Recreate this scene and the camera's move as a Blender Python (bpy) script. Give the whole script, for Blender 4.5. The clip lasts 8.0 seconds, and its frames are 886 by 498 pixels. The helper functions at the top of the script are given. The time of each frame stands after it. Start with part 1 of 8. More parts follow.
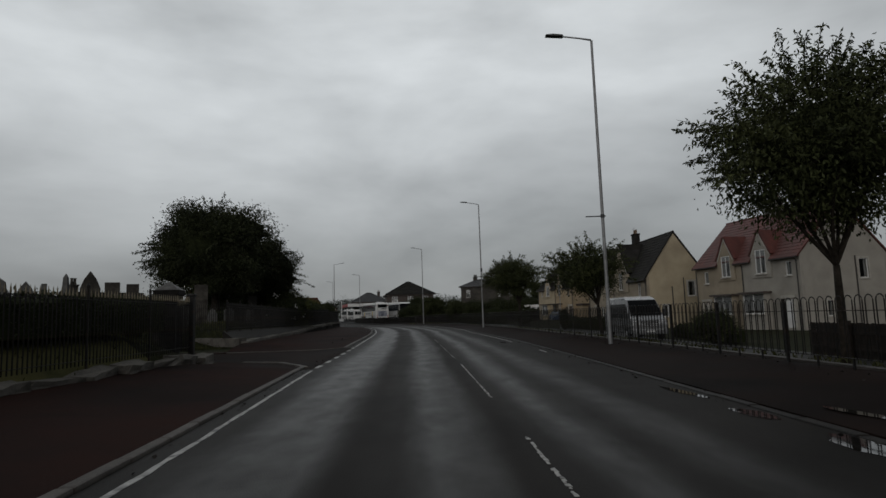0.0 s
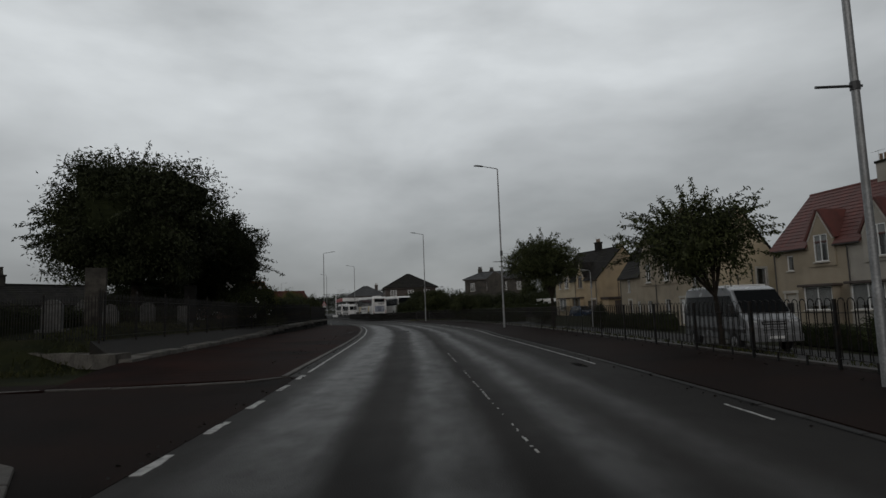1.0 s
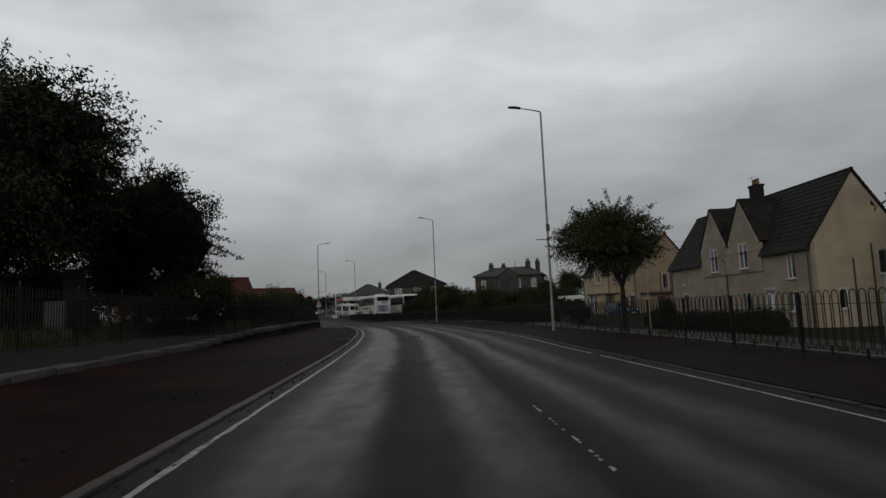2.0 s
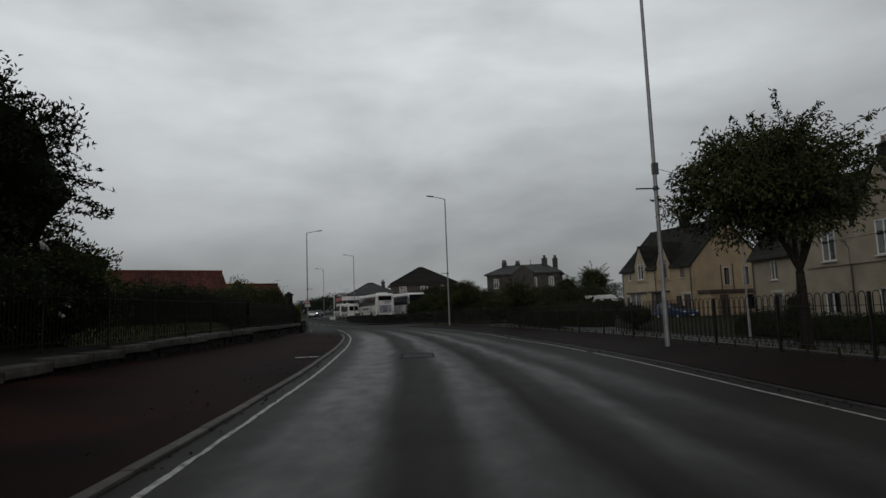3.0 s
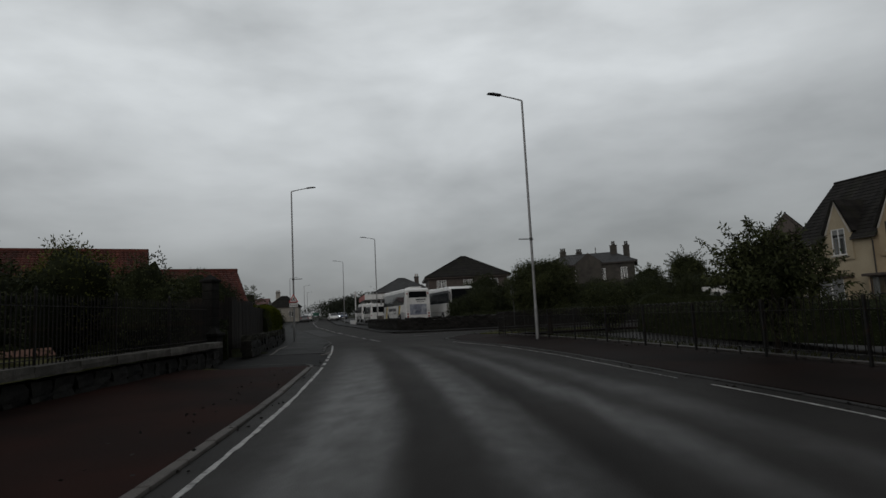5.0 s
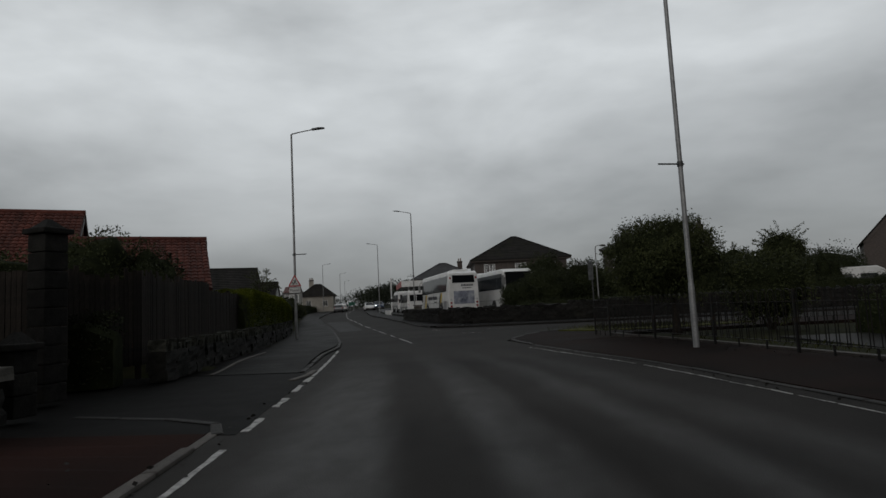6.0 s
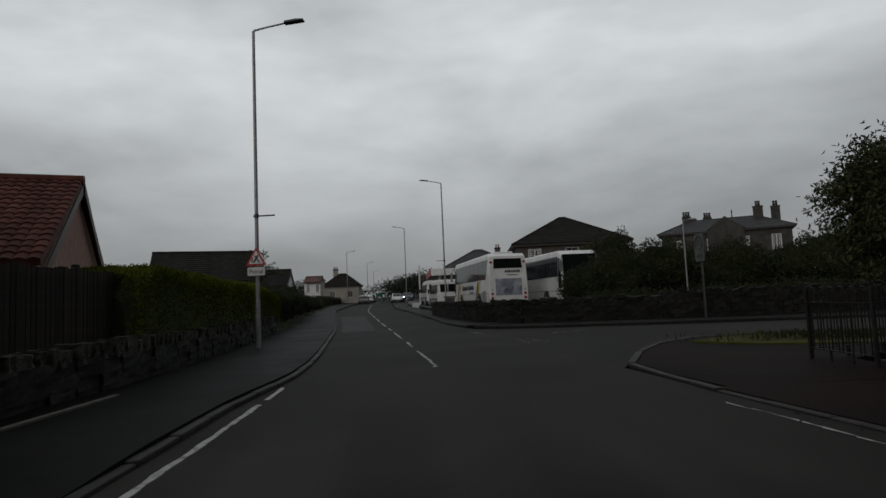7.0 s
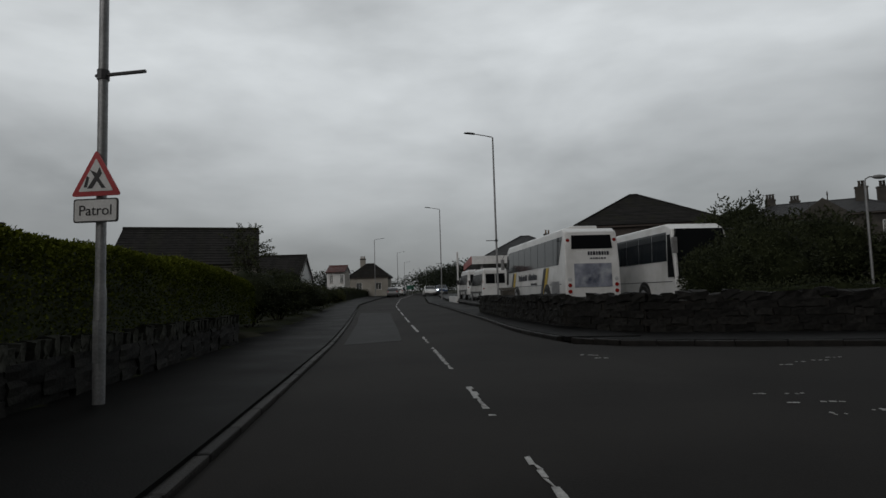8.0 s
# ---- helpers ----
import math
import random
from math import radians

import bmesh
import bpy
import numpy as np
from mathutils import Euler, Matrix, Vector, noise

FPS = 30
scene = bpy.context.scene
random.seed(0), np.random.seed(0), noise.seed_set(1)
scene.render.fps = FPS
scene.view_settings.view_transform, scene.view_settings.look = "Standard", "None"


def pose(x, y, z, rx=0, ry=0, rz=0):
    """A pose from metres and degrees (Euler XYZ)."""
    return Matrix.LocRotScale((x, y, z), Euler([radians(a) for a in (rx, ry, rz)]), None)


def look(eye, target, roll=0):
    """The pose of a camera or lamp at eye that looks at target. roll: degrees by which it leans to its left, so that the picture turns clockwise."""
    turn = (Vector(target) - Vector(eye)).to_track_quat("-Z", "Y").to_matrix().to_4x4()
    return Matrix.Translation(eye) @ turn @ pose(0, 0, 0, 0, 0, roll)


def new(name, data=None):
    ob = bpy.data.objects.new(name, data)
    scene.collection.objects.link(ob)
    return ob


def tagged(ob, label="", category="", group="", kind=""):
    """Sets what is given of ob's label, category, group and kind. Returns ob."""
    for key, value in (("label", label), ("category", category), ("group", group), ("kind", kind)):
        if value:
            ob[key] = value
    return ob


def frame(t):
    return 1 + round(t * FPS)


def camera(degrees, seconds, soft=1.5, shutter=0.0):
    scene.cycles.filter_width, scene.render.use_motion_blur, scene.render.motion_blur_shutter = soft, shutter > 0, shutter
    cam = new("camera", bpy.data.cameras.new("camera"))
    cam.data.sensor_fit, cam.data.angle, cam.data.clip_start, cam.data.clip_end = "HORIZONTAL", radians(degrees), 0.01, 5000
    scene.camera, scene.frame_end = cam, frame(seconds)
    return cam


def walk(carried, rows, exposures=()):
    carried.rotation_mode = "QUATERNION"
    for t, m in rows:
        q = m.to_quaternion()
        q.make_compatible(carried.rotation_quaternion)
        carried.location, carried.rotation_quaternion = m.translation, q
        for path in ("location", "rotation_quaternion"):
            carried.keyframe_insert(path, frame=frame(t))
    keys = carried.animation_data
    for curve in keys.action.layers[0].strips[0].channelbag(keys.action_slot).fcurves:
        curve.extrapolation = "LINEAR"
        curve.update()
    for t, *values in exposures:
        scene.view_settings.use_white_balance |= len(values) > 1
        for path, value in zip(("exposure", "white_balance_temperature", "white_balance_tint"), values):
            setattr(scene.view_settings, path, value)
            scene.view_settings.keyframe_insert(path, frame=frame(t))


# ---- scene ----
cam = camera(73.8, 8.0)
PATH = [
    (0, (0.0, 0.0, 1.204), (0.02, 1.987, 1.427), -1.9),
    (0.5, (-0.195, 5.719, 1.265), (-0.176, 7.707, 1.48), -1.8),
    (1, (-0.476, 11.302, 1.343), (-0.458, 13.292, 1.548), -2.0),
    (1.5, (-0.862, 16.546, 1.276), (-0.851, 18.536, 1.48), -2.4),
    (3, (-2.053, 33.759, 1.227), (-2.07, 35.747, 1.438), -2.2),
    (3.5, (-2.234, 39.281, 1.228), (-2.271, 41.27, 1.435), -2.6),
    (4, (-2.705, 45.215, 1.268), (-2.767, 47.201, 1.5), -2.6),
    (4.5, (-3.326, 50.827, 1.269), (-3.417, 52.815, 1.468), -3.4),
    (4.7, (-3.655, 52.998, 1.292), (-3.757, 54.983, 1.515), -3.2),
    (5.8, (-5.555, 65.266, 1.355), (-5.809, 67.241, 1.548), -2.9),
    (6, (-5.819, 67.291, 1.313), (-6.095, 69.263, 1.504), -2.9),
    (6.5, (-6.608, 72.261, 1.286), (-6.93, 74.226, 1.473), -2.9),
    (7, (-7.637, 77.278, 1.314), (-8.024, 79.233, 1.483), -2.5),
    (7.5, (-9.321, 82.729, 1.306), (-9.763, 84.672, 1.475), -2.7),
    (8, (-10.813, 87.562, 1.269), (-11.305, 89.495, 1.422), -1.7),
]
walk(cam, [(t, look(eye, target, roll)) for t, eye, target, roll in PATH])
# ---------- world and light: a flat overcast sky ----------
SUN_EL, SUN_AZ = radians(18), radians(-163)
world = bpy.data.worlds.new("overcast_sky")
scene.world = world
world.use_nodes = True
wn, wl = world.node_tree.nodes, world.node_tree.links
wn.clear()
w_out, w_bg = wn.new("ShaderNodeOutputWorld"), wn.new("ShaderNodeBackground")
w_sky = wn.new("ShaderNodeTexSky")
w_sky.sky_type, w_sky.sun_disc = "NISHITA", False
w_sky.sun_elevation, w_sky.sun_rotation = SUN_EL, SUN_AZ
w_co, w_map = wn.new("ShaderNodeTexCoord"), wn.new("ShaderNodeMapping")
w_map.inputs["Scale"].default_value = (1.0, 1.0, 2.6)
w_map.inputs["Location"].default_value = (0.35, 0.2, 0.4)
w_n1, w_n2 = wn.new("ShaderNodeTexNoise"), wn.new("ShaderNodeTexNoise")
w_n1.inputs["Scale"].default_value, w_n1.inputs["Detail"].default_value = 2.1, 5.0
w_n1.inputs["Roughness"].default_value, w_n1.inputs["Distortion"].default_value = 0.48, 0.3
w_n2.inputs["Scale"].default_value, w_n2.inputs["Detail"].default_value = 6.0, 6.0
w_mixn = wn.new("ShaderNodeMix")
w_mixn.inputs["Factor"].default_value = 0.22
w_ramp = wn.new("ShaderNodeValToRGB")
w_ramp.color_ramp.elements[0].position, w_ramp.color_ramp.elements[0].color = 0.30, (0.345, 0.362, 0.370, 1)
w_ramp.color_ramp.elements[1].position, w_ramp.color_ramp.elements[1].color = 0.68, (0.70, 0.731, 0.747, 1)
w_mix = wn.new("ShaderNodeMix")
w_mix.data_type = "RGBA"
w_mix.inputs["Factor"].default_value = 0.995
wl.new(w_co.outputs["Generated"], w_map.inputs["Vector"])
wl.new(w_map.outputs["Vector"], w_n1.inputs["Vector"])
wl.new(w_map.outputs["Vector"], w_n2.inputs["Vector"])
wl.new(w_n1.outputs["Fac"], w_mixn.inputs["A"])
wl.new(w_n2.outputs["Fac"], w_mixn.inputs["B"])
wl.new(w_mixn.outputs["Result"], w_ramp.inputs["Fac"])
wl.new(w_sky.outputs["Color"], w_mix.inputs["A"])
wl.new(w_ramp.outputs["Color"], w_mix.inputs["B"])
# the unseen cloud deck behind the view is dimmed to keep the ground dark
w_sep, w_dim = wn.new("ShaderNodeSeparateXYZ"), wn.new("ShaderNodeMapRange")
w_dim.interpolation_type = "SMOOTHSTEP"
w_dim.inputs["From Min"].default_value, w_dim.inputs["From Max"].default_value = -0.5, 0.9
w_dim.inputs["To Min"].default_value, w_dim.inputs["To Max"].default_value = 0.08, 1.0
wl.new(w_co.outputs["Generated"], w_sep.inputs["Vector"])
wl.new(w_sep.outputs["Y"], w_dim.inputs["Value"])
# murk thickens towards the horizon
w_low, w_both = wn.new("ShaderNodeMapRange"), wn.new("ShaderNodeMath")
w_low.interpolation_type = "SMOOTHSTEP"
w_low.inputs["From Min"].default_value, w_low.inputs["From Max"].default_value = 0.0, 0.42
w_low.inputs["To Min"].default_value, w_low.inputs["To Max"].default_value = 0.55, 1.14
wl.new(w_sep.outputs["Z"], w_low.inputs["Value"])
w_rain = wn.new("ShaderNodeMapRange")
w_rain.inputs["From Min"].default_value, w_rain.inputs["From Max"].default_value = -0.6, 0.25
w_rain.inputs["To Min"].default_value, w_rain.inputs["To Max"].default_value = 0.38, 0.58
wl.new(w_sep.outputs["X"], w_rain.inputs["Value"])
wl.new(w_rain.outputs["Result"], w_low.inputs["To Min"])
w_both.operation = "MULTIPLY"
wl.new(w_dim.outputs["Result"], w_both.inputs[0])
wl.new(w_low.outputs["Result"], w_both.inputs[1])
# and it is brighter on the left than on the right
w_side, w_all = wn.new("ShaderNodeMapRange"), wn.new("ShaderNodeMath")
w_side.inputs["From Min"].default_value, w_side.inputs["From Max"].default_value = -0.9, 0.6
w_side.inputs["To Min"].default_value, w_side.inputs["To Max"].default_value = 1.13, 0.75
wl.new(w_sep.outputs["X"], w_side.inputs["Value"])
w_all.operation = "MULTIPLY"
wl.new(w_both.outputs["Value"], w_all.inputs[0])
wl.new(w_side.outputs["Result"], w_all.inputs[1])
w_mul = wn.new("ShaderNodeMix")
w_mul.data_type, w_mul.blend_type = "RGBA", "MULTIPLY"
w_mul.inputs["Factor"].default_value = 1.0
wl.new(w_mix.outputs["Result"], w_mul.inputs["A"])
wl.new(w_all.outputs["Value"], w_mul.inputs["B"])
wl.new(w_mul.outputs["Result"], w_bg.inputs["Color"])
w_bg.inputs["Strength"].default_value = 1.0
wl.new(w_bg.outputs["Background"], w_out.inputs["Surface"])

sun = new("sun", bpy.data.lights.new("sun", "SUN"))
sun.data.energy, sun.data.angle, sun.data.color = 1.0, radians(70), (1.0, 0.98, 0.96)
sun.matrix_world = look((40 * math.sin(SUN_AZ), 40 * math.cos(SUN_AZ), 40 * math.tan(SUN_EL)), (0, 0, 0))

# ---------- materials ----------


def surface(name, a, b, scale=3.0, rough=0.8, fine=40.0, bump=0.15, metal=0.0, stain=None, stain_scale=0.6, rough_var=0.12, coat=0.0, island=0.0, spec=0.5):
    """A worn surface: two colours at a middle scale, a fine grain, optional large stains, and fine relief."""
    m = bpy.data.materials.new(name)
    m.use_nodes = True
    n, l = m.node_tree.nodes, m.node_tree.links
    p = n["Principled BSDF"]
    co = n.new("ShaderNodeTexCoord")
    n1, n2, n3 = (n.new("ShaderNodeTexNoise") for _ in range(3))
    for node, s, d in ((n1, scale, 4), (n2, fine, 3), (n3, stain_scale, 4)):
        node.inputs["Scale"].default_value, node.inputs["Detail"].default_value = s, d
        l.new(co.outputs["Object"], node.inputs["Vector"])
    r = n.new("ShaderNodeValToRGB")
    r.color_ramp.elements[0].position, r.color_ramp.elements[1].position = 0.33, 0.67
    r.color_ramp.elements[0].color, r.color_ramp.elements[1].color = (*a, 1), (*b, 1)
    l.new(n1.outputs["Fac"], r.inputs["Fac"])
    g = n.new("ShaderNodeMix")
    g.data_type, g.blend_type = "RGBA", "OVERLAY"
    g.inputs["Factor"].default_value = 0.45
    l.new(r.outputs["Color"], g.inputs["A"])
    l.new(n2.outputs["Fac"], g.inputs["B"])
    last = g.outputs["Result"]
    if stain:
        k, x = n.new("ShaderNodeValToRGB"), n.new("ShaderNodeMix")
        k.color_ramp.elements[0].position, k.color_ramp.elements[1].position = 0.5, 0.72
        x.data_type = "RGBA"
        x.inputs["B"].default_value = (*stain, 1)
        l.new(n3.outputs["Fac"], k.inputs["Fac"])
        l.new(k.outputs["Color"], x.inputs["Factor"])
        l.new(last, x.inputs["A"])
        last = x.outputs["Result"]
    if island:
        gi, ob = n.new("ShaderNodeNewGeometry"), n.new("ShaderNodeObjectInfo")
        ad, mr, hs = n.new("ShaderNodeMath"), n.new("ShaderNodeMapRange"), n.new("ShaderNodeHueSaturation")
        fr = n.new("ShaderNodeMath")
        fr.operation = "FRACT"
        l.new(gi.outputs["Random Per Island"], ad.inputs[0])
        l.new(ob.outputs["Random"], ad.inputs[1])
        l.new(ad.outputs[0], fr.inputs[0])
        l.new(fr.outputs[0], mr.inputs["Value"])
        mr.inputs["To Min"].default_value, mr.inputs["To Max"].default_value = 1 - island, 1 + island
        l.new(mr.outputs["Result"], hs.inputs["Value"])
        l.new(last, hs.inputs["Color"])
        last = hs.outputs["Color"]
    l.new(last, p.inputs["Base Color"])
    q = n.new("ShaderNodeMapRange")
    q.inputs["To Min"].default_value, q.inputs["To Max"].default_value = max(rough - rough_var, 0.02), min(rough + rough_var, 1)
    l.new(n1.outputs["Fac"], q.inputs["Value"])
    l.new(q.outputs["Result"], p.inputs["Roughness"])
    p.inputs["Metallic"].default_value = metal
    p.inputs["Coat Weight"].default_value = coat
    p.inputs["Specular IOR Level"].default_value = spec
    if bump:
        h = n.new("ShaderNodeBump")
        h.inputs["Strength"].default_value, h.inputs["Distance"].default_value = bump, 0.02
        l.new(n2.outputs["Fac"], h.inputs["Height"])
        l.new(h.outputs["Normal"], p.inputs["Normal"])
    return m


def leafy(name, dark, light, rough=0.68):
    """Leaves that differ one from another, and let a little light through."""
    m = surface(name, dark, light, scale=0.7, rough=rough, fine=8, bump=0, island=0.28)
    m.node_tree.nodes["Principled BSDF"].inputs["Specular IOR Level"].default_value = 0.14
    return m


def glass(name, tint=(0.02, 0.024, 0.028), rough=0.06):
    m = bpy.data.materials.new(name)
    m.use_nodes = True
    n, l = m.node_tree.nodes, m.node_tree.links
    p = n["Principled BSDF"]
    p.inputs["Base Color"].default_value, p.inputs["Roughness"].default_value = (*tint, 1), rough
    p.inputs["Specular IOR Level"].default_value = 0.5
    no, co, h = n.new("ShaderNodeTexNoise"), n.new("ShaderNodeTexCoord"), n.new("ShaderNodeBump")
    no.inputs["Scale"].default_value = 1.2
    l.new(co.outputs["Object"], no.inputs["Vector"])
    h.inputs["Strength"].default_value, h.inputs["Distance"].default_value = 0.05, 0.02
    l.new(no.outputs["Fac"], h.inputs["Height"])
    l.new(h.outputs["Normal"], p.inputs["Normal"])
    return m


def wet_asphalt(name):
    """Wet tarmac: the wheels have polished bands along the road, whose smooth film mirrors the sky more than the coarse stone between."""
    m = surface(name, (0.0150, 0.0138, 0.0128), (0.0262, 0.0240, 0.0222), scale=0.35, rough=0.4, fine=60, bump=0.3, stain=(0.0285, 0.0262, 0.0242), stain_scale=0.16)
    n, l = m.node_tree.nodes, m.node_tree.links
    p = n["Principled BSDF"]
    uv, sep, cur = n.new("ShaderNodeUVMap"), n.new("ShaderNodeSeparateXYZ"), n.new("ShaderNodeValToRGB")
    uv.uv_map = "lane"
    l.new(uv.outputs["UV"], sep.inputs["Vector"])
    no, co, mp = n.new("ShaderNodeTexNoise"), n.new("ShaderNodeTexCoord"), n.new("ShaderNodeMapping")
    mp.inputs["Scale"].default_value = (1.0, 0.12, 1.0)
    no.inputs["Scale"].default_value, no.inputs["Detail"].default_value = 1.6, 5
    l.new(co.outputs["Object"], mp.inputs["Vector"])
    l.new(mp.outputs["Vector"], no.inputs["Vector"])
    ad = n.new("ShaderNodeMath")
    ad.operation = "MULTIPLY_ADD"
    ad.inputs[1].default_value, ad.inputs[2].default_value = 0.07, -0.035
    l.new(no.outputs["Fac"], ad.inputs[0])
    ad2 = n.new("ShaderNodeMath")
    l.new(sep.outputs["X"], ad2.inputs[0])
    l.new(ad.outputs[0], ad2.inputs[1])
    # 0 = coarse and dark, 1 = smooth and wet, from the left edge to the right
    cr = cur.color_ramp
    cr.interpolation = "EASE"
    bands = ((0.0, 0.25), (0.07, 0.35), (0.16, 0.95), (0.235, 0.9), (0.30, 0.12), (0.36, 0.2), (0.42, 0.85), (0.475, 0.6), (0.525, 0.08), (0.57, 0.2), (0.64, 0.8), (0.70, 0.25), (0.78, 0.6), (0.86, 0.15), (1.0, 0.1))
    while len(cr.elements) < len(bands):
        cr.elements.new(0.5)
    for e, (pos, v) in zip(cr.elements, bands):
        e.position, e.color = pos, (v, v, v, 1)
    l.new(ad2.outputs[0], cur.inputs["Fac"])
    # the film is broken up by dry and rough spots, drawn out along the road
    nb, mb, rb, mu = n.new("ShaderNodeTexNoise"), n.new("ShaderNodeMapping"), n.new("ShaderNodeMapRange"), n.new("ShaderNodeMath")
    mb.inputs["Scale"].default_value = (1.0, 0.5, 1.0)
    nb.inputs["Scale"].default_value, nb.inputs["Detail"].default_value, nb.inputs["Roughness"].default_value = 2.4, 8, 0.62
    l.new(co.outputs["Object"], mb.inputs["Vector"])
    l.new(mb.outputs["Vector"], nb.inputs["Vector"])
    rb.inputs["From Min"].default_value, rb.inputs["From Max"].default_value = 0.34, 0.62
    rb.inputs["To Min"].default_value, rb.inputs["To Max"].default_value = 0.72, 1.05
    l.new(nb.outputs["Fac"], rb.inputs["Value"])
    mu.operation = "MULTIPLY"
    l.new(cur.outputs["Color"], mu.inputs[0])
    # the polished tracks fade out towards the junction
    fd, mf = n.new("ShaderNodeMapRange"), n.new("ShaderNodeMix")
    fd.inputs["From Min"].default_value, fd.inputs["From Max"].default_value = 6.6, 8.5
    fd.inputs["To Min"].default_value, fd.inputs["To Max"].default_value = 0.0, 1.0
    l.new(sep.outputs["Y"], fd.inputs["Value"])
    l.new(rb.outputs["Result"], mu.inputs[1])
    l.new(fd.outputs["Result"], mf.inputs["Factor"])
    l.new(mu.outputs[0], mf.inputs["A"])
    mf.inputs["B"].default_value = 0.05
    mr = n.new("ShaderNodeMapRange")
    mr.inputs["To Min"].default_value, mr.inputs["To Max"].default_value = 0.7, 0.38
    l.new(mf.outputs["Result"], mr.inputs["Value"])
    l.new(mr.outputs["Result"], p.inputs["Roughness"])
    sp = n.new("ShaderNodeMapRange")
    sp.inputs["To Min"].default_value, sp.inputs["To Max"].default_value = 0.03, 0.18
    l.new(mf.outputs["Result"], sp.inputs["Value"])
    l.new(sp.outputs["Result"], p.inputs["Specular IOR Level"])
    return m


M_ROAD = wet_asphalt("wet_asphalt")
M_ROAD2 = surface("dull_coarse_asphalt", (0.0150, 0.0138, 0.0128), (0.0262, 0.0240, 0.0222), scale=0.35, rough=0.69, rough_var=0.05, fine=60, bump=0.3, stain=(0.0285, 0.0262, 0.0242), stain_scale=0.16, spec=0.037)
M_SIDE = surface("old_wet_asphalt", (0.016, 0.016, 0.0158), (0.030, 0.0298, 0.029), scale=0.5, rough=0.55, fine=60, bump=0.25, spec=0.08)
M_PATCH = surface("patched_asphalt", (0.0085, 0.0085, 0.0088), (0.0155, 0.0155, 0.016), scale=2, rough=0.6, fine=60, bump=0.3, spec=0.06)
M_SEAL = surface("black_bitumen_seal", (0.005, 0.005, 0.005), (0.0095, 0.0093, 0.009), scale=2, rough=0.7, bump=0.1, spec=0.04)
M_PALE = surface("pale_worn_asphalt", (0.0105, 0.0104, 0.0103), (0.0205, 0.0203, 0.020), scale=0.8, rough=0.65, fine=60, bump=0.2, spec=0.08)
M_RED = surface("red_asphalt_pavement", (0.0145, 0.0079, 0.0067), (0.031, 0.0142, 0.0115), scale=0.5, rough=0.75, fine=70, bump=0.25, stain=(0.0062, 0.0052, 0.0048), stain_scale=0.26, spec=0.02)
M_REDD = surface("dark_brown_red_asphalt", (0.0115, 0.0080, 0.0072), (0.022, 0.0142, 0.0122), scale=0.5, rough=0.7, fine=70, bump=0.25, stain=(0.007, 0.0062, 0.006), stain_scale=0.35, spec=0.02)
M_VERGE = surface("yellow_green_verge_grass", (0.045, 0.05, 0.010), (0.085, 0.085, 0.018), scale=2.5, rough=0.95, fine=45, bump=0.6, stain=(0.03, 0.036, 0.009), stain_scale=0.8, spec=0.1)
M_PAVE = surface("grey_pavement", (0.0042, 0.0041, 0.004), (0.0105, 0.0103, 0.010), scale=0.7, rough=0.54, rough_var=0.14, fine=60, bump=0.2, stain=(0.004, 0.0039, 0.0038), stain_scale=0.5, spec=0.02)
M_KERB = surface("worn_kerb_stone", (0.045, 0.040, 0.036), (0.09, 0.08, 0.073), scale=4, rough=0.65, fine=50, bump=0.3, island=0.25, spec=0.2)
M_LINE = surface("worn_white_paint", (0.26, 0.257, 0.247), (0.44, 0.433, 0.42), scale=8, rough=0.6, fine=60, bump=0.2, stain=(0.05, 0.05, 0.05), stain_scale=6)
M_FAINT = surface("almost_worn_off_white_paint", (0.07, 0.07, 0.068), (0.20, 0.198, 0.19), scale=11, rough=0.7, fine=60, bump=0.2, stain=(0.022, 0.022, 0.022), stain_scale=7, spec=0.1)
M_GRASS = surface("rough_grass", (0.044, 0.046, 0.016), (0.088, 0.084, 0.031), scale=1.5, rough=0.95, fine=45, bump=0.6, stain=(0.095, 0.083, 0.038), stain_scale=0.4, spec=0.1)
M_GRASSD = surface("darker_grass", (0.010, 0.0125, 0.005), (0.023, 0.0255, 0.009), scale=1.5, rough=0.95, fine=45, bump=0.6, stain=(0.028, 0.026, 0.013), stain_scale=0.4, spec=0.08)
M_BLADE = leafy("grass_blades", (0.026, 0.031, 0.010), (0.06, 0.060, 0.021), rough=0.7)
M_SOIL = surface("damp_soil", (0.0075, 0.0065, 0.0055), (0.019, 0.016, 0.0125), scale=3, rough=0.95, fine=30, bump=0.5)
M_STONE = surface("dark_weathered_stone", (0.028, 0.0255, 0.0225), (0.085, 0.078, 0.068), scale=3, rough=0.9, fine=25, bump=0.6, stain=(0.035, 0.033, 0.03), stain_scale=1.0, island=0.35, spec=0.2)
# much darker version of the weathered stone
M_STONED = surface("darkened_rubble_stone", (0.009, 0.0086, 0.008), (0.025, 0.024, 0.0225), scale=5, rough=0.9, fine=25, bump=0.6, stain=(0.018, 0.018, 0.014), stain_scale=1.0, island=0.4, spec=0.2)
# greenish grey, lightened to carry the light on the wall's top
M_COPED = surface("lit_grey_cope_stone", (0.026, 0.027, 0.022), (0.07, 0.07, 0.058), scale=5, rough=0.9, fine=25, bump=0.6, stain=(0.02, 0.02, 0.016), stain_scale=1.0, island=0.35, spec=0.15)
M_KERBD = surface("dark_worn_kerb_stone", (0.010, 0.0092, 0.0086), (0.025, 0.0228, 0.021), scale=4, rough=0.6, fine=50, bump=0.4, island=0.4, spec=0.12)
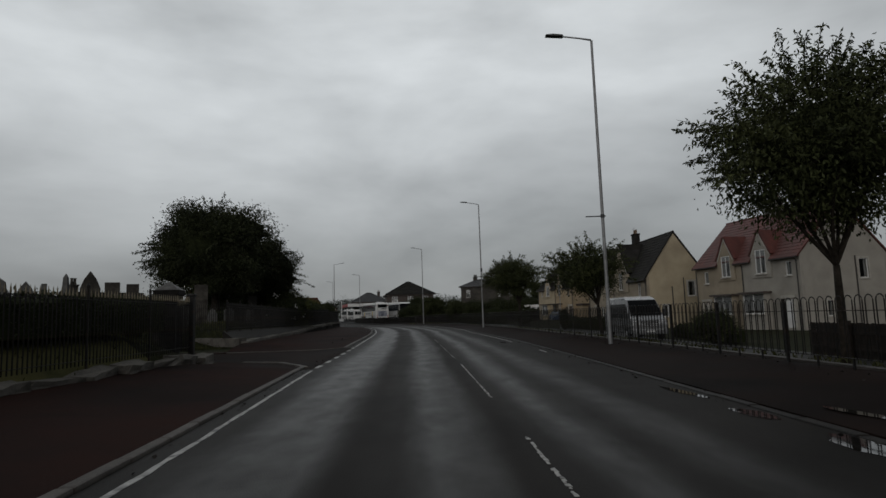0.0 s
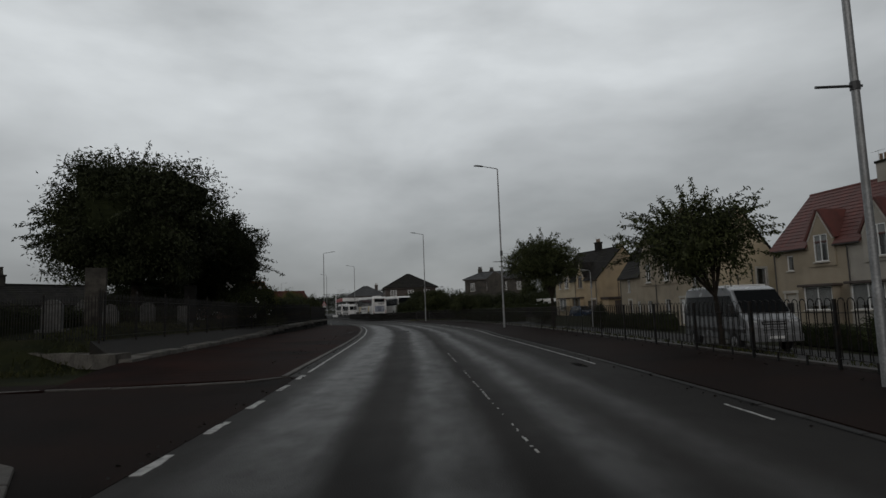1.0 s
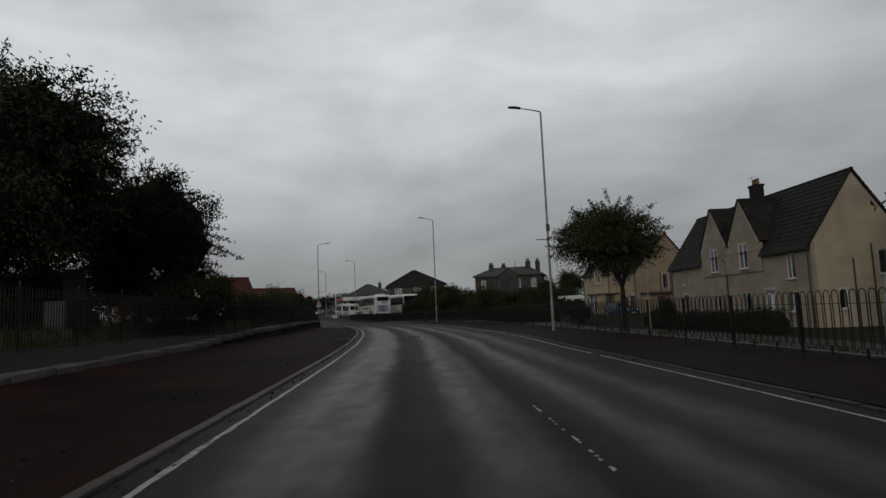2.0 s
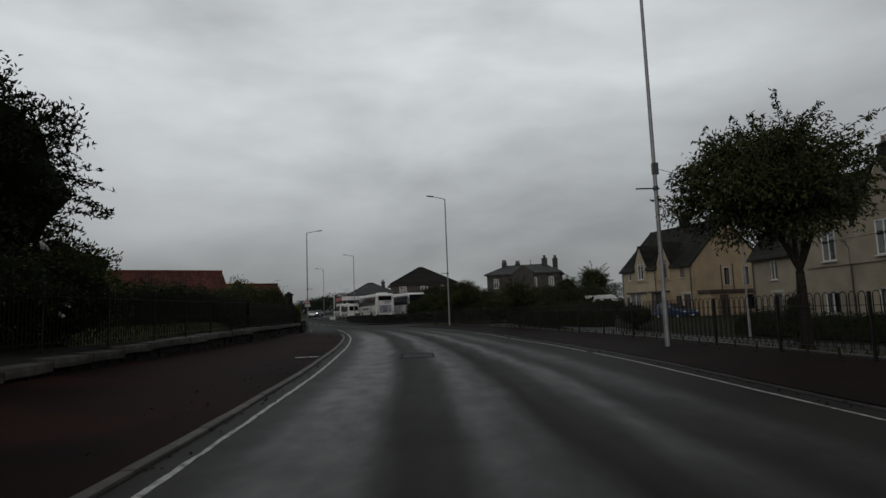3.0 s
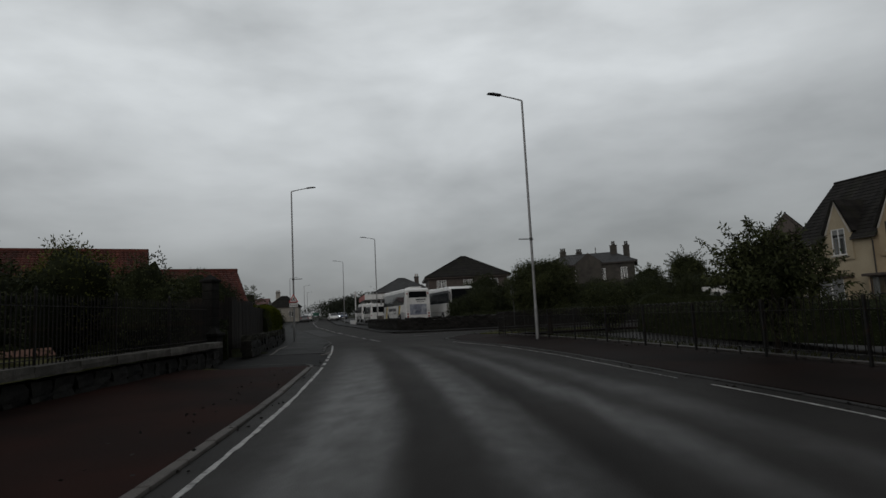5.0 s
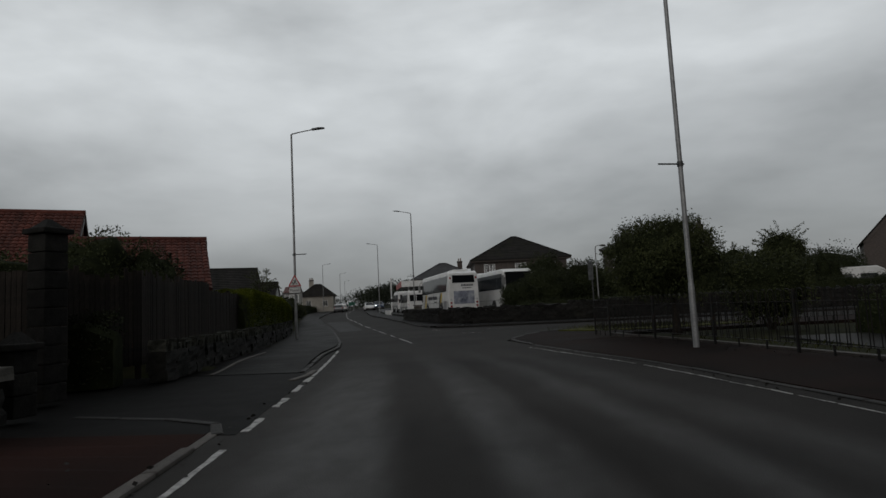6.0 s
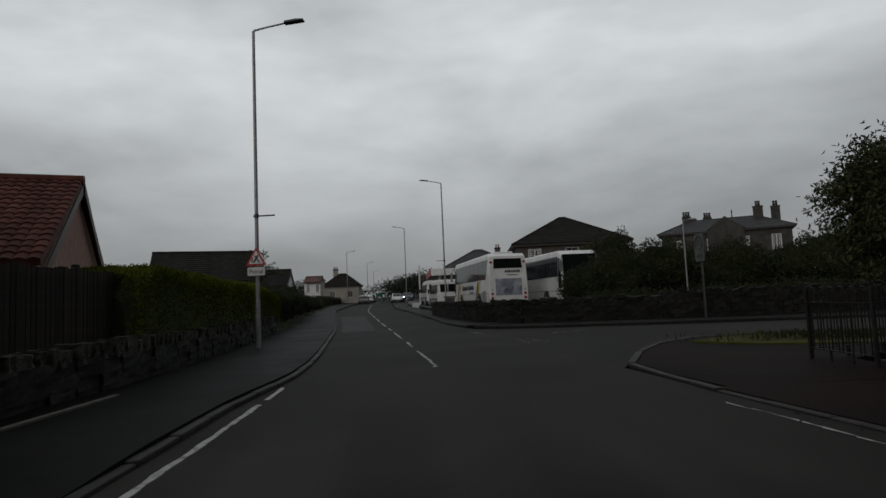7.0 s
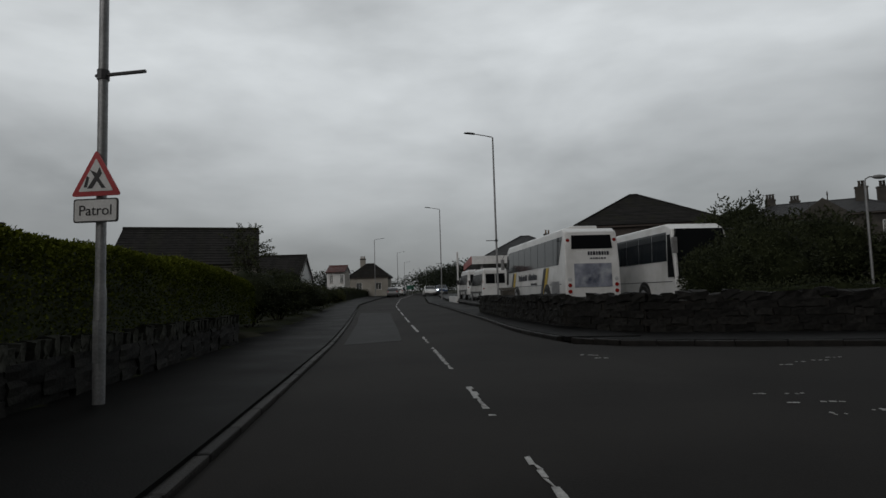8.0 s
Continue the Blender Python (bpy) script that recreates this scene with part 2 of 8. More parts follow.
M_COPE = surface("pale_coping_stone", (0.075, 0.07, 0.063), (0.155, 0.145, 0.13), scale=3, rough=0.85, fine=25, bump=0.5, stain=(0.07, 0.066, 0.058), stain_scale=1.5, island=0.25, spec=0.2)
M_MORTAR = surface("dark_mortar", (0.012, 0.011, 0.010), (0.026, 0.024, 0.021), scale=4, rough=0.95, fine=30, bump=0.4, spec=0.2)
M_GRAVE = surface("grey_granite", (0.06, 0.059, 0.057), (0.12, 0.118, 0.114), scale=6, rough=0.75, fine=60, bump=0.3, stain=(0.06, 0.062, 0.055), stain_scale=2)
M_IRON = surface("black_painted_iron", (0.006, 0.006, 0.006), (0.012, 0.0115, 0.011), scale=12, rough=0.55, fine=60, bump=0.15, stain=(0.028, 0.017, 0.010), stain_scale=6, spec=0.25)
M_GILT = surface("weathered_gilt_spear_tips", (0.115, 0.098, 0.062), (0.21, 0.18, 0.122), scale=12, rough=0.5, metal=0.3)
M_STEEL = surface("galvanised_steel", (0.24, 0.244, 0.248), (0.34, 0.344, 0.348), scale=2.5, rough=0.5, fine=30, bump=0.08, metal=0.45, stain=(0.22, 0.22, 0.215), stain_scale=3)
M_DKSTEEL = surface("dark_grey_metal", (0.03, 0.031, 0.033), (0.055, 0.056, 0.058), scale=5, rough=0.5)
M_BARK = surface("wet_bark", (0.014, 0.0115, 0.009), (0.036, 0.030, 0.024), scale=9, rough=0.9, fine=40, bump=0.8, spec=0.12)
M_LEAF = leafy("dark_green_leaves", (0.030, 0.037, 0.015), (0.068, 0.078, 0.031))
M_LEAF_B = leafy("black_green_leaves", (0.020, 0.025, 0.012), (0.046, 0.054, 0.025))
M_LEAF_H = surface("bright_hedge_leaves", (0.072, 0.090, 0.009), (0.13, 0.15, 0.018), scale=0.5, rough=0.8, fine=8, bump=0, island=0.10, spec=0.05)
# dark green puts the shade between the hedge leaves into the heart's colour
M_COREG = surface("shaded_hedge_core", (0.014, 0.019, 0.004), (0.028, 0.036, 0.007), scale=6, rough=1.0, fine=25, bump=0.6)
M_LEAF_Y = leafy("yellow_green_leaves", (0.05, 0.062, 0.015), (0.13, 0.13, 0.035))
# dark fill colour that stands in for shade deep inside foliage
M_CORE = surface("shaded_foliage_core", (0.013, 0.016, 0.008), (0.026, 0.031, 0.014), scale=4, rough=1.0, fine=20, bump=0.6, spec=0.04)
M_FLOWER = surface("white_blossom", (0.55, 0.54, 0.52), (0.75, 0.74, 0.72), scale=10, rough=0.8, bump=0)
M_CREAM = surface("cream_render", (0.36, 0.30, 0.205), (0.44, 0.375, 0.265), scale=0.8, rough=0.92, fine=70, bump=0.35, stain=(0.28, 0.235, 0.165), stain_scale=0.35)
M_BEIGE = surface("weathered_beige_render", (0.28, 0.235, 0.17), (0.36, 0.305, 0.228), scale=0.8, rough=0.92, fine=70, bump=0.35, stain=(0.21, 0.18, 0.14), stain_scale=0.35)
M_GREYR = surface("grey_beige_render", (0.30, 0.28, 0.245), (0.375, 0.352, 0.31), scale=0.8, rough=0.92, fine=70, bump=0.35, stain=(0.24, 0.223, 0.195), stain_scale=0.35)
M_OCHRE = surface("ochre_render", (0.33, 0.255, 0.16), (0.41, 0.322, 0.21), scale=0.8, rough=0.92, fine=70, bump=0.35, stain=(0.235, 0.19, 0.135), stain_scale=0.35)
M_BRICK = surface("brown_pink_brick", (0.20, 0.115, 0.09), (0.30, 0.18, 0.145), scale=6, rough=0.9, fine=30, bump=0.4)
M_VILLA = surface("dark_sandstone", (0.036, 0.033, 0.029), (0.075, 0.068, 0.058), scale=1.2, rough=0.9, fine=20, bump=0.5, stain=(0.06, 0.054, 0.046), stain_scale=0.5)
M_TRED = surface("red_concrete_roof_tiles", (0.075, 0.021, 0.017), (0.13, 0.038, 0.030), scale=1.6, rough=0.62, fine=30, bump=0.3, stain=(0.085, 0.034, 0.028), stain_scale=0.8, island=0.12)
M_TBRN = surface("brown_red_pantiles", (0.066, 0.022, 0.017), (0.125, 0.042, 0.031), scale=1.6, rough=0.75, fine=30, bump=0.3, stain=(0.04, 0.019, 0.016), stain_scale=1.2, island=0.3, spec=0.15)
M_TGRY = surface("dark_grey_roof_tiles", (0.016, 0.015, 0.0142), (0.033, 0.0312, 0.0295), scale=1.6, rough=0.8, fine=30, bump=0.3, stain=(0.026, 0.027, 0.018), stain_scale=0.8, island=0.2, spec=0.08)
M_SLATE = surface("wet_slate", (0.03, 0.031, 0.033), (0.06, 0.061, 0.064), scale=1.6, rough=0.7, fine=20, bump=0.25, island=0.15)
M_WHITE = surface("white_upvc", (0.66, 0.66, 0.65), (0.76, 0.76, 0.75), scale=3, rough=0.4, bump=0.03)
M_SILL = surface("painted_concrete_trim", (0.36, 0.34, 0.30), (0.50, 0.47, 0.42), scale=3, rough=0.8, bump=0.2)
M_TRIMD = surface("dark_brown_trim", (0.045, 0.034, 0.028), (0.08, 0.06, 0.05), scale=5, rough=0.6, bump=0.1)
M_PIPE = surface("dark_cast_pipe", (0.025, 0.022, 0.02), (0.045, 0.04, 0.036), scale=5, rough=0.5, bump=0.05)
M_POT = surface("clay_chimney_pot", (0.16, 0.11, 0.075), (0.25, 0.175, 0.12), scale=6, rough=0.85, bump=0.2)
M_GLASS = glass("window_glass")
M_VGLASS = glass("tinted_vehicle_glass", (0.008, 0.009, 0.010), 0.22)
M_VGLASS.node_tree.nodes["Principled BSDF"].inputs["Specular IOR Level"].default_value = 0.08


def clear_pane(name):
    """A thin clear pane: most light goes through, some is mirrored."""
    m = bpy.data.materials.new(name)
    m.use_nodes = True
    n, l = m.node_tree.nodes, m.node_tree.links
    n.clear()
    out, mix, tr, gl, fr = (n.new("ShaderNode" + k) for k in ("OutputMaterial", "MixShader", "BsdfTransparent", "BsdfGlossy", "Value"))
    tr.inputs["Color"].default_value = (0.9, 0.91, 0.91, 1)
    gl.inputs["Roughness"].default_value = 0.05
    fr.outputs["Value"].default_value = 0.05
    l.new(fr.outputs["Value"], mix.inputs["Fac"])
    l.new(tr.outputs["BSDF"], mix.inputs[1])
    l.new(gl.outputs["BSDF"], mix.inputs[2])
    l.new(mix.outputs["Shader"], out.inputs["Surface"])
    return m


M_PANE = clear_pane("clear_window_pane")
M_BLIND = surface("pale_window_blind", (0.24, 0.24, 0.235), (0.31, 0.31, 0.305), scale=2, rough=0.9, bump=0.1)
M_WATER = glass("standing_water", (0.008, 0.008, 0.008), 0.04)
M_CURT = surface("net_curtain", (0.16, 0.16, 0.155), (0.26, 0.26, 0.25), scale=14, rough=0.9, bump=0.1)
M_TIMBER = surface("dark_fence_boards", (0.011, 0.0092, 0.0078), (0.028, 0.022, 0.018), scale=5, rough=0.85, fine=35, bump=0.4, island=0.3, spec=0.2)
M_CARW = surface("white_vehicle_paint", (0.70, 0.70, 0.69), (0.78, 0.78, 0.77), scale=1.2, rough=0.22, bump=0.0, coat=0.4, stain=(0.56, 0.56, 0.54), stain_scale=0.8, rough_var=0.08)
M_CARS = surface("silver_vehicle_paint", (0.21, 0.214, 0.222), (0.28, 0.285, 0.295), scale=1.5, rough=0.25, metal=0.3, bump=0.0, coat=0.4, rough_var=0.08)
M_CARB = surface("blue_vehicle_paint", (0.006, 0.024, 0.066), (0.009, 0.036, 0.09), scale=1.5, rough=0.3, bump=0.0, coat=0.15)
M_CARD = surface("dark_vehicle_paint", (0.03, 0.031, 0.034), (0.055, 0.056, 0.06), scale=1.5, rough=0.25, bump=0.0, coat=0.4)
M_CARR = surface("red_vehicle_paint", (0.09, 0.018, 0.018), (0.13, 0.026, 0.025), scale=1.5, rough=0.3, bump=0.0, coat=0.4)
M_TYRE = surface("black_rubber", (0.012, 0.012, 0.012), (0.024, 0.024, 0.024), scale=8, rough=0.85, bump=0.2)
M_RIM = surface("alloy_rim", (0.30, 0.30, 0.31), (0.42, 0.42, 0.43), scale=6, rough=0.4, metal=0.7, bump=0.05)
M_BLACK = surface("black_plastic", (0.016, 0.016, 0.017), (0.028, 0.028, 0.029), scale=6, rough=0.5, bump=0.1)
M_LAMPR = surface("red_lamp_lens", (0.22, 0.012, 0.01), (0.30, 0.02, 0.016), scale=9, rough=0.2, bump=0.05)
M_LAMPW = surface("clear_lamp_lens", (0.45, 0.46, 0.47), (0.62, 0.63, 0.64), scale=9, rough=0.15, bump=0.05)
M_LIT = bpy.data.materials.new("lit_headlamp")
M_LIT.use_nodes = True
M_LIT.node_tree.nodes["Principled BSDF"].inputs["Emission Color"].default_value = (0.95, 0.98, 1.0, 1)
M_LIT.node_tree.nodes["Principled BSDF"].inputs["Emission Strength"].default_value = 4.0
M_GREEN = surface("green_sign_face", (0.015, 0.11, 0.075), (0.02, 0.15, 0.10), scale=3, rough=0.5, bump=0.02)
M_YEL = surface("yellow_film", (0.52, 0.36, 0.03), (0.62, 0.44, 0.05), scale=3, rough=0.35, bump=0)
M_NAVY = surface("dark_lettering_film", (0.014, 0.015, 0.024), (0.03, 0.032, 0.045), scale=3, rough=0.35, bump=0)
M_PHOTO = surface("printed_mountain_picture", (0.05, 0.06, 0.10), (0.34, 0.36, 0.42), scale=1.1, rough=0.4, fine=5, bump=0, stain=(0.46, 0.48, 0.52), stain_scale=1.6)
M_SIGNW = surface("white_sign_face", (0.62, 0.62, 0.61), (0.74, 0.74, 0.73), scale=3, rough=0.45, bump=0.02)
M_SIGNR = surface("red_sign_border", (0.36, 0.022, 0.026), (0.46, 0.035, 0.04), scale=3, rough=0.45, bump=0.02)
M_SIGNK = surface("black_sign_print", (0.012, 0.012, 0.012), (0.02, 0.02, 0.02), scale=3, rough=0.5, bump=0)
# white sign face greyed to carry its shading
M_SIGNG = surface("shaded_sign_face", (0.075, 0.078, 0.078), (0.12, 0.124, 0.124), scale=3, rough=0.6, bump=0.03, spec=0.2)
M_SIGNB = surface("grey_sign_back", (0.16, 0.16, 0.16), (0.22, 0.22, 0.22), scale=3, rough=0.6, bump=0.05)
M_REDF = surface("faded_red_fascia", (0.28, 0.045, 0.04), (0.36, 0.07, 0.06), scale=2, rough=0.5, bump=0.05)
M_FARTREE = leafy("far_tree_leaves", (0.016, 0.022, 0.014), (0.038, 0.046, 0.028))

# ---------- mesh helpers ----------


def link_mesh(name, bm, material, parent=None, label="", kind=""):
    me = bpy.data.meshes.new(name)
    bm.to_mesh(me)
    bm.free()
    me.materials.append(material)
    ob = new(name, me)
    if parent is not None:
        ob.parent = parent
    return tagged(ob, label=label, kind=kind)


def part(name, bm, material, parent, label=""):
    """One mesh object under a thing or a part."""
    return link_mesh(name, bm, material, parent, label)


def share(name, me, parent, x, y, z, rz=0.0, s=(1, 1, 1), rx=0.0, ry=0.0):
    """A piece that shares a mesh with its like."""
    ob = new(name, me)
    ob.parent = parent
    ob.matrix_basis = pose(x, y, z, rx, ry, rz) @ Matrix.Diagonal((*s, 1))
    return ob


def thing(name, x, y, z, rz=0.0, label="", category="", group="", kind=""):
    ob = new(name)
    ob.matrix_basis = pose(x, y, z, 0, 0, rz)
    ob.empty_display_size = 0.2
    return tagged(ob, label, category, group, kind)


def box(bm, x0, x1, y0, y1, z0, z1, bevel=0.0):
    v = [bm.verts.new(p) for p in ((x0, y0, z0), (x1, y0, z0), (x1, y1, z0), (x0, y1, z0), (x0, y0, z1), (x1, y0, z1), (x1, y1, z1), (x0, y1, z1))]
    fs = [bm.faces.new([v[i] for i in f]) for f in ((3, 2, 1, 0), (4, 5, 6, 7), (0, 1, 5, 4), (1, 2, 6, 5), (2, 3, 7, 6), (3, 0, 4, 7))]
    if bevel:
        es = list({e for f in fs for e in f.edges})
        bmesh.ops.bevel(bm, geom=es, offset=bevel, segments=2, affect="EDGES", profile=0.6)
    return bm


def boxes(*rows, bevel=0.0):
    bm = bmesh.new()
    for r in rows:
        box(bm, *r, bevel=bevel)
    return bm


def tube(bm, pts, radii, sides=8, cap=True):
    """A round bar through the points."""
    rings = []
    n = len(pts)
    pts = [Vector(p) for p in pts]
    for i, (p, r) in enumerate(zip(pts, radii)):
        d = (pts[min(i + 1, n - 1)] - pts[max(i - 1, 0)]).normalized()
        a = d.orthogonal().normalized() if abs(d.z) < 0.9 else (Vector((1, 0, 0)) - d * d.x).normalized()
        b = d.cross(a)
        rings.append([bm.verts.new(p + r * (math.cos(t) * a + math.sin(t) * b)) for t in (2 * math.pi * k / sides for k in range(sides))])
    for r0, r1 in zip(rings, rings[1:]):
        for k in range(sides):
            bm.faces.new((r0[k], r0[(k + 1) % sides], r1[(k + 1) % sides], r1[k]))
    if cap:
        bm.faces.new(rings[0][::-1])
        bm.faces.new(rings[-1])
    return bm


def tubes(*rows, sides=8):
    bm = bmesh.new()
    for pts, radii in rows:
        tube(bm, pts, radii, sides)
    return bm


def prism(bm, outline, axis, a, b):
    """An outline of 2D points pushed along an axis from a to b."""
    def at(p, v):
        return {"x": (v, p[0], p[1]), "y": (p[0], v, p[1]), "z": (p[0], p[1], v)}[axis]
    lo, hi = [bm.verts.new(at(p, a)) for p in outline], [bm.verts.new(at(p, b)) for p in outline]
    bm.faces.new(lo)
    bm.faces.new(hi[::-1])
    k = len(outline)
    for i in range(k):
        bm.faces.new((lo[i], hi[i], hi[(i + 1) % k], lo[(i + 1) % k]))
    bmesh.ops.recalc_face_normals(bm, faces=bm.faces)
    return bm


def slab(bm, quad, thick):
    """A thin plate: four corners, and its thickness along the normal."""
    q = [Vector(p) for p in quad]
    nrm = (q[1] - q[0]).cross(q[2] - q[0]).normalized() * thick
    lo, hi = [bm.verts.new(p) for p in q], [bm.verts.new(p + nrm) for p in q]
    k = len(q)
    bm.faces.new(lo[::-1])
    bm.faces.new(hi)
    for i in range(k):
        bm.faces.new((lo[i], lo[(i + 1) % k], hi[(i + 1) % k], hi[i]))
    return bm


def smooth(ob):
    ob.data.polygons.foreach_set("use_smooth", [True] * len(ob.data.polygons))
    return ob


# ---------- the plan: lines along the road, x by y ----------


def line_of(*pts):
    ys = np.arange(-60, 420, 0.5)
    a = np.array(pts, float)
    xs = np.interp(ys, a[:, 1], a[:, 0])
    lo, hi = (a[1, 0] - a[0, 0]) / (a[1, 1] - a[0, 1]), (a[-1, 0] - a[-2, 0]) / (a[-1, 1] - a[-2, 1])
    xs = np.where(ys < a[0, 1], a[0, 0] + (ys - a[0, 1]) * lo, np.where(ys > a[-1, 1], a[-1, 0] + (ys - a[-1, 1]) * hi, xs))
    k = np.hanning(13)
    pad = np.r_[2 * xs[0] - xs[6:0:-1], xs, 2 * xs[-1] - xs[-2:-8:-1]]
    sm = np.convolve(pad, k / k.sum(), "valid")
    return lambda y: float(np.interp(y, ys, sm))


left_line = line_of((-1.5, -40), (-2.2, 0), (-2.42, 5), (-3.05, 14), (-3.3, 20), (-3.5, 24), (-3.8, 29), (-4.2, 36), (-4.45, 40), (-5.0, 47), (-6.0, 56), (-6.7, 61), (-7.5, 66), (-8.8, 72.5), (-9.6, 76), (-10.75, 81), (-12.05, 86), (-13.2, 90), (-15.0, 95), (-17.9, 103), (-20.6, 110), (-31.6, 138), (-38.3, 160), (-48.5, 200))
right_line = line_of((4.0, -40), (3.45, 0), (3.3, 10), (3.2, 18), (2.98, 26), (2.6, 33), (2.15, 40), (1.9, 47), (1.2, 54), (0.65, 57), (-0.2, 64), (-0.9, 67), (-2.3, 74), (-3.74, 79.3), (-5.28, 83), (-6.0, 85))
far_right_kerb = line_of((-9.5, 98), (-11.6, 102.4), (-13.3, 106), (-15.2, 112), (-20.0, 125), (-25.8, 140), (-31.9, 160), (-42.2, 200))
centre_line = line_of((1.2, -40), (0.95, 0), (0.82, 5.7), (0.5, 14.6), (0.1, 22.5), (-0.5, 34.5), (-1.6, 47), (-2.9, 58), (-5.1, 70), (-7.6, 80), (-10.1, 88.7), (-11.3, 92), (-12.35, 95), (-13.1, 97), (-14.9, 102), (-26.8, 134), (-35.1, 160), (-45.3, 200))
rail_line = line_of((7.2, -40), (6.6, 8), (6.2, 20), (5.75, 31), (5.35, 40), (4.75, 48), (4.0, 55), (2.9, 62), (1.3, 70), (-0.3, 77), (-1.9, 82.6), (-3.8, 88.1))
wall_line = line_of((-6.2, -40), (-6.35, 10), (-6.3, 17), (-8.6, 25), (-9.0, 30), (-9.5, 36), (-10.0, 42), (-10.3, 50), (-10.8, 60), (-12.25, 74.4), (-13.5, 80), (-14.7, 86), (-16.9, 93), (-19.2, 99.5), (-22.3, 108), (-34.0, 138), (-41.0, 160), (-51.2, 200))


def rise(y):
    """The road climbs gently in the distance."""
    return float(np.interp(y, (100, 112, 150, 200, 300, 420), (0, 0.08, 0.65, 1.5, 2.8, 3.6)))


def ramp(v, a, b):
    t = min(max((v - a) / (b - a), 0.0), 1.0)
    return t * t * (3 - 2 * t)


def drop_right(x, y):
    """The service road beyond the railing lies lower."""
    return -0.72 * ramp(x - rail_line(y), 0.6, 4.5) * (1 - ramp(y, 66, 88))


def ground_z(x, y):
    z = rise(y)
    if x > rail_line(min(y, 88)):
        z += 0.12 + drop_right(x, y) - 0.12 * ramp(y, 84, 88)
    elif x < wall_line(y) - 0.2:
        d = wall_line(y) - x
        inner = 1 - ramp(y, 16.4, 17.6) * (1 - ramp(y, 27.2, 28.8)) * (1 - ramp(d, 7, 11))
        near = 1 - ramp(y, 17, 20)
        bank = (0.5 + 0.38 * (1 - ramp(y, 14, 17)) + 0.42 * ramp(y, 26, 34)) * ramp(d, 1.1 - 0.6 * near, 2.9 - 1.2 * near) * (1 - ramp(y, 62, 76))
        z += 0.06 + inner * (0.24 + bank) + 0.35 * ramp(d, 4, 25)
        drive_k = ramp(y, 72.4, 73.6) * (1 - ramp(y, 79.8, 81.0)) * (1 - ramp(d, 5, 8))
        z = z * (1 - drive_k) + rise(y) * drive_k
    return z

# ---------- ground ----------


def spread(fine_lo, fine_hi, step, far):
    a = list(np.arange(fine_lo, fine_hi + 0.01, step))
    lo, hi, k = [], [], step
    while (lo[-1] if lo else a[0]) > -far:
        k *= 1.35
        lo.append((lo[-1] if lo else a[0]) - k)
    k = step
    while (hi[-1] if hi else a[-1]) < far:
        k *= 1.35
        hi.append((hi[-1] if hi else a[-1]) + k)
    return lo[::-1] + a + hi


def build_ground():
    xs, ys = spread(-34, 34, 0.8, 1800), spread(-8, 132, 0.8, 2400)
    verts = []
    for y in ys:
        for x in xs:
            z = ground_z(x, y) - 0.06
            far = max(abs(x) - 40, y - 150, -y - 20, 0)
            z += 0.05 * noise.noise(Vector((x * 0.35, y * 0.35, 0))) * (1 if far or x < wall_line(y) - 2 or x > rail_line(min(y, 88)) + 10 else 0)
            verts.append((x, y, z))
    nx = len(xs)
    faces = [(j * nx + i, j * nx + i + 1, (j + 1) * nx + i + 1, (j + 1) * nx + i) for j in range(len(ys) - 1) for i in range(nx - 1)]
    me = bpy.data.meshes.new("ground")
    me.from_pydata(verts, [], faces)
    me.materials.append(M_GRASS)
    me.materials.append(M_GRASSD)
    # lawns behind the railing, in an ellipse at the entrance and along the far gardens are darker
    for p in me.polygons:
        x, y, _ = p.center
        wob = 5 * noise.noise(Vector((x * 0.13, y * 0.13, 3.0)))
        worn = math.hypot((x + 11) / 8.5, (y - 24) / 10.5) + wob * 0.06 < 1
        p.material_index = 1 if x > rail_line(min(y, 88)) or y + 2 * wob + 0.25 * min(x + 15, 0) > 76 or worn else 0
    return smooth(tagged(new("ground", me), "rough damp grass ground reaching to the horizon", "ground", kind="structure"))


build_ground()


def ribbon(name, fl, fr, y0, y1, zl, zr, material, label, category, across=1, step=0.5, thick=0.12, uv=False, kind="structure"):
    """A sheet with thickness between two lines of the plan."""
    n = max(int(round((y1 - y0) / step)), 1)
    bm = bmesh.new()
    lay = bm.loops.layers.uv.new("lane") if uv else None
    rows = []
    for j in range(n + 1):
        y = y0 + (y1 - y0) * j / n
        xl, xr = fl(y), fr(y)
        rows.append([(xl + (xr - xl) * i / across, y, zl(y) + (zr(y) - zl(y)) * i / across) for i in range(across + 1)])
    top = [[bm.verts.new(p) for p in r] for r in rows]
    low = [[bm.verts.new((r[i][0], r[i][1], r[i][2] - thick)) for i in (0, -1)] for r in rows]
    for j in range(n):
        for i in range(across):
            f = bm.faces.new((top[j][i], top[j][i + 1], top[j + 1][i + 1], top[j + 1][i]))
            if uv:
                for lp, (u, v) in zip(f.loops, ((i, j), (i + 1, j), (i + 1, j + 1), (i, j + 1))):
                    lp[lay].uv = (u / across, (y0 + (y1 - y0) * v / n) / 10)
        bm.faces.new((low[j][0], top[j][0], top[j + 1][0], low[j + 1][0]))
        bm.faces.new((top[j][-1], low[j][1], low[j + 1][1], top[j + 1][-1]))
    for j in (0, n):
        bm.faces.new((*top[j], low[j][1], low[j][0]))
    ob = link_mesh(name, bm, material)
    return tagged(ob, label, category, kind=kind)


def plus(f, d):
    return lambda y: f(y) + d


def level(z):
    return lambda y: z + rise(y)


def left_kerb(y):
    return left_line(y) - 0.30 * (1 - ramp(y, 84, 88))


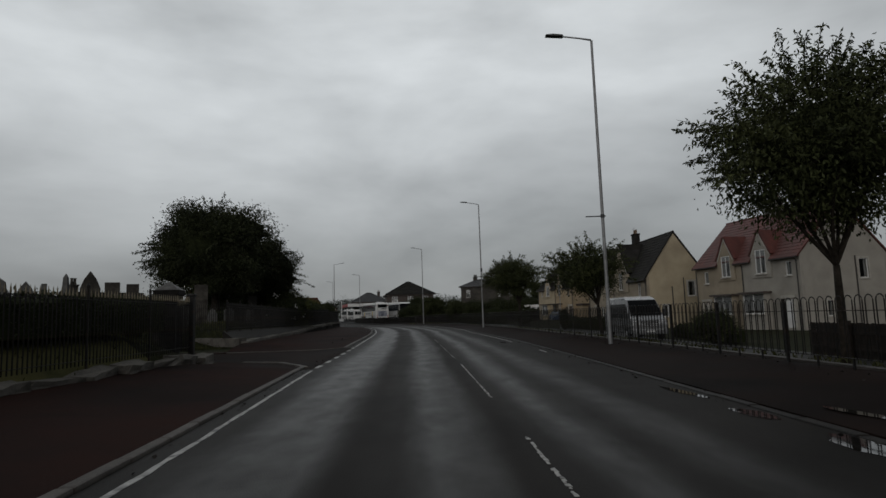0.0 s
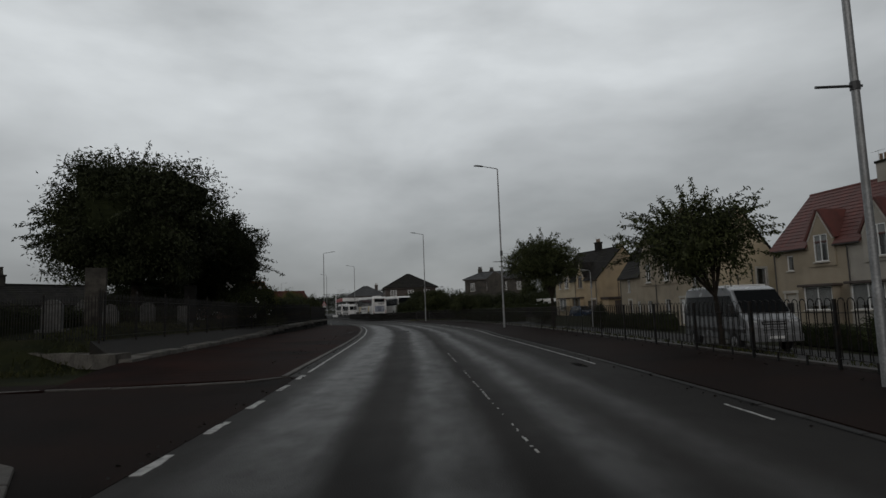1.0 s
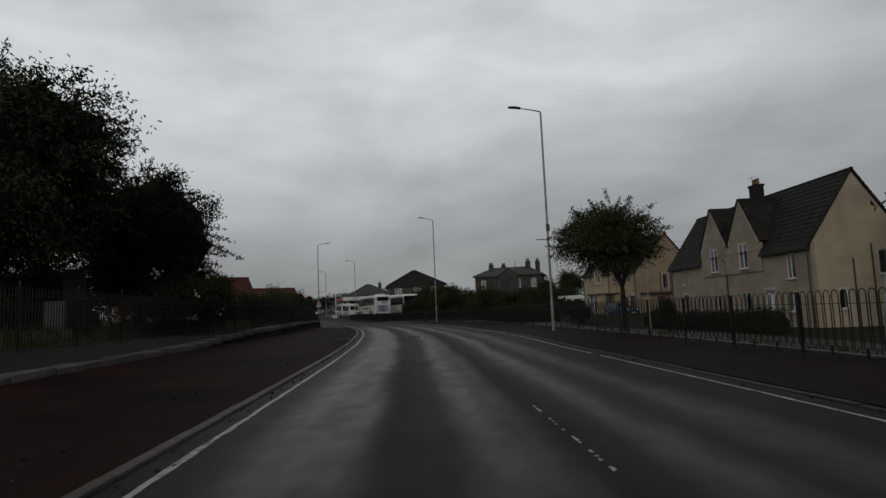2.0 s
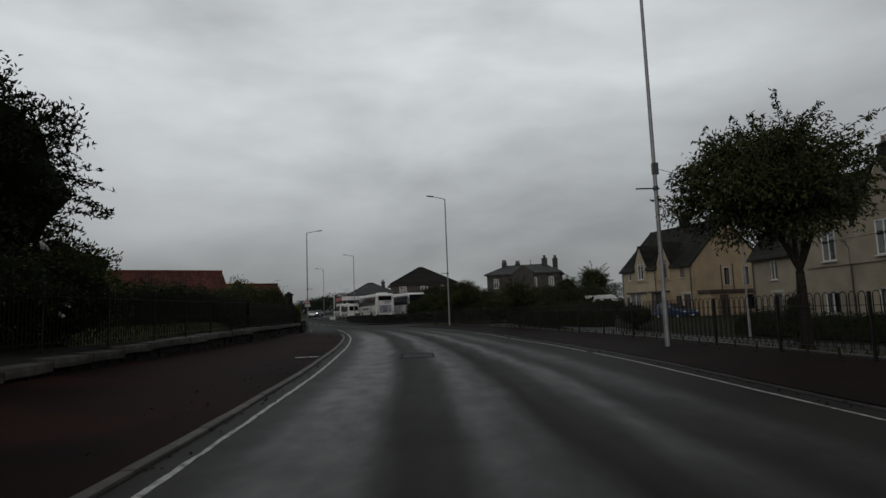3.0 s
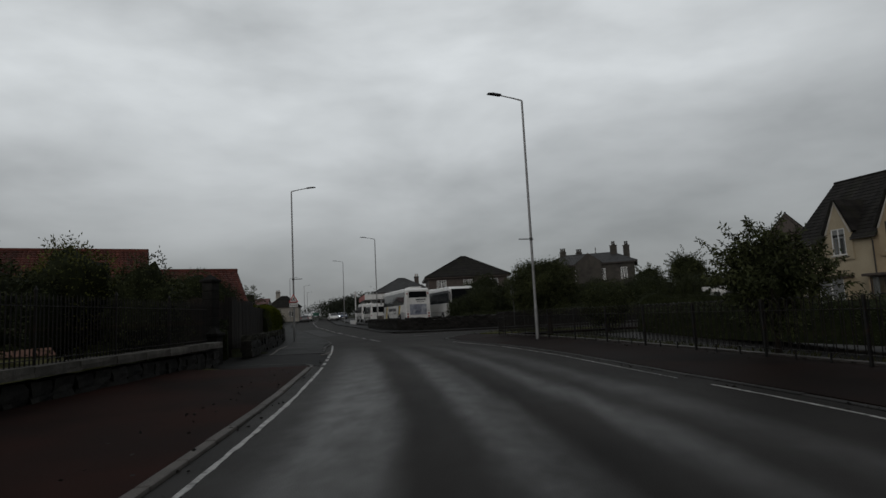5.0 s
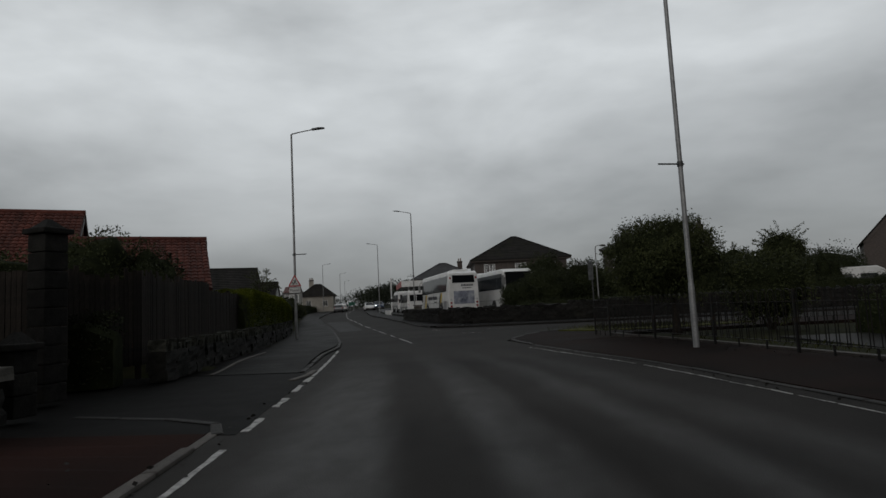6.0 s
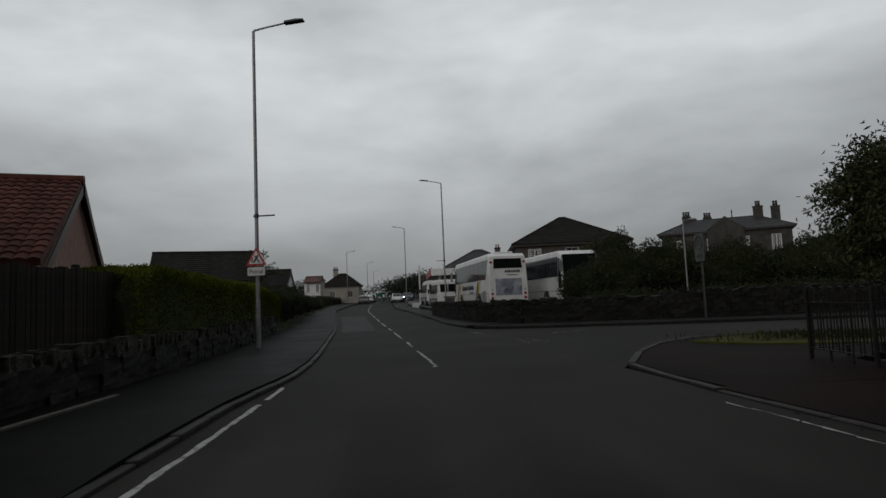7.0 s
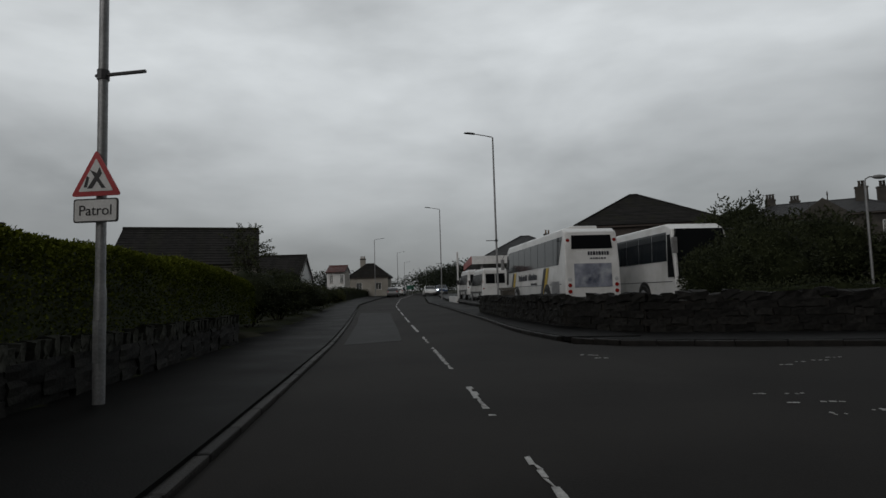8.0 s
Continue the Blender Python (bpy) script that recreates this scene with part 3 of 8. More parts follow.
# main road: up to the junction its right edge is the near kerb, past it the far one
def road_right(y):
    if y < 84:
        return right_line(y) + 0.32
    return right_line(84) + 0.32 + (far_right_kerb(102) - right_line(84) - 0.32) * (y - 84) / 18 if y < 102 else far_right_kerb(y)


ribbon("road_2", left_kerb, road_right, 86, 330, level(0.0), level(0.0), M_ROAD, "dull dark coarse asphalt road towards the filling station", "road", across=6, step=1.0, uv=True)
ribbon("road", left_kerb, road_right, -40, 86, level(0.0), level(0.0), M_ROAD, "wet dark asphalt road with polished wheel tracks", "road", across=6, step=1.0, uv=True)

# side road to the right, with its mouth
def side_near(x):
    return 87.2 + 0.0 * x


bm = bmesh.new()
mouth = [(road_right(88), 88), (-6.45, 88.6), (-6.0, 90.5), (-5.4, 92.3), (-4.3, 94.1), (-2.0, 95.1), (4, 95.9), (30, 97.4), (90, 100.5), (90, 106.5), (30, 102.5), (6, 101.2), (-4, 101.0), (-8, 101.2), (-10.2, 101.5), (road_right(102), 102)]
vs = [bm.verts.new((x, y, 0.0)) for x, y in mouth]
bm.faces.new(vs)
ext = bmesh.ops.extrude_face_region(bm, geom=bm.faces[:])
bmesh.ops.translate(bm, verts=[v for v in ext["geom"] if isinstance(v, bmesh.types.BMVert)], vec=(0, 0, -0.09))
bmesh.ops.recalc_face_normals(bm, faces=bm.faces)
tagged(link_mesh("side_road", bm, M_ROAD2), "worn asphalt side road meeting the main road", "road", kind="structure")

# patches in the carriageway
def patch(name, rows, material, label):
    bm = bmesh.new()
    bm.faces.new([bm.verts.new(p) for p in rows])
    e = bmesh.ops.extrude_face_region(bm, geom=bm.faces[:])
    bmesh.ops.translate(bm, verts=[v for v in e["geom"] if isinstance(v, bmesh.types.BMVert)], vec=(0, 0, -0.05))
    bmesh.ops.recalc_face_normals(bm, faces=bm.faces)
    return tagged(link_mesh(name, bm, material), label, "road patch", kind="structure")


def along(f, d, y, z=0.005):
    return (f(y) + d, y, z + rise(y))


patch("road_patch", [along(left_line, 0.3, 102), along(centre_line, -0.7, 103.2), along(centre_line, -0.65, 108), along(centre_line, -0.7, 114), along(centre_line, -0.7, 122), along(left_line, 0.35, 122.6), along(left_line, 0.3, 117), along(left_line, 0.35, 112), along(left_line, 0.3, 107)], M_PALE, "slightly paler worn asphalt patch in one lane")

# sealed trench repair in the lane
patch("road_patch", [(-3.42, 50.2, 0.004), (-2.58, 50.15, 0.004), (-2.66, 51.75, 0.004), (-3.52, 51.85, 0.004)], M_PATCH, "small dark rectangular repair patch in the lane")
for q in (((-3.47, 50.14), (-2.53, 50.09), (-2.53, 50.15), (-3.47, 50.2)), ((-3.57, 51.85), (-2.61, 51.75), (-2.61, 51.81), (-3.57, 51.91)), ((-3.47, 50.2), (-3.42, 50.2), (-3.52, 51.85), (-3.57, 51.85)), ((-2.58, 50.15), (-2.53, 50.15), (-2.61, 51.75), (-2.66, 51.75))):
    patch("road_seam", [(x, y, 0.006) for x, y in q], M_SEAL, "black bitumen seal round the repair patch")

# ---------- pavements ----------


def near_right(y):
    return left_kerb(y) - 0.12 if y < 14.9 else left_kerb(14.9) - 0.12 + (wall_line(17.6) + 0.4 - left_kerb(14.9)) * min((y - 14.9) / 2.9, 1) ** 0.6


def far_right(y):
    return left_kerb(24.2) - 0.12 - (1 - ramp(y, 23.0, 24.2)) * 5.2 if y < 24.2 else left_kerb(y) - 0.12


def second_right(y):
    return left_kerb(y) - 0.12


pave_l, pave_r = level(0.24), level(0.03)


def dipped(a):
    """Pavement height that dips to the drive's level where the drive crosses it."""
    return lambda y: rise(y) + 0.02 + (a - 0.02) * (1 - ramp(y, 71.0, 73.4) * (1 - ramp(y, 80.0, 82.6)))



ribbon("pavement_1", plus(wall_line, -0.2), near_right, -40, 17.6, lambda y: 0.24 - 0.18 * ramp(y, 14.0, 17.4), pave_r, M_RED, "dark red asphalt pavement beside the cemetery", "pavement")
ribbon("pavement_2", plus(wall_line, -0.2), far_right, 23.0, 73.6, lambda y: dipped(0.05 + 0.19 * ramp(y, 23.5, 27.5))(y), lambda y: dipped(0.03)(y), M_RED, "dark red asphalt pavement along the cemetery wall", "pavement")
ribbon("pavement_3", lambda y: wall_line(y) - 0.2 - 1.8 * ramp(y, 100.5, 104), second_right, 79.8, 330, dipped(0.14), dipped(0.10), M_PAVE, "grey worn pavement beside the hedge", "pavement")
ribbon("entrance_1", lambda y: -24.0, plus(left_kerb, 0.22), 14.6, 24.4, level(0.035), level(0.005), M_REDD, "asphalt entrance drive to the cemetery", "drive")
ribbon("entrance_2", lambda y: -19.0, plus(left_kerb, 0.22), 73.6, 79.8, level(0.03), level(0.005), M_SEAL, "asphalt drive between gate pillars", "drive")
ribbon("pavement_4", plus(right_line, 0.46), plus(rail_line, 0.15), -40, 85.6, level(0.03), level(0.13), M_REDD, "dark brown-red asphalt pavement along the railing", "pavement")
# service road past the railing
ribbon("service_road", plus(rail_line, 3.0), lambda y: rail_line(y) + 7.4 + 1.8 * ramp(y, 36, 46), -40, 84, lambda y: drop_right(rail_line(y) + 6, y) + 0.14, lambda y: drop_right(rail_line(y) + 6, y) + 0.14, M_SIDE, "asphalt service road in front of the houses", "road", step=1.0)
# far corner pavement at the junction, and along the coach yard
def corner_in(y):
    return far_right_kerb(y) + 0.12


bm = bmesh.new()
corner = [(-11.3, 102.7), (-10.2, 101.75), (-8, 101.5), (-4, 101.3), (6, 101.5), (30, 102.8), (90, 106.8), (90, 109), (30, 105.4), (6, 104.0), (-4, 103.6), (-9.4, 103.9), (-11.9, 106.0)]
bm.faces.new([bm.verts.new((x, y, 0.12)) for x, y in corner])
e = bmesh.ops.extrude_face_region(bm, geom=bm.faces[:])
bmesh.ops.translate(bm, verts=[v for v in e["geom"] if isinstance(v, bmesh.types.BMVert)], vec=(0, 0, -0.12))
bmesh.ops.recalc_face_normals(bm, faces=bm.faces)
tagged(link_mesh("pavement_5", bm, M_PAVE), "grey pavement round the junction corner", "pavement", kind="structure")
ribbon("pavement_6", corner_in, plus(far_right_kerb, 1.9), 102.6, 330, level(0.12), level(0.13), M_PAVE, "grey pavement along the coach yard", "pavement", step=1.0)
ribbon("yard", plus(far_right_kerb, 2.0), plus(far_right_kerb, 26), 112, 175, lambda y: 0.30 + rise(y), lambda y: 0.30 + rise(y), M_SIDE, "asphalt coach yard and filling station forecourt", "yard", step=2.0)

# ---------- road markings ----------


def mark(f, y0, y1, w=0.045, off=0.0, name="road_line", label="worn white painted road line", mat=None):
    def edge(s, k):
        return lambda y: f(y) + off + s * w * (0.82 + 0.55 * noise.noise(Vector((y * 3.1, k, y0))) + 0.3 * noise.noise(Vector((y * 9.0, k, 7))))
    ribbon(name, edge(-1, 1.3), edge(1, 8.7), y0, y1, level(0.007), level(0.007), mat or M_LINE, label, "road marking", thick=0.02, step=0.12 if y1 - y0 < 8 else 0.22)


mark(left_line, -30, 14.2, 0.036)
for y in (14.9, 16.6, 18.35, 20.15, 22.1, 23.9):
    mark(left_line, y, y + 0.75, 0.06, name="road_dash", label="short white dash across the cemetery entrance")
mark(left_line, 25.3, 72.9, 0.04)
for y in (73.75, 75.4, 76.9, 78.2):
    mark(left_line, y, y + 0.8, 0.06, name="road_dash", label="short white dash across the drive")
mark(left_line, 79.2, 84.7)
mark(left_line, 85.1, 86.2)
for y0, y1 in ((18, 19.1), (24.9, 36.5), (37.2, 49.5), (50.1, 58.8), (59.4, 66.2)):
    mark(right_line, y0, y1, 0.022)


def flakes(f, y0, y1, w, keep, mat, label, size, gap, name="centre_dash"):
    """A line worn down to broken flakes of paint."""
    q = random.Random(int(y0 * 10))
    bm, y = bmesh.new(), y0
    while y < y1:
        ln = q.uniform(0.25, 1.0) * size
        if q.random() < keep:
            x, k = f(y) + q.uniform(-0.3, 0.3) * w, w * q.uniform(0.4, 1.05)
            a, b, z = q.uniform(-0.2, 0.2) * ln, q.uniform(-0.2, 0.2) * ln, rise(y) + 0.003
            dx = f(y + ln) - f(y)
            slab(bm, [(x - k, y + a, z), (x + k, y + b, z), (x + dx + k * 0.8, y + ln - a, z), (x + dx - k * 0.9, y + ln + b, z)], 0.004)
        y += ln + q.uniform(0.08, 0.4) * gap
    bmesh.ops.recalc_face_normals(bm, faces=bm.faces)
    tagged(link_mesh(name, bm, mat), label, "road marking", kind="structure")


for y0, y1, keep in ((-22, -18, 0.8), (-13, -9, 0.8), (-6, -2, 0.8), (2.6, 5.9, 0.9), (8.7, 14.6, 0.75), (16.8, 24.5, 0.35), (26.5, 30.0, 0.3)):
    flakes(centre_line, y0, y1, 0.021, keep, M_LINE, "thin centre line worn down to flakes of white paint", 0.1, 0.07)
for y0, y1 in ((88.7, 92.1), (93.6, 95.5), (97.4, 101.2), (102.4, 104.4)):
    flakes(centre_line, y0, y1, 0.048, 0.93, M_LINE, "white centre line dash with chipped edges", 0.2, 0.05)
for y0, y1 in ((67.2, 75.1), (75.3, 79.4), (79.6, 81.2), (81.4, 84.3)):
    flakes(right_line, y0, y1, 0.015, 0.95, M_LINE, "thin worn white edge line with small breaks", 0.45, 0.06, "edge_line")
for k in range(14):
    mark(centre_line, 106.5 + 6 * k, 110.3 + 6 * k, 0.05, name="centre_dash", label="white centre line dash")
# broken give-way line across the side road's mouth: a few flakes of paint are left
for x, y, w in ((-12.23, 103.12, 0.28), (-10.98, 99.53, 0.2), (-10.77, 99.03, 0.16), (-7.96, 98.02, 0.12), (-7.61, 98.4, 0.1), (-7.29, 98.63, 0.16), (-6.93, 99.04, 0.16), (-9.03, 95.23, 0.1), (-8.64, 95.3, 0.12), (-8.82, 94.68, 0.1), (-8.4, 94.78, 0.14), (-8.59, 94.14, 0.08), (-8.14, 94.35, 0.1)):
    q = random.Random(int(x * 100))
    bm = bmesh.new()
    for k in range(3):
        u, v = (k - 1) * w * 0.6 + q.uniform(-0.03, 0.03), q.uniform(-0.05, 0.05)
        a, b = w * q.uniform(0.12, 0.28), q.uniform(0.015, 0.04)
        slab(bm, [(u - a, v - b, 0), (u + a, v - b * 0.6, 0), (u + a * 0.8, v + b, 0), (u - a * 0.9, v + b * 0.7, 0)], 0.004)
    ob = tagged(link_mesh("give_way_dash", bm, M_LINE), "worn flakes of a white give way dash", "road marking", kind="structure")
    ob.matrix_basis = pose(x, y, 0.004, 0, 0, q.uniform(-10, 25))

# ---------- kerbs: one stone after another ----------


def kerb_mesh(material):
    bm = bmesh.new()
    box(bm, -0.07, 0.07, -0.448, 0.448, -0.10, 0.10, bevel=0.028)
    me = bpy.data.meshes.new("kerb_stone")
    bm.to_mesh(me)
    bm.free()
    me.materials.append(material)
    return me


KERB, KERB_DARK = kerb_mesh(M_KERB), kerb_mesh(M_KERBD)
rng = random.Random(3)


def kerb_run(f, y0, y1, label, face=0.1, mesh=KERB):
    t = thing("kerb", 0, 0, 0, label=label, category="kerb", kind="structure")
    y = y0
    while y < y1:
        dx = f(y + 0.9) - f(y)
        n = math.hypot(dx, 0.9)
        share("kerb_stone", mesh, t, f(y + 0.45), y + 0.45, rise(y) + face * (1 - 0.75 * ramp(y, 71.5, 73.2) * (1 - ramp(y, 80.2, 82.2)) * (f(y) < -5)) - 0.09 + rng.uniform(-0.006, 0.004), math.degrees(math.atan2(-dx, 0.9)) + rng.uniform(-0.4, 0.4), (1, n / 0.9, 1))
        y += 0.9
    return t


kerb_run(plus(left_kerb, -0.07), -9, 14.7, "weathered kerb stones at the cemetery pavement", 0.035)
kerb_run(plus(left_kerb, -0.07), 24.3, 73.4, "weathered kerb stones along the red pavement", 0.035)
kerb_run(plus(left_kerb, -0.07), 80.0, 128, "dark kerb stones beside the grey pavement", 0.055, KERB_DARK)
kerb_run(plus(right_line, 0.39), -9, 85.0, "low worn dark kerb stones along the railing pavement", 0.012, KERB_DARK)
kerb_run(plus(far_right_kerb, 0.06), 102.8, 140, "dark kerb stones by the coach yard", 0.10, KERB_DARK)


def kerb_arc(pts, label, z=0.0, mesh=KERB_DARK):
    t = thing("kerb", 0, 0, 0, label=label, category="kerb", kind="structure")
    for (x0, y0), (x1, y1) in zip(pts, pts[1:]):
        d = math.hypot(x1 - x0, y1 - y0)
        n = max(int(round(d / 0.9)), 1)
        for i in range(n):
            u = (i + 0.5) / n
            share("kerb_stone", mesh, t, x0 + (x1 - x0) * u, y0 + (y1 - y0) * u, z + rng.uniform(-0.01, 0.008), math.degrees(math.atan2(-(x1 - x0), y1 - y0)), (1, d / n / 0.9, 1))


kerb_arc([(-3.35, 14.9), (-3.75, 15.7), (-4.5, 16.9), (-5.8, 17.7)], "pale edging curving into the cemetery entrance", -0.055, KERB)
kerb_arc([(-3.9, 24.2), (-4.5, 23.6), (-5.6, 23.35), (-7.0, 23.2), (-9.4, 23.1)], "pale edging at the far side of the entrance", -0.055, KERB)
kerb_arc([(-9.35, 73.6), (-9.7, 74.2), (-10.6, 74.6), (-12.2, 74.9)], "kerb curving into the drive", -0.075)
kerb_arc([(-10.6, 80.0), (-10.45, 79.2), (-10.48, 78.4)], "kerb curving out of the drive", -0.06, KERB)
kerb_arc([(-11.4, 102.6), (-10.3, 101.6), (-8, 101.3), (-4, 101.1), (6, 101.3), (20, 102.1)], "dark kerb round the junction corner", 0.02)
kerb_arc([(-5.75, 85.4), (-6.15, 86.8), (-6.5, 88.4), (-6.1, 90.5), (-5.5, 92.25), (-4.4, 94.0), (-2.0, 95.0), (4, 95.8), (16, 96.6)], "low kerb round the near corner of the side road", -0.055)
# pavement corner and grass patch inside that kerb
bm = bmesh.new()
bm.faces.new([bm.verts.new((x, y, z)) for x, y, z in ((-5.6, 85.6, 0.032), (-3.2, 85.6, 0.125), (-3.0, 88.2, 0.06), (-1.6, 89.6, 0.05), (4, 91.0, 0.05), (16, 91.8, 0.05), (16, 96.45, 0.03), (4, 95.65, 0.03), (-2.0, 94.85, 0.03), (-4.3, 93.85, 0.03), (-5.4, 92.2, 0.03), (-6.0, 90.5, 0.03), (-6.4, 88.4, 0.03), (-6.05, 86.8, 0.03))])
bmesh.ops.triangulate(bm, faces=bm.faces[:])
e = bmesh.ops.extrude_face_region(bm, geom=bm.faces[:])
bmesh.ops.translate(bm, verts=[v for v in e["geom"] if isinstance(v, bmesh.types.BMVert)], vec=(0, 0, -0.12))
bmesh.ops.recalc_face_normals(bm, faces=bm.faces)
tagged(link_mesh("pavement_7", bm, M_REDD), "dark red pavement round the near corner", "pavement", kind="structure")

# ---------- cemetery wall, entrance and railings ----------


def rough_stone(seed, sx, sy, sz, rough=0.05, cuts=1):
    r = random.Random(seed)
    bm = bmesh.new()
    box(bm, -0.5, 0.5, -0.5, 0.5, 0, 1)
    bmesh.ops.subdivide_edges(bm, edges=bm.edges[:], cuts=cuts, use_grid_fill=True)
    for v in bm.verts:
        k = Vector((v.co.x, v.co.y, v.co.z - 0.5))
        pull = 0.035 * (abs(k.x) + abs(k.y) + abs(k.z))
        v.co = Vector((v.co.x * (1 - pull) * sx + r.uniform(-rough, rough), v.co.y * (1 - pull) * sy + r.uniform(-rough, rough), (0.5 + k.z * (1 - pull)) * sz + r.uniform(-rough, rough) * 0.6))
    me = bpy.data.meshes.new("stone")
    bm.to_mesh(me)
    bm.free()
    return me


def stones(seed0, n, sx, sy, sz, material, rough=0.05, cuts=1):
    out = []
    for i in range(n):
        me = rough_stone(seed0 + i, sx, sy, sz, rough, cuts)
        me.materials.append(material)
        out.append(me)
    return out


# near plinth: big rough stones, some tumbled
t = thing("plinth_wall", 0, 0, 0, label="low plinth of big rough stones under the cemetery railing", category="wall", kind="structure")
BIG = stones(10, 7, 0.5, 1.3, 0.36, M_COPE, 0.05, 2)
y = -8.0
while y < 16.2:
    share("stone", BIG[rng.randrange(7)], t, wall_line(y) - 0.28 + rng.uniform(-0.06, 0.06), y + 0.6, 0.10 + rng.uniform(-0.12, 0.03), rng.uniform(-9, 9), (1, rng.uniform(0.75, 1.0), rng.uniform(0.75, 1.1)), rng.uniform(-6, 6), rng.uniform(-6, 14))
    y += 1.26
# second plinth, from the entrance on
t = thing("plinth_wall", 0, 0, 0, label="low stone plinth with pale flat coping along the cemetery", category="wall", kind="structure")
FLAT = stones(30, 5, 0.55, 1.56, 0.22, M_COPE, 0.014)
# the shadow on the plinth's face is put into this darkened stone colour
RUB = stones(50, 6, 0.42, 0.62, 0.26, M_STONED, 0.04)


def plinth_h(y):
    return float(np.interp(y, (26, 42, 50, 60), (0.34, 0.42, 0.72, 0.82)))


y = 27.4
while y < 60.0:
    h = plinth_h(y)
    dx = wall_line(y + 1.4) - wall_line(y)
    a = math.degrees(math.atan2(-dx, 1.4))
    share("coping_stone", FLAT[rng.randrange(5)], t, wall_line(y + 0.7) - 0.28, y + 0.7, h - 0.2 + rng.uniform(-0.02, 0.02), a + rng.uniform(-1.5, 1.5), (1, 0.96, 0.9), rng.uniform(-1, 1), rng.uniform(-2, 3))
    k = 0.2
    while k < h - 0.15:
        for j in range(2):
            share("stone", RUB[rng.randrange(6)], t, wall_line(y + 0.35 + 0.7 * j) - 0.32, y + 0.35 + 0.7 * j, k - 0.12, a + rng.uniform(-3, 3), (1, rng.uniform(1.0, 1.12), 1))
        k += 0.22
    y += 1.42
# return of the plinth into the entrance
for i in range(7):
    share("coping_stone", FLAT[i % 5], t, -9.75 - 1.3 * i, 27.75 + 0.42 * i, 0.06 + 0.03 * i, 72 + rng.uniform(-3, 3), (1, 0.95, 1.9))
t = thing("boundary_wall", 0, 0, 0, label="stone boundary wall with pale coping beyond the cemetery", category="wall", kind="structure")
y = 60.4
while y < 73.6:
    dx = wall_line(y + 1.2) - wall_line(y)
    a = math.degrees(math.atan2(-dx, 1.2))
    share("coping_stone", FLAT[rng.randrange(5)], t, wall_line(y + 0.6) - 0.28, y + 0.6, 0.66 + rng.uniform(-0.015, 0.015), a, (1, 0.83, 0.8))
    for k in (0.2, 0.42):
        for j in range(2):
            share("stone", RUB[rng.randrange(6)], t, wall_line(y + 0.3 + 0.6 * j) - 0.32, y + 0.3 + 0.6 * j, k - 0.1, a + rng.uniform(-3, 3), (1, rng.uniform(0.95, 1.02), 1))
    y += 1.23


# dark planted bed between the coping and the railing
def bed_back(y):
    return wall_line(y) - float(np.interp(y, (26, 42, 50), (1.25, 1.0, 0.55)))


ribbon("soil_bed", bed_back, plus(wall_line, -0.5), 27.6, 60.2, lambda y: float(np.interp(y, (26, 40, 50, 60), (0.83, 0.78, 0.74, 0.84))), lambda y: plinth_h(y) - 0.08, M_SOIL, "dark damp soil bed between coping and railing", "soil", thick=0.4)


# spear-topped railing, panel by panel
def picket_mesh(h, spear):
    bm = bmesh.new()
    tube(bm, [(0, 0, 0), (0, 0, h - 0.16)], [0.013, 0.013], 5)
    me = bpy.data.meshes.new("picket")
    tube(bm, [(0, 0, h - 0.17), (0, 0, h - 0.14), (0, 0, h - 0.09), (0, 0, h)], [0.010, 0.017 if spear else 0.014, 0.014 if spear else 0.013, 0.002], 5)
    bm.to_mesh(me)
    bm.free()
    me.materials.append(M_IRON)
    if spear:
        me.materials.append(M_GILT)
        for p in me.polygons:
            p.material_index = 1 if p.center.z > h - 0.175 else 0
    return me


def spear_panel(x0, y0, x1, y1, z, h, spear, gap=0.115, group="cemetery railing", zz=None):
    """One panel from post to post."""
    d = math.hypot(x1 - x0, y1 - y0)
    z1 = z if zz is None else zz
    t = thing("railing_panel", x0, y0, z, math.degrees(math.atan2(y1 - y0, x1 - x0)), "black iron spear-topped railing panel on the stone plinth", "railing", group)
    rise_ = z1 - z
    part("post", tubes(([(0, 0, -0.1), (0, 0, h + 0.02)], [0.026, 0.026]), ([(0, 0, h), (0, 0, h + 0.05), (0, 0, h + 0.12)], [0.03, 0.035, 0.004]), sides=6), M_IRON, t)
    for k in (0.09, h - 0.22):
        bm = bmesh.new()
        slab(bm, [(0, -0.018, k), (d, -0.018, k + rise_), (d, 0.018, k + rise_), (0, 0.018, k)], 0.014)
        part("rail", bm, M_IRON, t)
    key = (round(h, 2), spear)
    if key not in PICKETS:
        PICKETS[key] = picket_mesh(h, spear)
    n = int(d / gap)
    for i in range(1, n):
        share("picket", PICKETS[key], t, d * i / n, 0, rise_ * i / n, 0, (1, 1, 1), rng.uniform(-0.4, 0.4), rng.uniform(-0.4, 0.4))


PICKETS = {}
ys = [-8.0 + 2.45 * i for i in range(11)]
for a, b in zip(ys, ys[1:]):
    spear_panel(wall_line(a) - 0.5, a, wall_line(b) - 0.5, b, 0.47, 1.48, True)
spear_panel(-6.85, 16.5, -7.75, 17.6, 0.42, 1.48, True)
t = thing("gate_post", -6.85, 16.5, 0.1, label="square black iron gate post at the cemetery entrance", category="gate post")
part("shaft", boxes((-0.07, 0.07, -0.07, 0.07, 0, 1.85), bevel=0.012), M_IRON, t)
part("cap", boxes((-0.10, 0.10, -0.10, 0.10, 1.85, 1.92), bevel=0.02), M_IRON, t)
ys = [27.9 + 2.3 * i for i in range(15)]
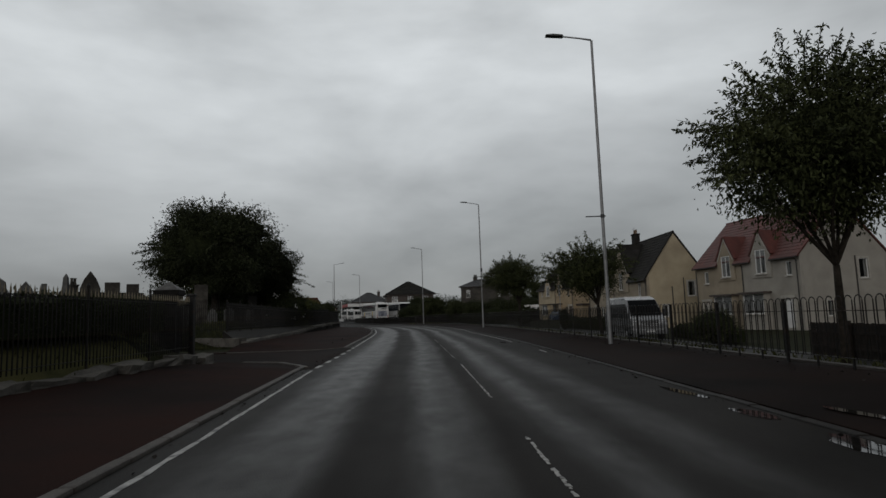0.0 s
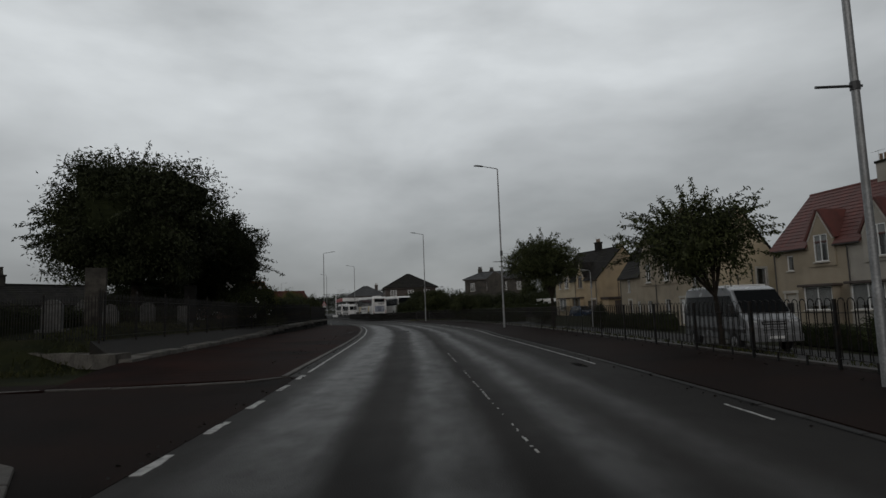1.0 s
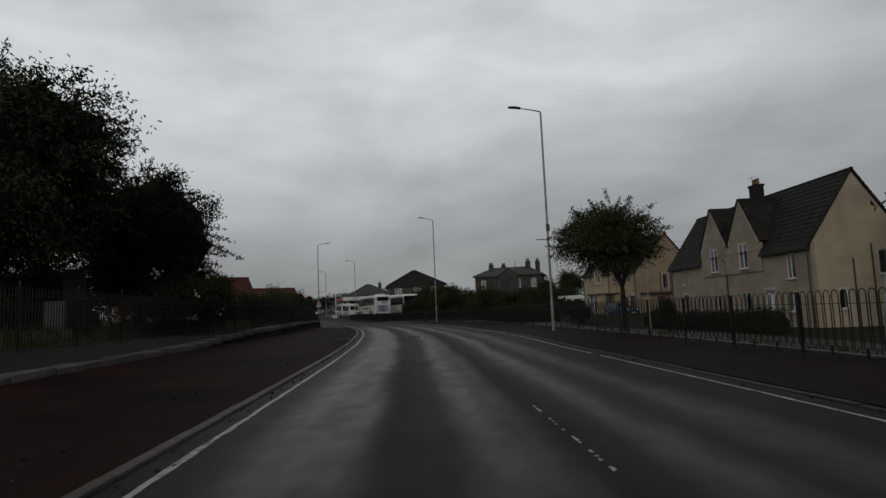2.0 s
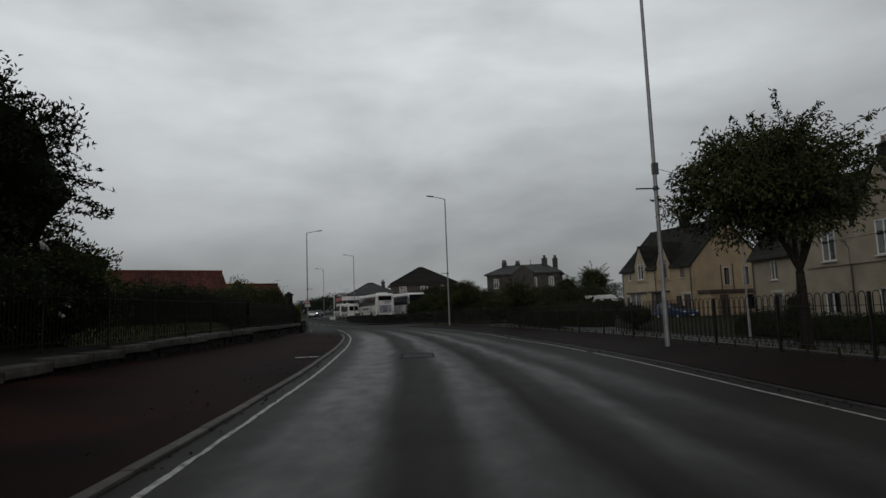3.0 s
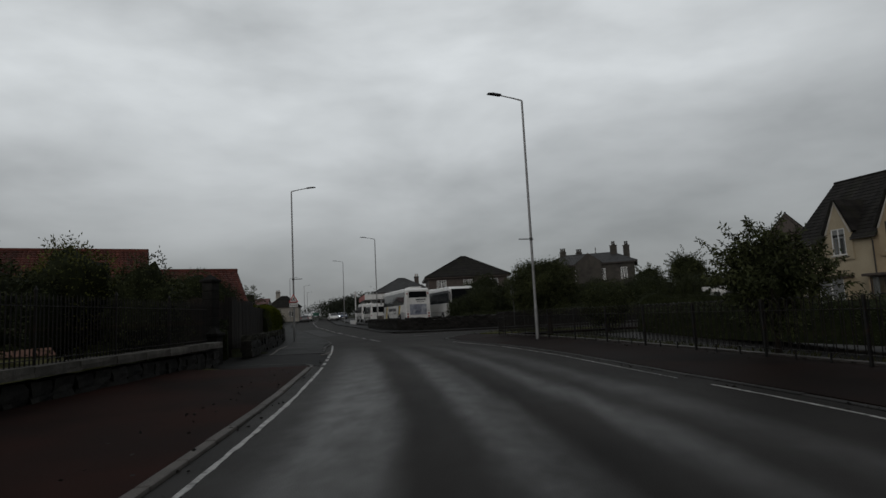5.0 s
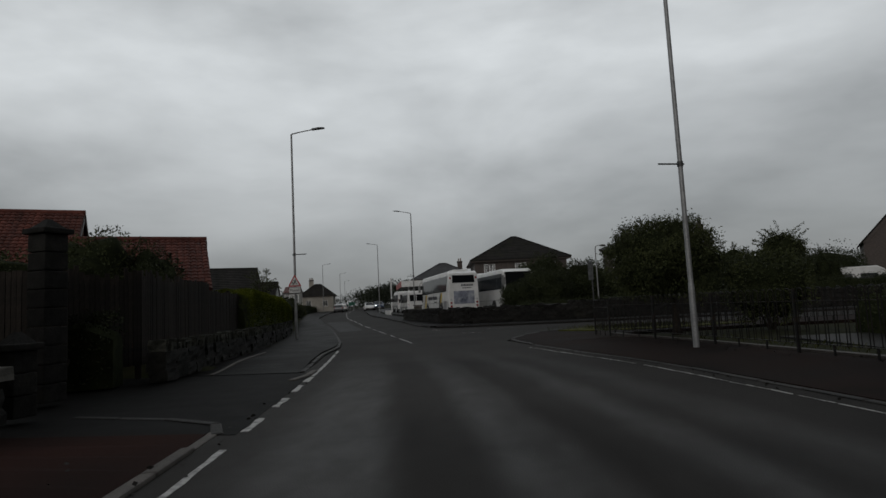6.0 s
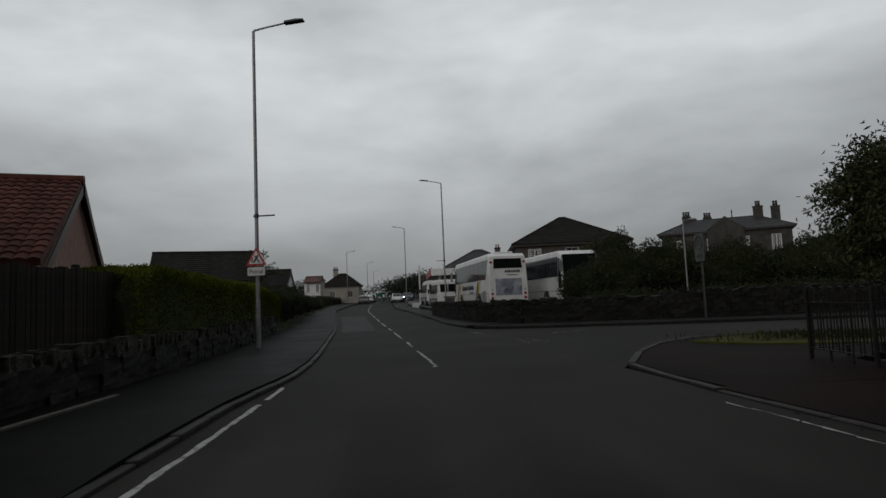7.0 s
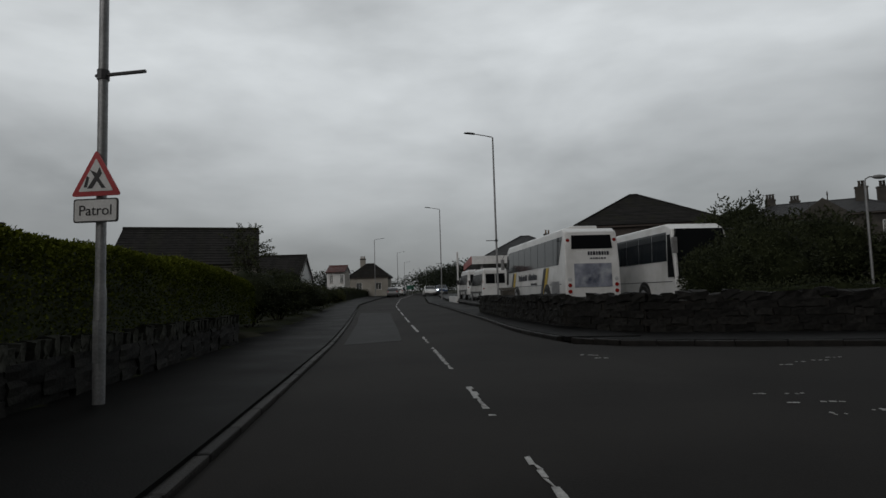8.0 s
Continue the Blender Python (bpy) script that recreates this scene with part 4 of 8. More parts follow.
for a, b in zip(ys, ys[1:]):
    za, zb = (float(np.interp(v, (26, 40, 50, 60), (0.85, 0.8, 0.76, 0.86))) for v in (a, b))
    o = float(np.interp(a, (26, 42, 50), (1.15, 0.9, 0.3)))
    o2 = float(np.interp(b, (26, 42, 50), (1.15, 0.9, 0.3)))
    spear_panel(wall_line(a) - o, a, wall_line(b) - o2, b, za, 1.32, False, zz=zb)
for i in range(4):
    spear_panel(-10.05 - 2.2 * i, 28.3 + 0.7 * i, -12.25 - 2.2 * i, 29.0 + 0.7 * i, 0.8, 1.32, False)
ys = [60.6 + 2.55 * i for i in range(6)]
for a, b in zip(ys, ys[1:]):
    spear_panel(wall_line(a) - 0.3, a, wall_line(b) - 0.3, b, 0.82, 1.2, False, group="boundary railing")


# gate pillars of the drive
def pillar(x, y, h, w, label):
    t = thing("gate_pillar", x, y, 0.1, rng.uniform(-12, -8), label, "gate pillar", "gate pillars")
    for k in range(int(h / 0.3)):
        part("stone_block", boxes((-w, w, -w, w, 0.3 * k + 0.004, 0.3 * k + 0.292), bevel=0.02), M_STONED, t)
    top = int(h / 0.3) * 0.3
    bm = boxes((-w - 0.06, w + 0.06, -w - 0.06, w + 0.06, top, top + 0.09), bevel=0.02)
    bmesh.ops.create_cone(bm, cap_ends=True, segments=4, radius1=w * 1.35, radius2=0.05, depth=0.16, matrix=Matrix.Translation((0, 0, top + 0.17)) @ Matrix.Rotation(math.pi / 4, 4, "Z"))
    part("cap", bm, M_STONED, t)


pillar(-12.75, 74.5, 1.0, 0.17, "short square stone pillar ending the boundary wall")
pillar(-13.55, 75.9, 2.7, 0.2, "tall dark square gate pillar with a pyramid cap")


# hooped steel railing along the right pavement
def hoop_mesh(h=1.02, w=0.16):
    bm = bmesh.new()
    arc = [(w / 2 * math.cos(a), 0, h - w / 2 + w / 2 * math.sin(a)) for a in np.linspace(0, math.pi, 7)]
    tube(bm, [(w / 2, 0, 0), *arc, (-w / 2, 0, 0)], [0.010] * 9, 5)
    me = bpy.data.meshes.new("hoop")
    bm.to_mesh(me)
    bm.free()
    me.materials.append(M_IRON)
    return me


HOOP = hoop_mesh()


def hoop_panel(x0, y0, x1, y1, z):
    d = math.hypot(x1 - x0, y1 - y0)
    t = thing("hooped_railing", x0, y0, z, math.degrees(math.atan2(y1 - y0, x1 - x0)), "black bow-topped steel railing panel between square posts", "railing", "pavement railing")
    part("post", boxes((-0.025, 0.025, -0.025, 0.025, -0.12, 1.17), bevel=0.006), M_IRON, t)
    for k in (0.17, 0.93):
        part("rail", boxes((0.03, d - 0.03, -0.02, 0.02, k, k + 0.012)), M_IRON, t)
    for u in (0.33, 0.67):
        part("foot", boxes((d * u - 0.018, d * u + 0.018, -0.012, 0.012, -0.1, 0.17)), M_IRON, t)
    n = int((d - 0.1) / 0.215)
    for i in range(n):
        share("hoop", HOOP, t, 0.05 + (d - 0.1) * (i + 0.5) / n, 0, 0.16, 0)


ys = [-6.5 + 2.52 * i for i in range(38)]
ys = [v for v in ys if v < 87.2]
for a, b in zip(ys, ys[1:]):
    hoop_panel(rail_line(a), a, rail_line(b), b, 0.13)
corner_rail = [(rail_line(ys[-1]), ys[-1]), (-3.6, 88.3), (-1.5, 89.3), (1.0, 90.2), (3.5, 90.7), (6, 91.0)]
for (x0, y0), (x1, y1) in zip(corner_rail, corner_rail[1:]):
    hoop_panel(x0, y0, x1, y1, 0.06)
# pale concrete edging under the railing
ribbon("railing_edging", plus(rail_line, 0.16), plus(rail_line, 0.34), -8, 87, level(0.17), level(0.17), M_KERB, "pale concrete edging strip under the railing", "edging", thick=0.2)

# ---------- stone wall round the coach yard ----------
WALL = [(20, 106.2), (6, 105.3), (-3.4, 104.6), (-9.4, 104.9), (-11.6, 106.4), (-12.6, 108.6), (-14.2, 112.2), (-16.6, 118.4)]
t = thing("yard_wall", 0, 0, 0, label="dark rubble stone wall round the coach yard", category="wall", kind="structure")
bm = bmesh.new()
for (x0, y0), (x1, y1) in zip(WALL, WALL[1:]):
    d = Vector((x1 - x0, y1 - y0, 0))
    nrm = Vector((-d.y, d.x, 0)).normalized() * 0.16
    a, b = Vector((x0, y0, 0)), Vector((x1, y1, 0))
    slab(bm, [a - nrm, b - nrm, b + nrm, a + nrm], 0.9)
bmesh.ops.recalc_face_normals(bm, faces=bm.faces)
part("mortar_core", bm, M_MORTAR, t)
SMALL = stones(70, 8, 0.20, 0.39, 0.205, M_STONED, 0.02)
TOPS = stones(90, 5, 0.42, 0.40, 0.24, M_STONED, 0.06)
extra = []
count = 0
for s, ((x0, y0), (x1, y1)) in enumerate(zip(WALL, WALL[1:])):
    d = math.hypot(x1 - x0, y1 - y0)
    ang = math.degrees(math.atan2(-(x1 - x0), y1 - y0))
    nx, ny = (y1 - y0) / d, -(x1 - x0) / d
    n = int(d / 0.37)
    for row in range(5 if s < 2 else 4):
        for i in range(n):
            u = (i + 0.5 + (0.5 if row % 2 else 0.0) + rng.uniform(-0.16, 0.16)) / n
            if u > 1:
                continue
            p = (x0 + (x1 - x0) * u - nx * 0.12, y0 + (y1 - y0) * u - ny * 0.12, 0.06 + row * 0.2 + rng.uniform(-0.04, 0.04))
            if 1 < s < 6 and count < 285:
                share("stone", SMALL[rng.randrange(8)], t, *p, ang, (1, rng.uniform(0.85, 1.1), rng.uniform(0.9, 1.05)), rng.uniform(-3, 3))
                count += 1
            else:
                extra.append((p, ang, rng.randrange(8), rng.uniform(0.85, 1.1)))
    m = int(d / 0.36)
    for i in range(m):
        u = (i + 0.5) / m
        extra.append(((x0 + (x1 - x0) * u, y0 + (y1 - y0) * u, 0.88 + (0.12 if s < 2 else 0.0) + rng.uniform(-0.07, 0.05)), ang, -1 - rng.randrange(5), 1.0))
verts, faces = [], []
for p, ang, k, s in extra:
    me = SMALL[k] if k >= 0 else TOPS[-1 - k]
    mt = pose(*p, rng.uniform(-4, 4), rng.uniform(-4, 4), ang) @ Matrix.Diagonal((1, s, 1, 1))
    o = len(verts)
    verts += [mt @ v.co for v in me.vertices]
    faces += [[o + i for i in f.vertices] for f in me.polygons]
me = bpy.data.meshes.new("more_stones")
me.from_pydata(verts, [], faces)
me.materials.append(M_STONED)
ob = new("more_stones", me)
ob.parent = t
tagged(ob, kind="stuff")

# puddles on the sunken edge of the pavement
def puddle(x, y, z, a, b, rz, seed):
    r_ = random.Random(seed)
    bm = bmesh.new()
    vs = []
    for k in range(22):
        q = 2 * math.pi * k / 22
        rad = 1 + 0.35 * math.sin(2 * q + seed) + r_.uniform(-0.12, 0.12)
        vs.append(bm.verts.new((a * rad * math.cos(q), b * rad * math.sin(q), 0)))
    bm.faces.new(vs)
    ob_ = tagged(link_mesh("puddle", bm, M_WATER), "shallow rain puddle on the wet pavement", "puddle", kind="structure")
    ob_.matrix_basis = pose(x, y, z, 0, 0, rz)


puddle(3.52, 5.1, 0.006, 0.13, 0.55, 2, 1)
puddle(3.47, 6.7, 0.006, 0.10, 0.5, 2, 2)
puddle(3.44, 8.6, 0.006, 0.09, 0.6, 2, 3)
puddle(2.62, 24.8, 0.008, 0.12, 0.45, 12, 6)
puddle(-6.33, 51.1, 0.066, 0.3, 0.18, 8, 8)
puddle(4.35, 6.1, 0.03 + 0.10 * 0.16 + 0.012, 0.12, 0.45, 6, 4)

# ---------- vegetation ----------


def leaf_mesh(name, centres, dirs, size, material, r, wide=0.42, curl=0.25):
    """Many small leaves: each a folded blade of its own."""
    n = len(centres)
    c = np.asarray(centres)
    d = np.asarray(dirs)
    d /= np.linalg.norm(d, axis=1, keepdims=True) + 1e-9
    q = r.normal(size=(n, 3))
    s = np.cross(d, q)
    s /= np.linalg.norm(s, axis=1, keepdims=True) + 1e-9
    up = np.cross(s, d)
    ln = (size * r.uniform(0.7, 1.3, n))[:, None]
    a, b = c, c + d * ln - up * ln * curl
    m = c + d * ln * 0.5 + up * ln * 0.05
    v = np.stack([a, m + s * ln * wide * 0.5, b, m - s * ln * wide * 0.5], 1).reshape(-1, 3)
    me = bpy.data.meshes.new(name)
    me.vertices.add(4 * n)
    me.vertices.foreach_set("co", v.ravel())
    me.loops.add(4 * n)
    me.loops.foreach_set("vertex_index", np.arange(4 * n))
    me.polygons.add(n)
    me.polygons.foreach_set("loop_start", np.arange(n) * 4)
    me.polygons.foreach_set("loop_total", np.full(n, 4))
    me.update()
    me.validate()
    me.materials.append(material)
    return me


def limb(bm, p0, p1, r0, r1, r, sag=0.15, sides=6):
    p0, p1 = Vector(p0), Vector(p1)
    n = 5
    pts = []
    wob = Vector(r.normal(size=3)) * (p1 - p0).length * 0.07
    for i in range(n + 1):
        u = i / n
        p = p0.lerp(p1, u) + wob * math.sin(math.pi * u) + Vector((0, 0, sag * (p1 - p0).length * math.sin(math.pi * u) * 0.5))
        pts.append(p)
    tube(bm, pts, [r0 + (r1 - r0) * i / n for i in range(n + 1)], sides)


def tree(x, y, z, trunk_h, trunk_r, centre, radii, clusters, leaves, leaf, material, label, seed, spread_=0.55, droop=0.6, shoots=60, flat=0.0, core=0.0, lean=(0, 0), lift=0.35, reach=0.8, name="tree"):
    """A tapered trunk, limbs, a crown of leaf clusters, and long leafy shoots that break its outline."""
    r = np.random.default_rng(seed)
    t = thing(name, x, y, z, 0, label, "tree")
    bm = bmesh.new()
    top = (lean[0], lean[1], trunk_h)
    tube(bm, [(0, 0, -0.15), (0, 0, 0.12), (lean[0] * 0.3, lean[1] * 0.3, trunk_h * 0.4), (lean[0] * 0.7, lean[1] * 0.7, trunk_h * 0.75), top], [trunk_r * 1.5, trunk_r * 1.12, trunk_r * 0.92, trunk_r * 0.86, trunk_r * 0.72], 10)
    smooth(part("trunk", bm, M_BARK, t))
    cx, cy, cz = centre
    rad = np.array(radii)
    low = cz - rad[2] * (1.08 - flat)
    pts = []
    for _ in range(clusters):
        d = r.normal(size=3)
        d /= np.linalg.norm(d)
        k = 0.88 * r.uniform(0.2, 1.0) ** 0.45
        wob = 1 + 0.35 * noise.noise(Vector((d[0] * 1.9 + seed, d[1] * 1.9, d[2] * 1.9)))
        pts.append(np.array(centre) + d * rad * k * wob)
    pts = np.array(pts)
    pts[:, 2] = np.maximum(pts[:, 2], low + 0.1)
    bm = bmesh.new()
    order = np.argsort(-np.linalg.norm((pts - centre) / rad, axis=1))
    main = []
    for i in range(7):
        a = 2 * math.pi * i / 7 + r.uniform(-0.3, 0.3)
        e = np.array([cx + rad[0] * 0.5 * math.cos(a), cy + rad[1] * 0.5 * math.sin(a), cz + rad[2] * r.uniform(-0.25, 0.45)])
        limb(bm, top, e, trunk_r * 0.55, trunk_r * 0.22, r)
        main.append(e)
    for i in order[: min(len(order), 40)]:
        e = min(main, key=lambda q, p=pts[i]: np.linalg.norm(q - p))
        limb(bm, e, pts[i], trunk_r * 0.16, 0.006, r, sides=4)
    per = max(leaves // len(pts), 4)
    c = np.repeat(pts, per, 0)
    c = c + r.normal(size=c.shape) * spread_ * rad.mean() * 0.2 * np.array([1, 1, 0.75])
    c = c[c[:, 2] > low]
    d = r.normal(size=c.shape) * 0.7 + (c - centre) / rad * 0.35 + np.array([0, 0, -droop])
    # shoots: arching twigs with a row of leaves along each
    sc, sd = [], []
    for _ in range(shoots):
        a, e = r.uniform(0, 2 * math.pi), math.asin(r.uniform(-0.45, 1.0))
        out = np.array([math.cos(a) * math.cos(e), math.sin(a) * math.cos(e), math.sin(e)])
        p0 = np.array(centre) + out * rad * r.uniform(0.55, 0.9)
        g = out * np.array([1, 1, 0.7]) + np.array([0, 0, lift]) + r.normal(size=3) * 0.22
        g /= np.linalg.norm(g)
        ln = rad.mean() * reach * r.uniform(0.45, 1.0)
        us = np.linspace(0, 1, 6)
        arc = [p0 + g * ln * u + np.array([0, 0, -0.22 * ln * u * u]) for u in us]
        if arc[0][2] < low:
            continue
        tube(bm, arc, [0.012, 0.010, 0.008, 0.006, 0.005, 0.003], 4)
        n = max(int(ln / leaf * 5), 8)
        u = r.uniform(0.05, 1, n)
        p = p0 + np.outer(u, g) * ln
        p[:, 2] -= 0.22 * ln * u * u
        sc.append(p + r.normal(size=(n, 3)) * leaf * 0.22)
        sd.append(r.normal(size=(n, 3)) * 0.55 + g * 0.5 + np.array([0, 0, -droop]))
    part("limbwork", bm, M_BARK, t)
    c, d = np.concatenate([c, *sc]), np.concatenate([d, *sd])
    ob = new("crown", leaf_mesh("crown", c, d, leaf, material, r, wide=0.36))
    ob.parent = t
    # a solid dark body closes the crown and paints its inner shade
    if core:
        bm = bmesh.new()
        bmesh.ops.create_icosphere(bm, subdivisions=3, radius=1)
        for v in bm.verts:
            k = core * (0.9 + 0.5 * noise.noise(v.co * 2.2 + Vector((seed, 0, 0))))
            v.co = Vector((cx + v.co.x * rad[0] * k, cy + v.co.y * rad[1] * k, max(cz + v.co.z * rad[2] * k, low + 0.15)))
        smooth(part("dark_core", bm, M_CORE, t))
    return t


def bush(name, x, y, z, radii, leaves, leaf, material, label, seed, category="bush", flowers=0, rz=0.0):
    """A mound of leaves on a few stems, around a solid core coloured dark for inner shade."""
    r = np.random.default_rng(seed)
    t = thing(name, x, y, z, rz, label, category)
    rad = np.array(radii)
    bm = bmesh.new()
    for i in range(5):
        a = 2 * math.pi * i / 5
        limb(bm, (0.08 * math.cos(a), 0.08 * math.sin(a), -0.1), (rad[0] * 0.5 * math.cos(a), rad[1] * 0.5 * math.sin(a), rad[2] * 1.1), 0.04, 0.015, r)
    part("woody_base", bm, M_BARK, t)
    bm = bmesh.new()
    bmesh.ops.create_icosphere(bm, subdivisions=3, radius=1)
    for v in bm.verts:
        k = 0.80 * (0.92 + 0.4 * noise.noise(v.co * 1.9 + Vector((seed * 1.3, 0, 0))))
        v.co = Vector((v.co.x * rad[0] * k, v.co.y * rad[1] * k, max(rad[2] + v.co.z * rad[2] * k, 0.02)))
    smooth(part("dark_core", bm, M_CORE, t))
    d = r.normal(size=(leaves, 3))
    d /= np.linalg.norm(d, axis=1, keepdims=True)
    lump = np.array([noise.noise(Vector(v) * 1.9 + Vector((seed * 1.3, 0, 0))) for v in d])
    fine_l = np.array([noise.noise(Vector(v) * 6.0 + Vector((0, seed, 0))) for v in d])
    k = (0.86 * (0.95 + 0.4 * lump) + 0.16 * np.maximum(fine_l, 0) + r.normal(size=leaves) * 0.045)[:, None]
    c = d * rad * k + np.array([0, 0, rad[2]])
    keep = c[:, 2] > 0.05
    ob = new("foliage", leaf_mesh("foliage", c[keep], (d + r.normal(size=d.shape) * 0.8)[keep], leaf, material, r))
    ob.parent = t
    if flowers:
        bm = bmesh.new()
        for _ in range(flowers):
            v = r.normal(size=3)
            v /= np.linalg.norm(v)
            p = v * rad * 0.98 + np.array([0, 0, rad[2]])
            if p[2] > 0.4 * rad[2]:
                for _ in range(5):
                    bmesh.ops.create_icosphere(bm, subdivisions=1, radius=r.uniform(0.03, 0.07), matrix=Matrix.Translation(Vector(p + r.normal(size=3) * 0.09)))
        part("blossom", bm, M_FLOWER, t, "clusters of white blossom")
    return t


def hedge(pts, z0, h, w, leaves, leaf, material, label, seed, ragged=0.12, round_=0.25, zs=None, heart=None, tight=False):
    """A long clipped mass of leaves along a line of the plan, around a solid core coloured dark for inner shade."""
    r = np.random.default_rng(seed)
    p = np.array(pts, float)
    seg = np.hypot(*np.diff(p, axis=0).T)
    cum = np.r_[0, np.cumsum(seg)]
    length = cum[-1]

    def at(s):
        i = min(np.searchsorted(cum, s, "right") - 1, len(seg) - 1)
        i = max(i, 0)
        u = (s - cum[i]) / seg[i]
        d = (p[i + 1] - p[i]) / seg[i]
        return p[i] + (p[i + 1] - p[i]) * u, np.array([-d[1], d[0]])

    x0, y0 = p.mean(0)
    t = thing("hedge", x0, y0, z0, 0, label, "hedge")
    hh = lambda s: h * (1 + ragged * noise.noise(Vector((s * 0.35, seed, 0)))) * (1 if zs is None else float(np.interp(s / length, *zs)))  # noqa: E731
    bm = bmesh.new()
    rows = []
    n = max(int(length / 0.5), 2)
    for j in range(n + 1):
        s = length * j / n
        c, nr = at(min(s, length - 1e-6))
        k = (0.93 if tight else 0.88) if 0 < j < n else 0.7
        ring = []
        for a in np.linspace(0, math.pi, 9):
            ux, uz = math.cos(a), math.sin(a)
            ux, uz = (abs(ux) ** 0.45) * (1 if ux > 0 else -1), uz ** 0.45
            wob = 1 + (0.03 if tight else 0.12) * noise.noise(Vector((s * 0.9, a * 2, seed)))
            q = c + nr * ux * w / 2 * k * wob
            ring.append(bm.verts.new((q[0] - x0, q[1] - y0, max(uz * hh(s) * k * wob, 0.0))))
        rows.append(ring)
    for a, b in zip(rows, rows[1:]):
        for i in range(8):
            bm.faces.new((a[i], a[i + 1], b[i + 1], b[i]))
    bm.faces.new(rows[0])
    bm.faces.new(rows[-1][::-1])
    part("dark_core", bm, heart or M_CORE, t)
    cs, ds = [], []
    for _ in range(leaves):
        s = r.uniform(0, length)
        c, nr = at(s)
        a = math.acos(max(min(r.uniform(-1.0, 1.0) * 1.0, 1), -1))
        ux, uz = math.cos(a), math.sin(a)
        ux, uz = (abs(ux) ** 0.45) * (1 if ux > 0 else -1), uz ** 0.45
        if r.uniform() < (0.62 if tight else 0.35):
            uz *= r.uniform(0.05, 1)
        k = 0.94 + r.normal() * 0.04 + 0.1 * noise.noise(Vector((s * 1.3, a * 2, seed))) + (0.12 * max(noise.noise(Vector((s * 5.0, a * 6, seed))), 0))
        if tight:
            k = 0.965 + r.normal() * 0.016 + 0.03 * noise.noise(Vector((s * 0.9, a * 2, seed)))
        q = c + nr * ux * w / 2 * k
        cs.append((q[0] - x0, q[1] - y0, uz * hh(s) * k))
        ds.append((nr[0] * ux, nr[1] * ux, uz * 0.8))
    ds = np.array(ds) + r.normal(size=(leaves, 3)) * 0.7
    ob = new("foliage", leaf_mesh("foliage", cs, ds, leaf, material, r, wide=0.7 if tight else 0.42))
    ob.parent = t
    return t


# street trees by the railing
tree(8.1, 11.9, 0.05, 1.9, 0.085, (0.0, 0.1, 4.35), (2.4, 2.4, 1.95), 330, 26000, 0.112, M_LEAF, "street cherry tree with dark drooping leaves behind the railing", 11, shoots=170, spread_=0.55, flat=0.1, core=0.5, reach=0.62, droop=0.8)
tree(7.9, 29.0, -0.15, 1.6, 0.09, (-0.55, 0.2, 3.3), (1.85, 1.75, 1.4), 170, 9000, 0.125, M_LEAF, "small street tree with dark drooping leaves by the service road", 12, shoots=110, spread_=0.55, flat=0.05, core=0.5, lean=(-0.1, 0))
tree(6.6, 48.4, 0.0, 1.9, 0.13, (-0.45, 0.2, 4.1), (2.35, 2.2, 1.65), 330, 19000, 0.13, M_LEAF, "rounded street tree with dark leaves and a bare stem", 13, shoots=130, spread_=0.5, flat=0.1, core=0.6, reach=0.55)
tree(-0.9, 88.4, 0.05, 1.1, 0.13, (-0.2, 0.2, 2.5), (2.05, 2.0, 1.55), 440, 36000, 0.10, M_LEAF, "low spreading tree with dark leaves at the side road", 14, shoots=120, spread_=0.5, core=0.78, reach=0.34, lift=0.2)
tree(2.1, 69.9, 0.0, 0.6, 0.07, (0, 0, 1.75), (1.25, 1.2, 1.15), 130, 9500, 0.11, M_LEAF, "dark young tree with loose upswept branches behind the railing", 15, shoots=60, spread_=0.5, core=0.55, lift=0.7, reach=0.75)
# cemetery trees
tree(-14.9, 39.6, 0.8, 2.2, 0.32, (-0.35, 0, 5.2), (4.35, 3.7, 3.65), 560, 54000, 0.17, M_LEAF_B, "broad dark cemetery tree with a dense rounded crown", 21, shoots=240, spread_=0.42, flat=0.3, core=0.78, reach=0.34, lift=0.15)
tree(-14.2, 47.2, 0.7, 1.3, 0.28, (0.1, 0, 3.9), (3.0, 2.9, 3.3), 400, 32000, 0.16, M_LEAF_B, "dark yew tree with feathery upswept branches", 22, shoots=190, spread_=0.4, droop=-0.1, core=0.8, lift=0.15, reach=0.62)
bush("shrub", -16.2, 43.4, 0.7, (2.8, 2.0, 1.55), 5200, 0.13, M_LEAF_B, "dark overgrown shrub under the cemetery trees", 38)
hedge([(-15.0, 28.5), (-14.6, 36), (-13.8, 43)], 0.95, 1.0, 1.2, 5200, 0.09, M_LEAF_B, "low dark overgrown hedge among the graves", 47, ragged=0.4)
bush("flowering_bush", -12.0, 46.0, 0.75, (1.6, 2.4, 1.35), 4200, 0.11, M_LEAF, "dark bush with clusters of white blossom over the plinth", 31, flowers=11)
bush("shrub", -12.2, 48.8, 0.6, (1.6, 2.2, 1.6), 3600, 0.12, M_LEAF_Y, "shrub with yellowing leaves behind the railing", 32)
# hedges on the left
hedge([(-7.95, -8), (-7.9, 4), (-7.8, 15.6), (-8.3, 17.3)], 1.02, 0.88, 0.8, 13000, 0.075, M_LEAF_B, "dark clipped hedge behind the cemetery railing", 41)
hedge([(-14.3, 53), (-14.8, 61), (-15.3, 67), (-15.8, 72.5)], 1.0, 1.85, 1.5, 10000, 0.09, M_LEAF_B, "dense dark hedge behind the boundary railing", 42, ragged=0.3)
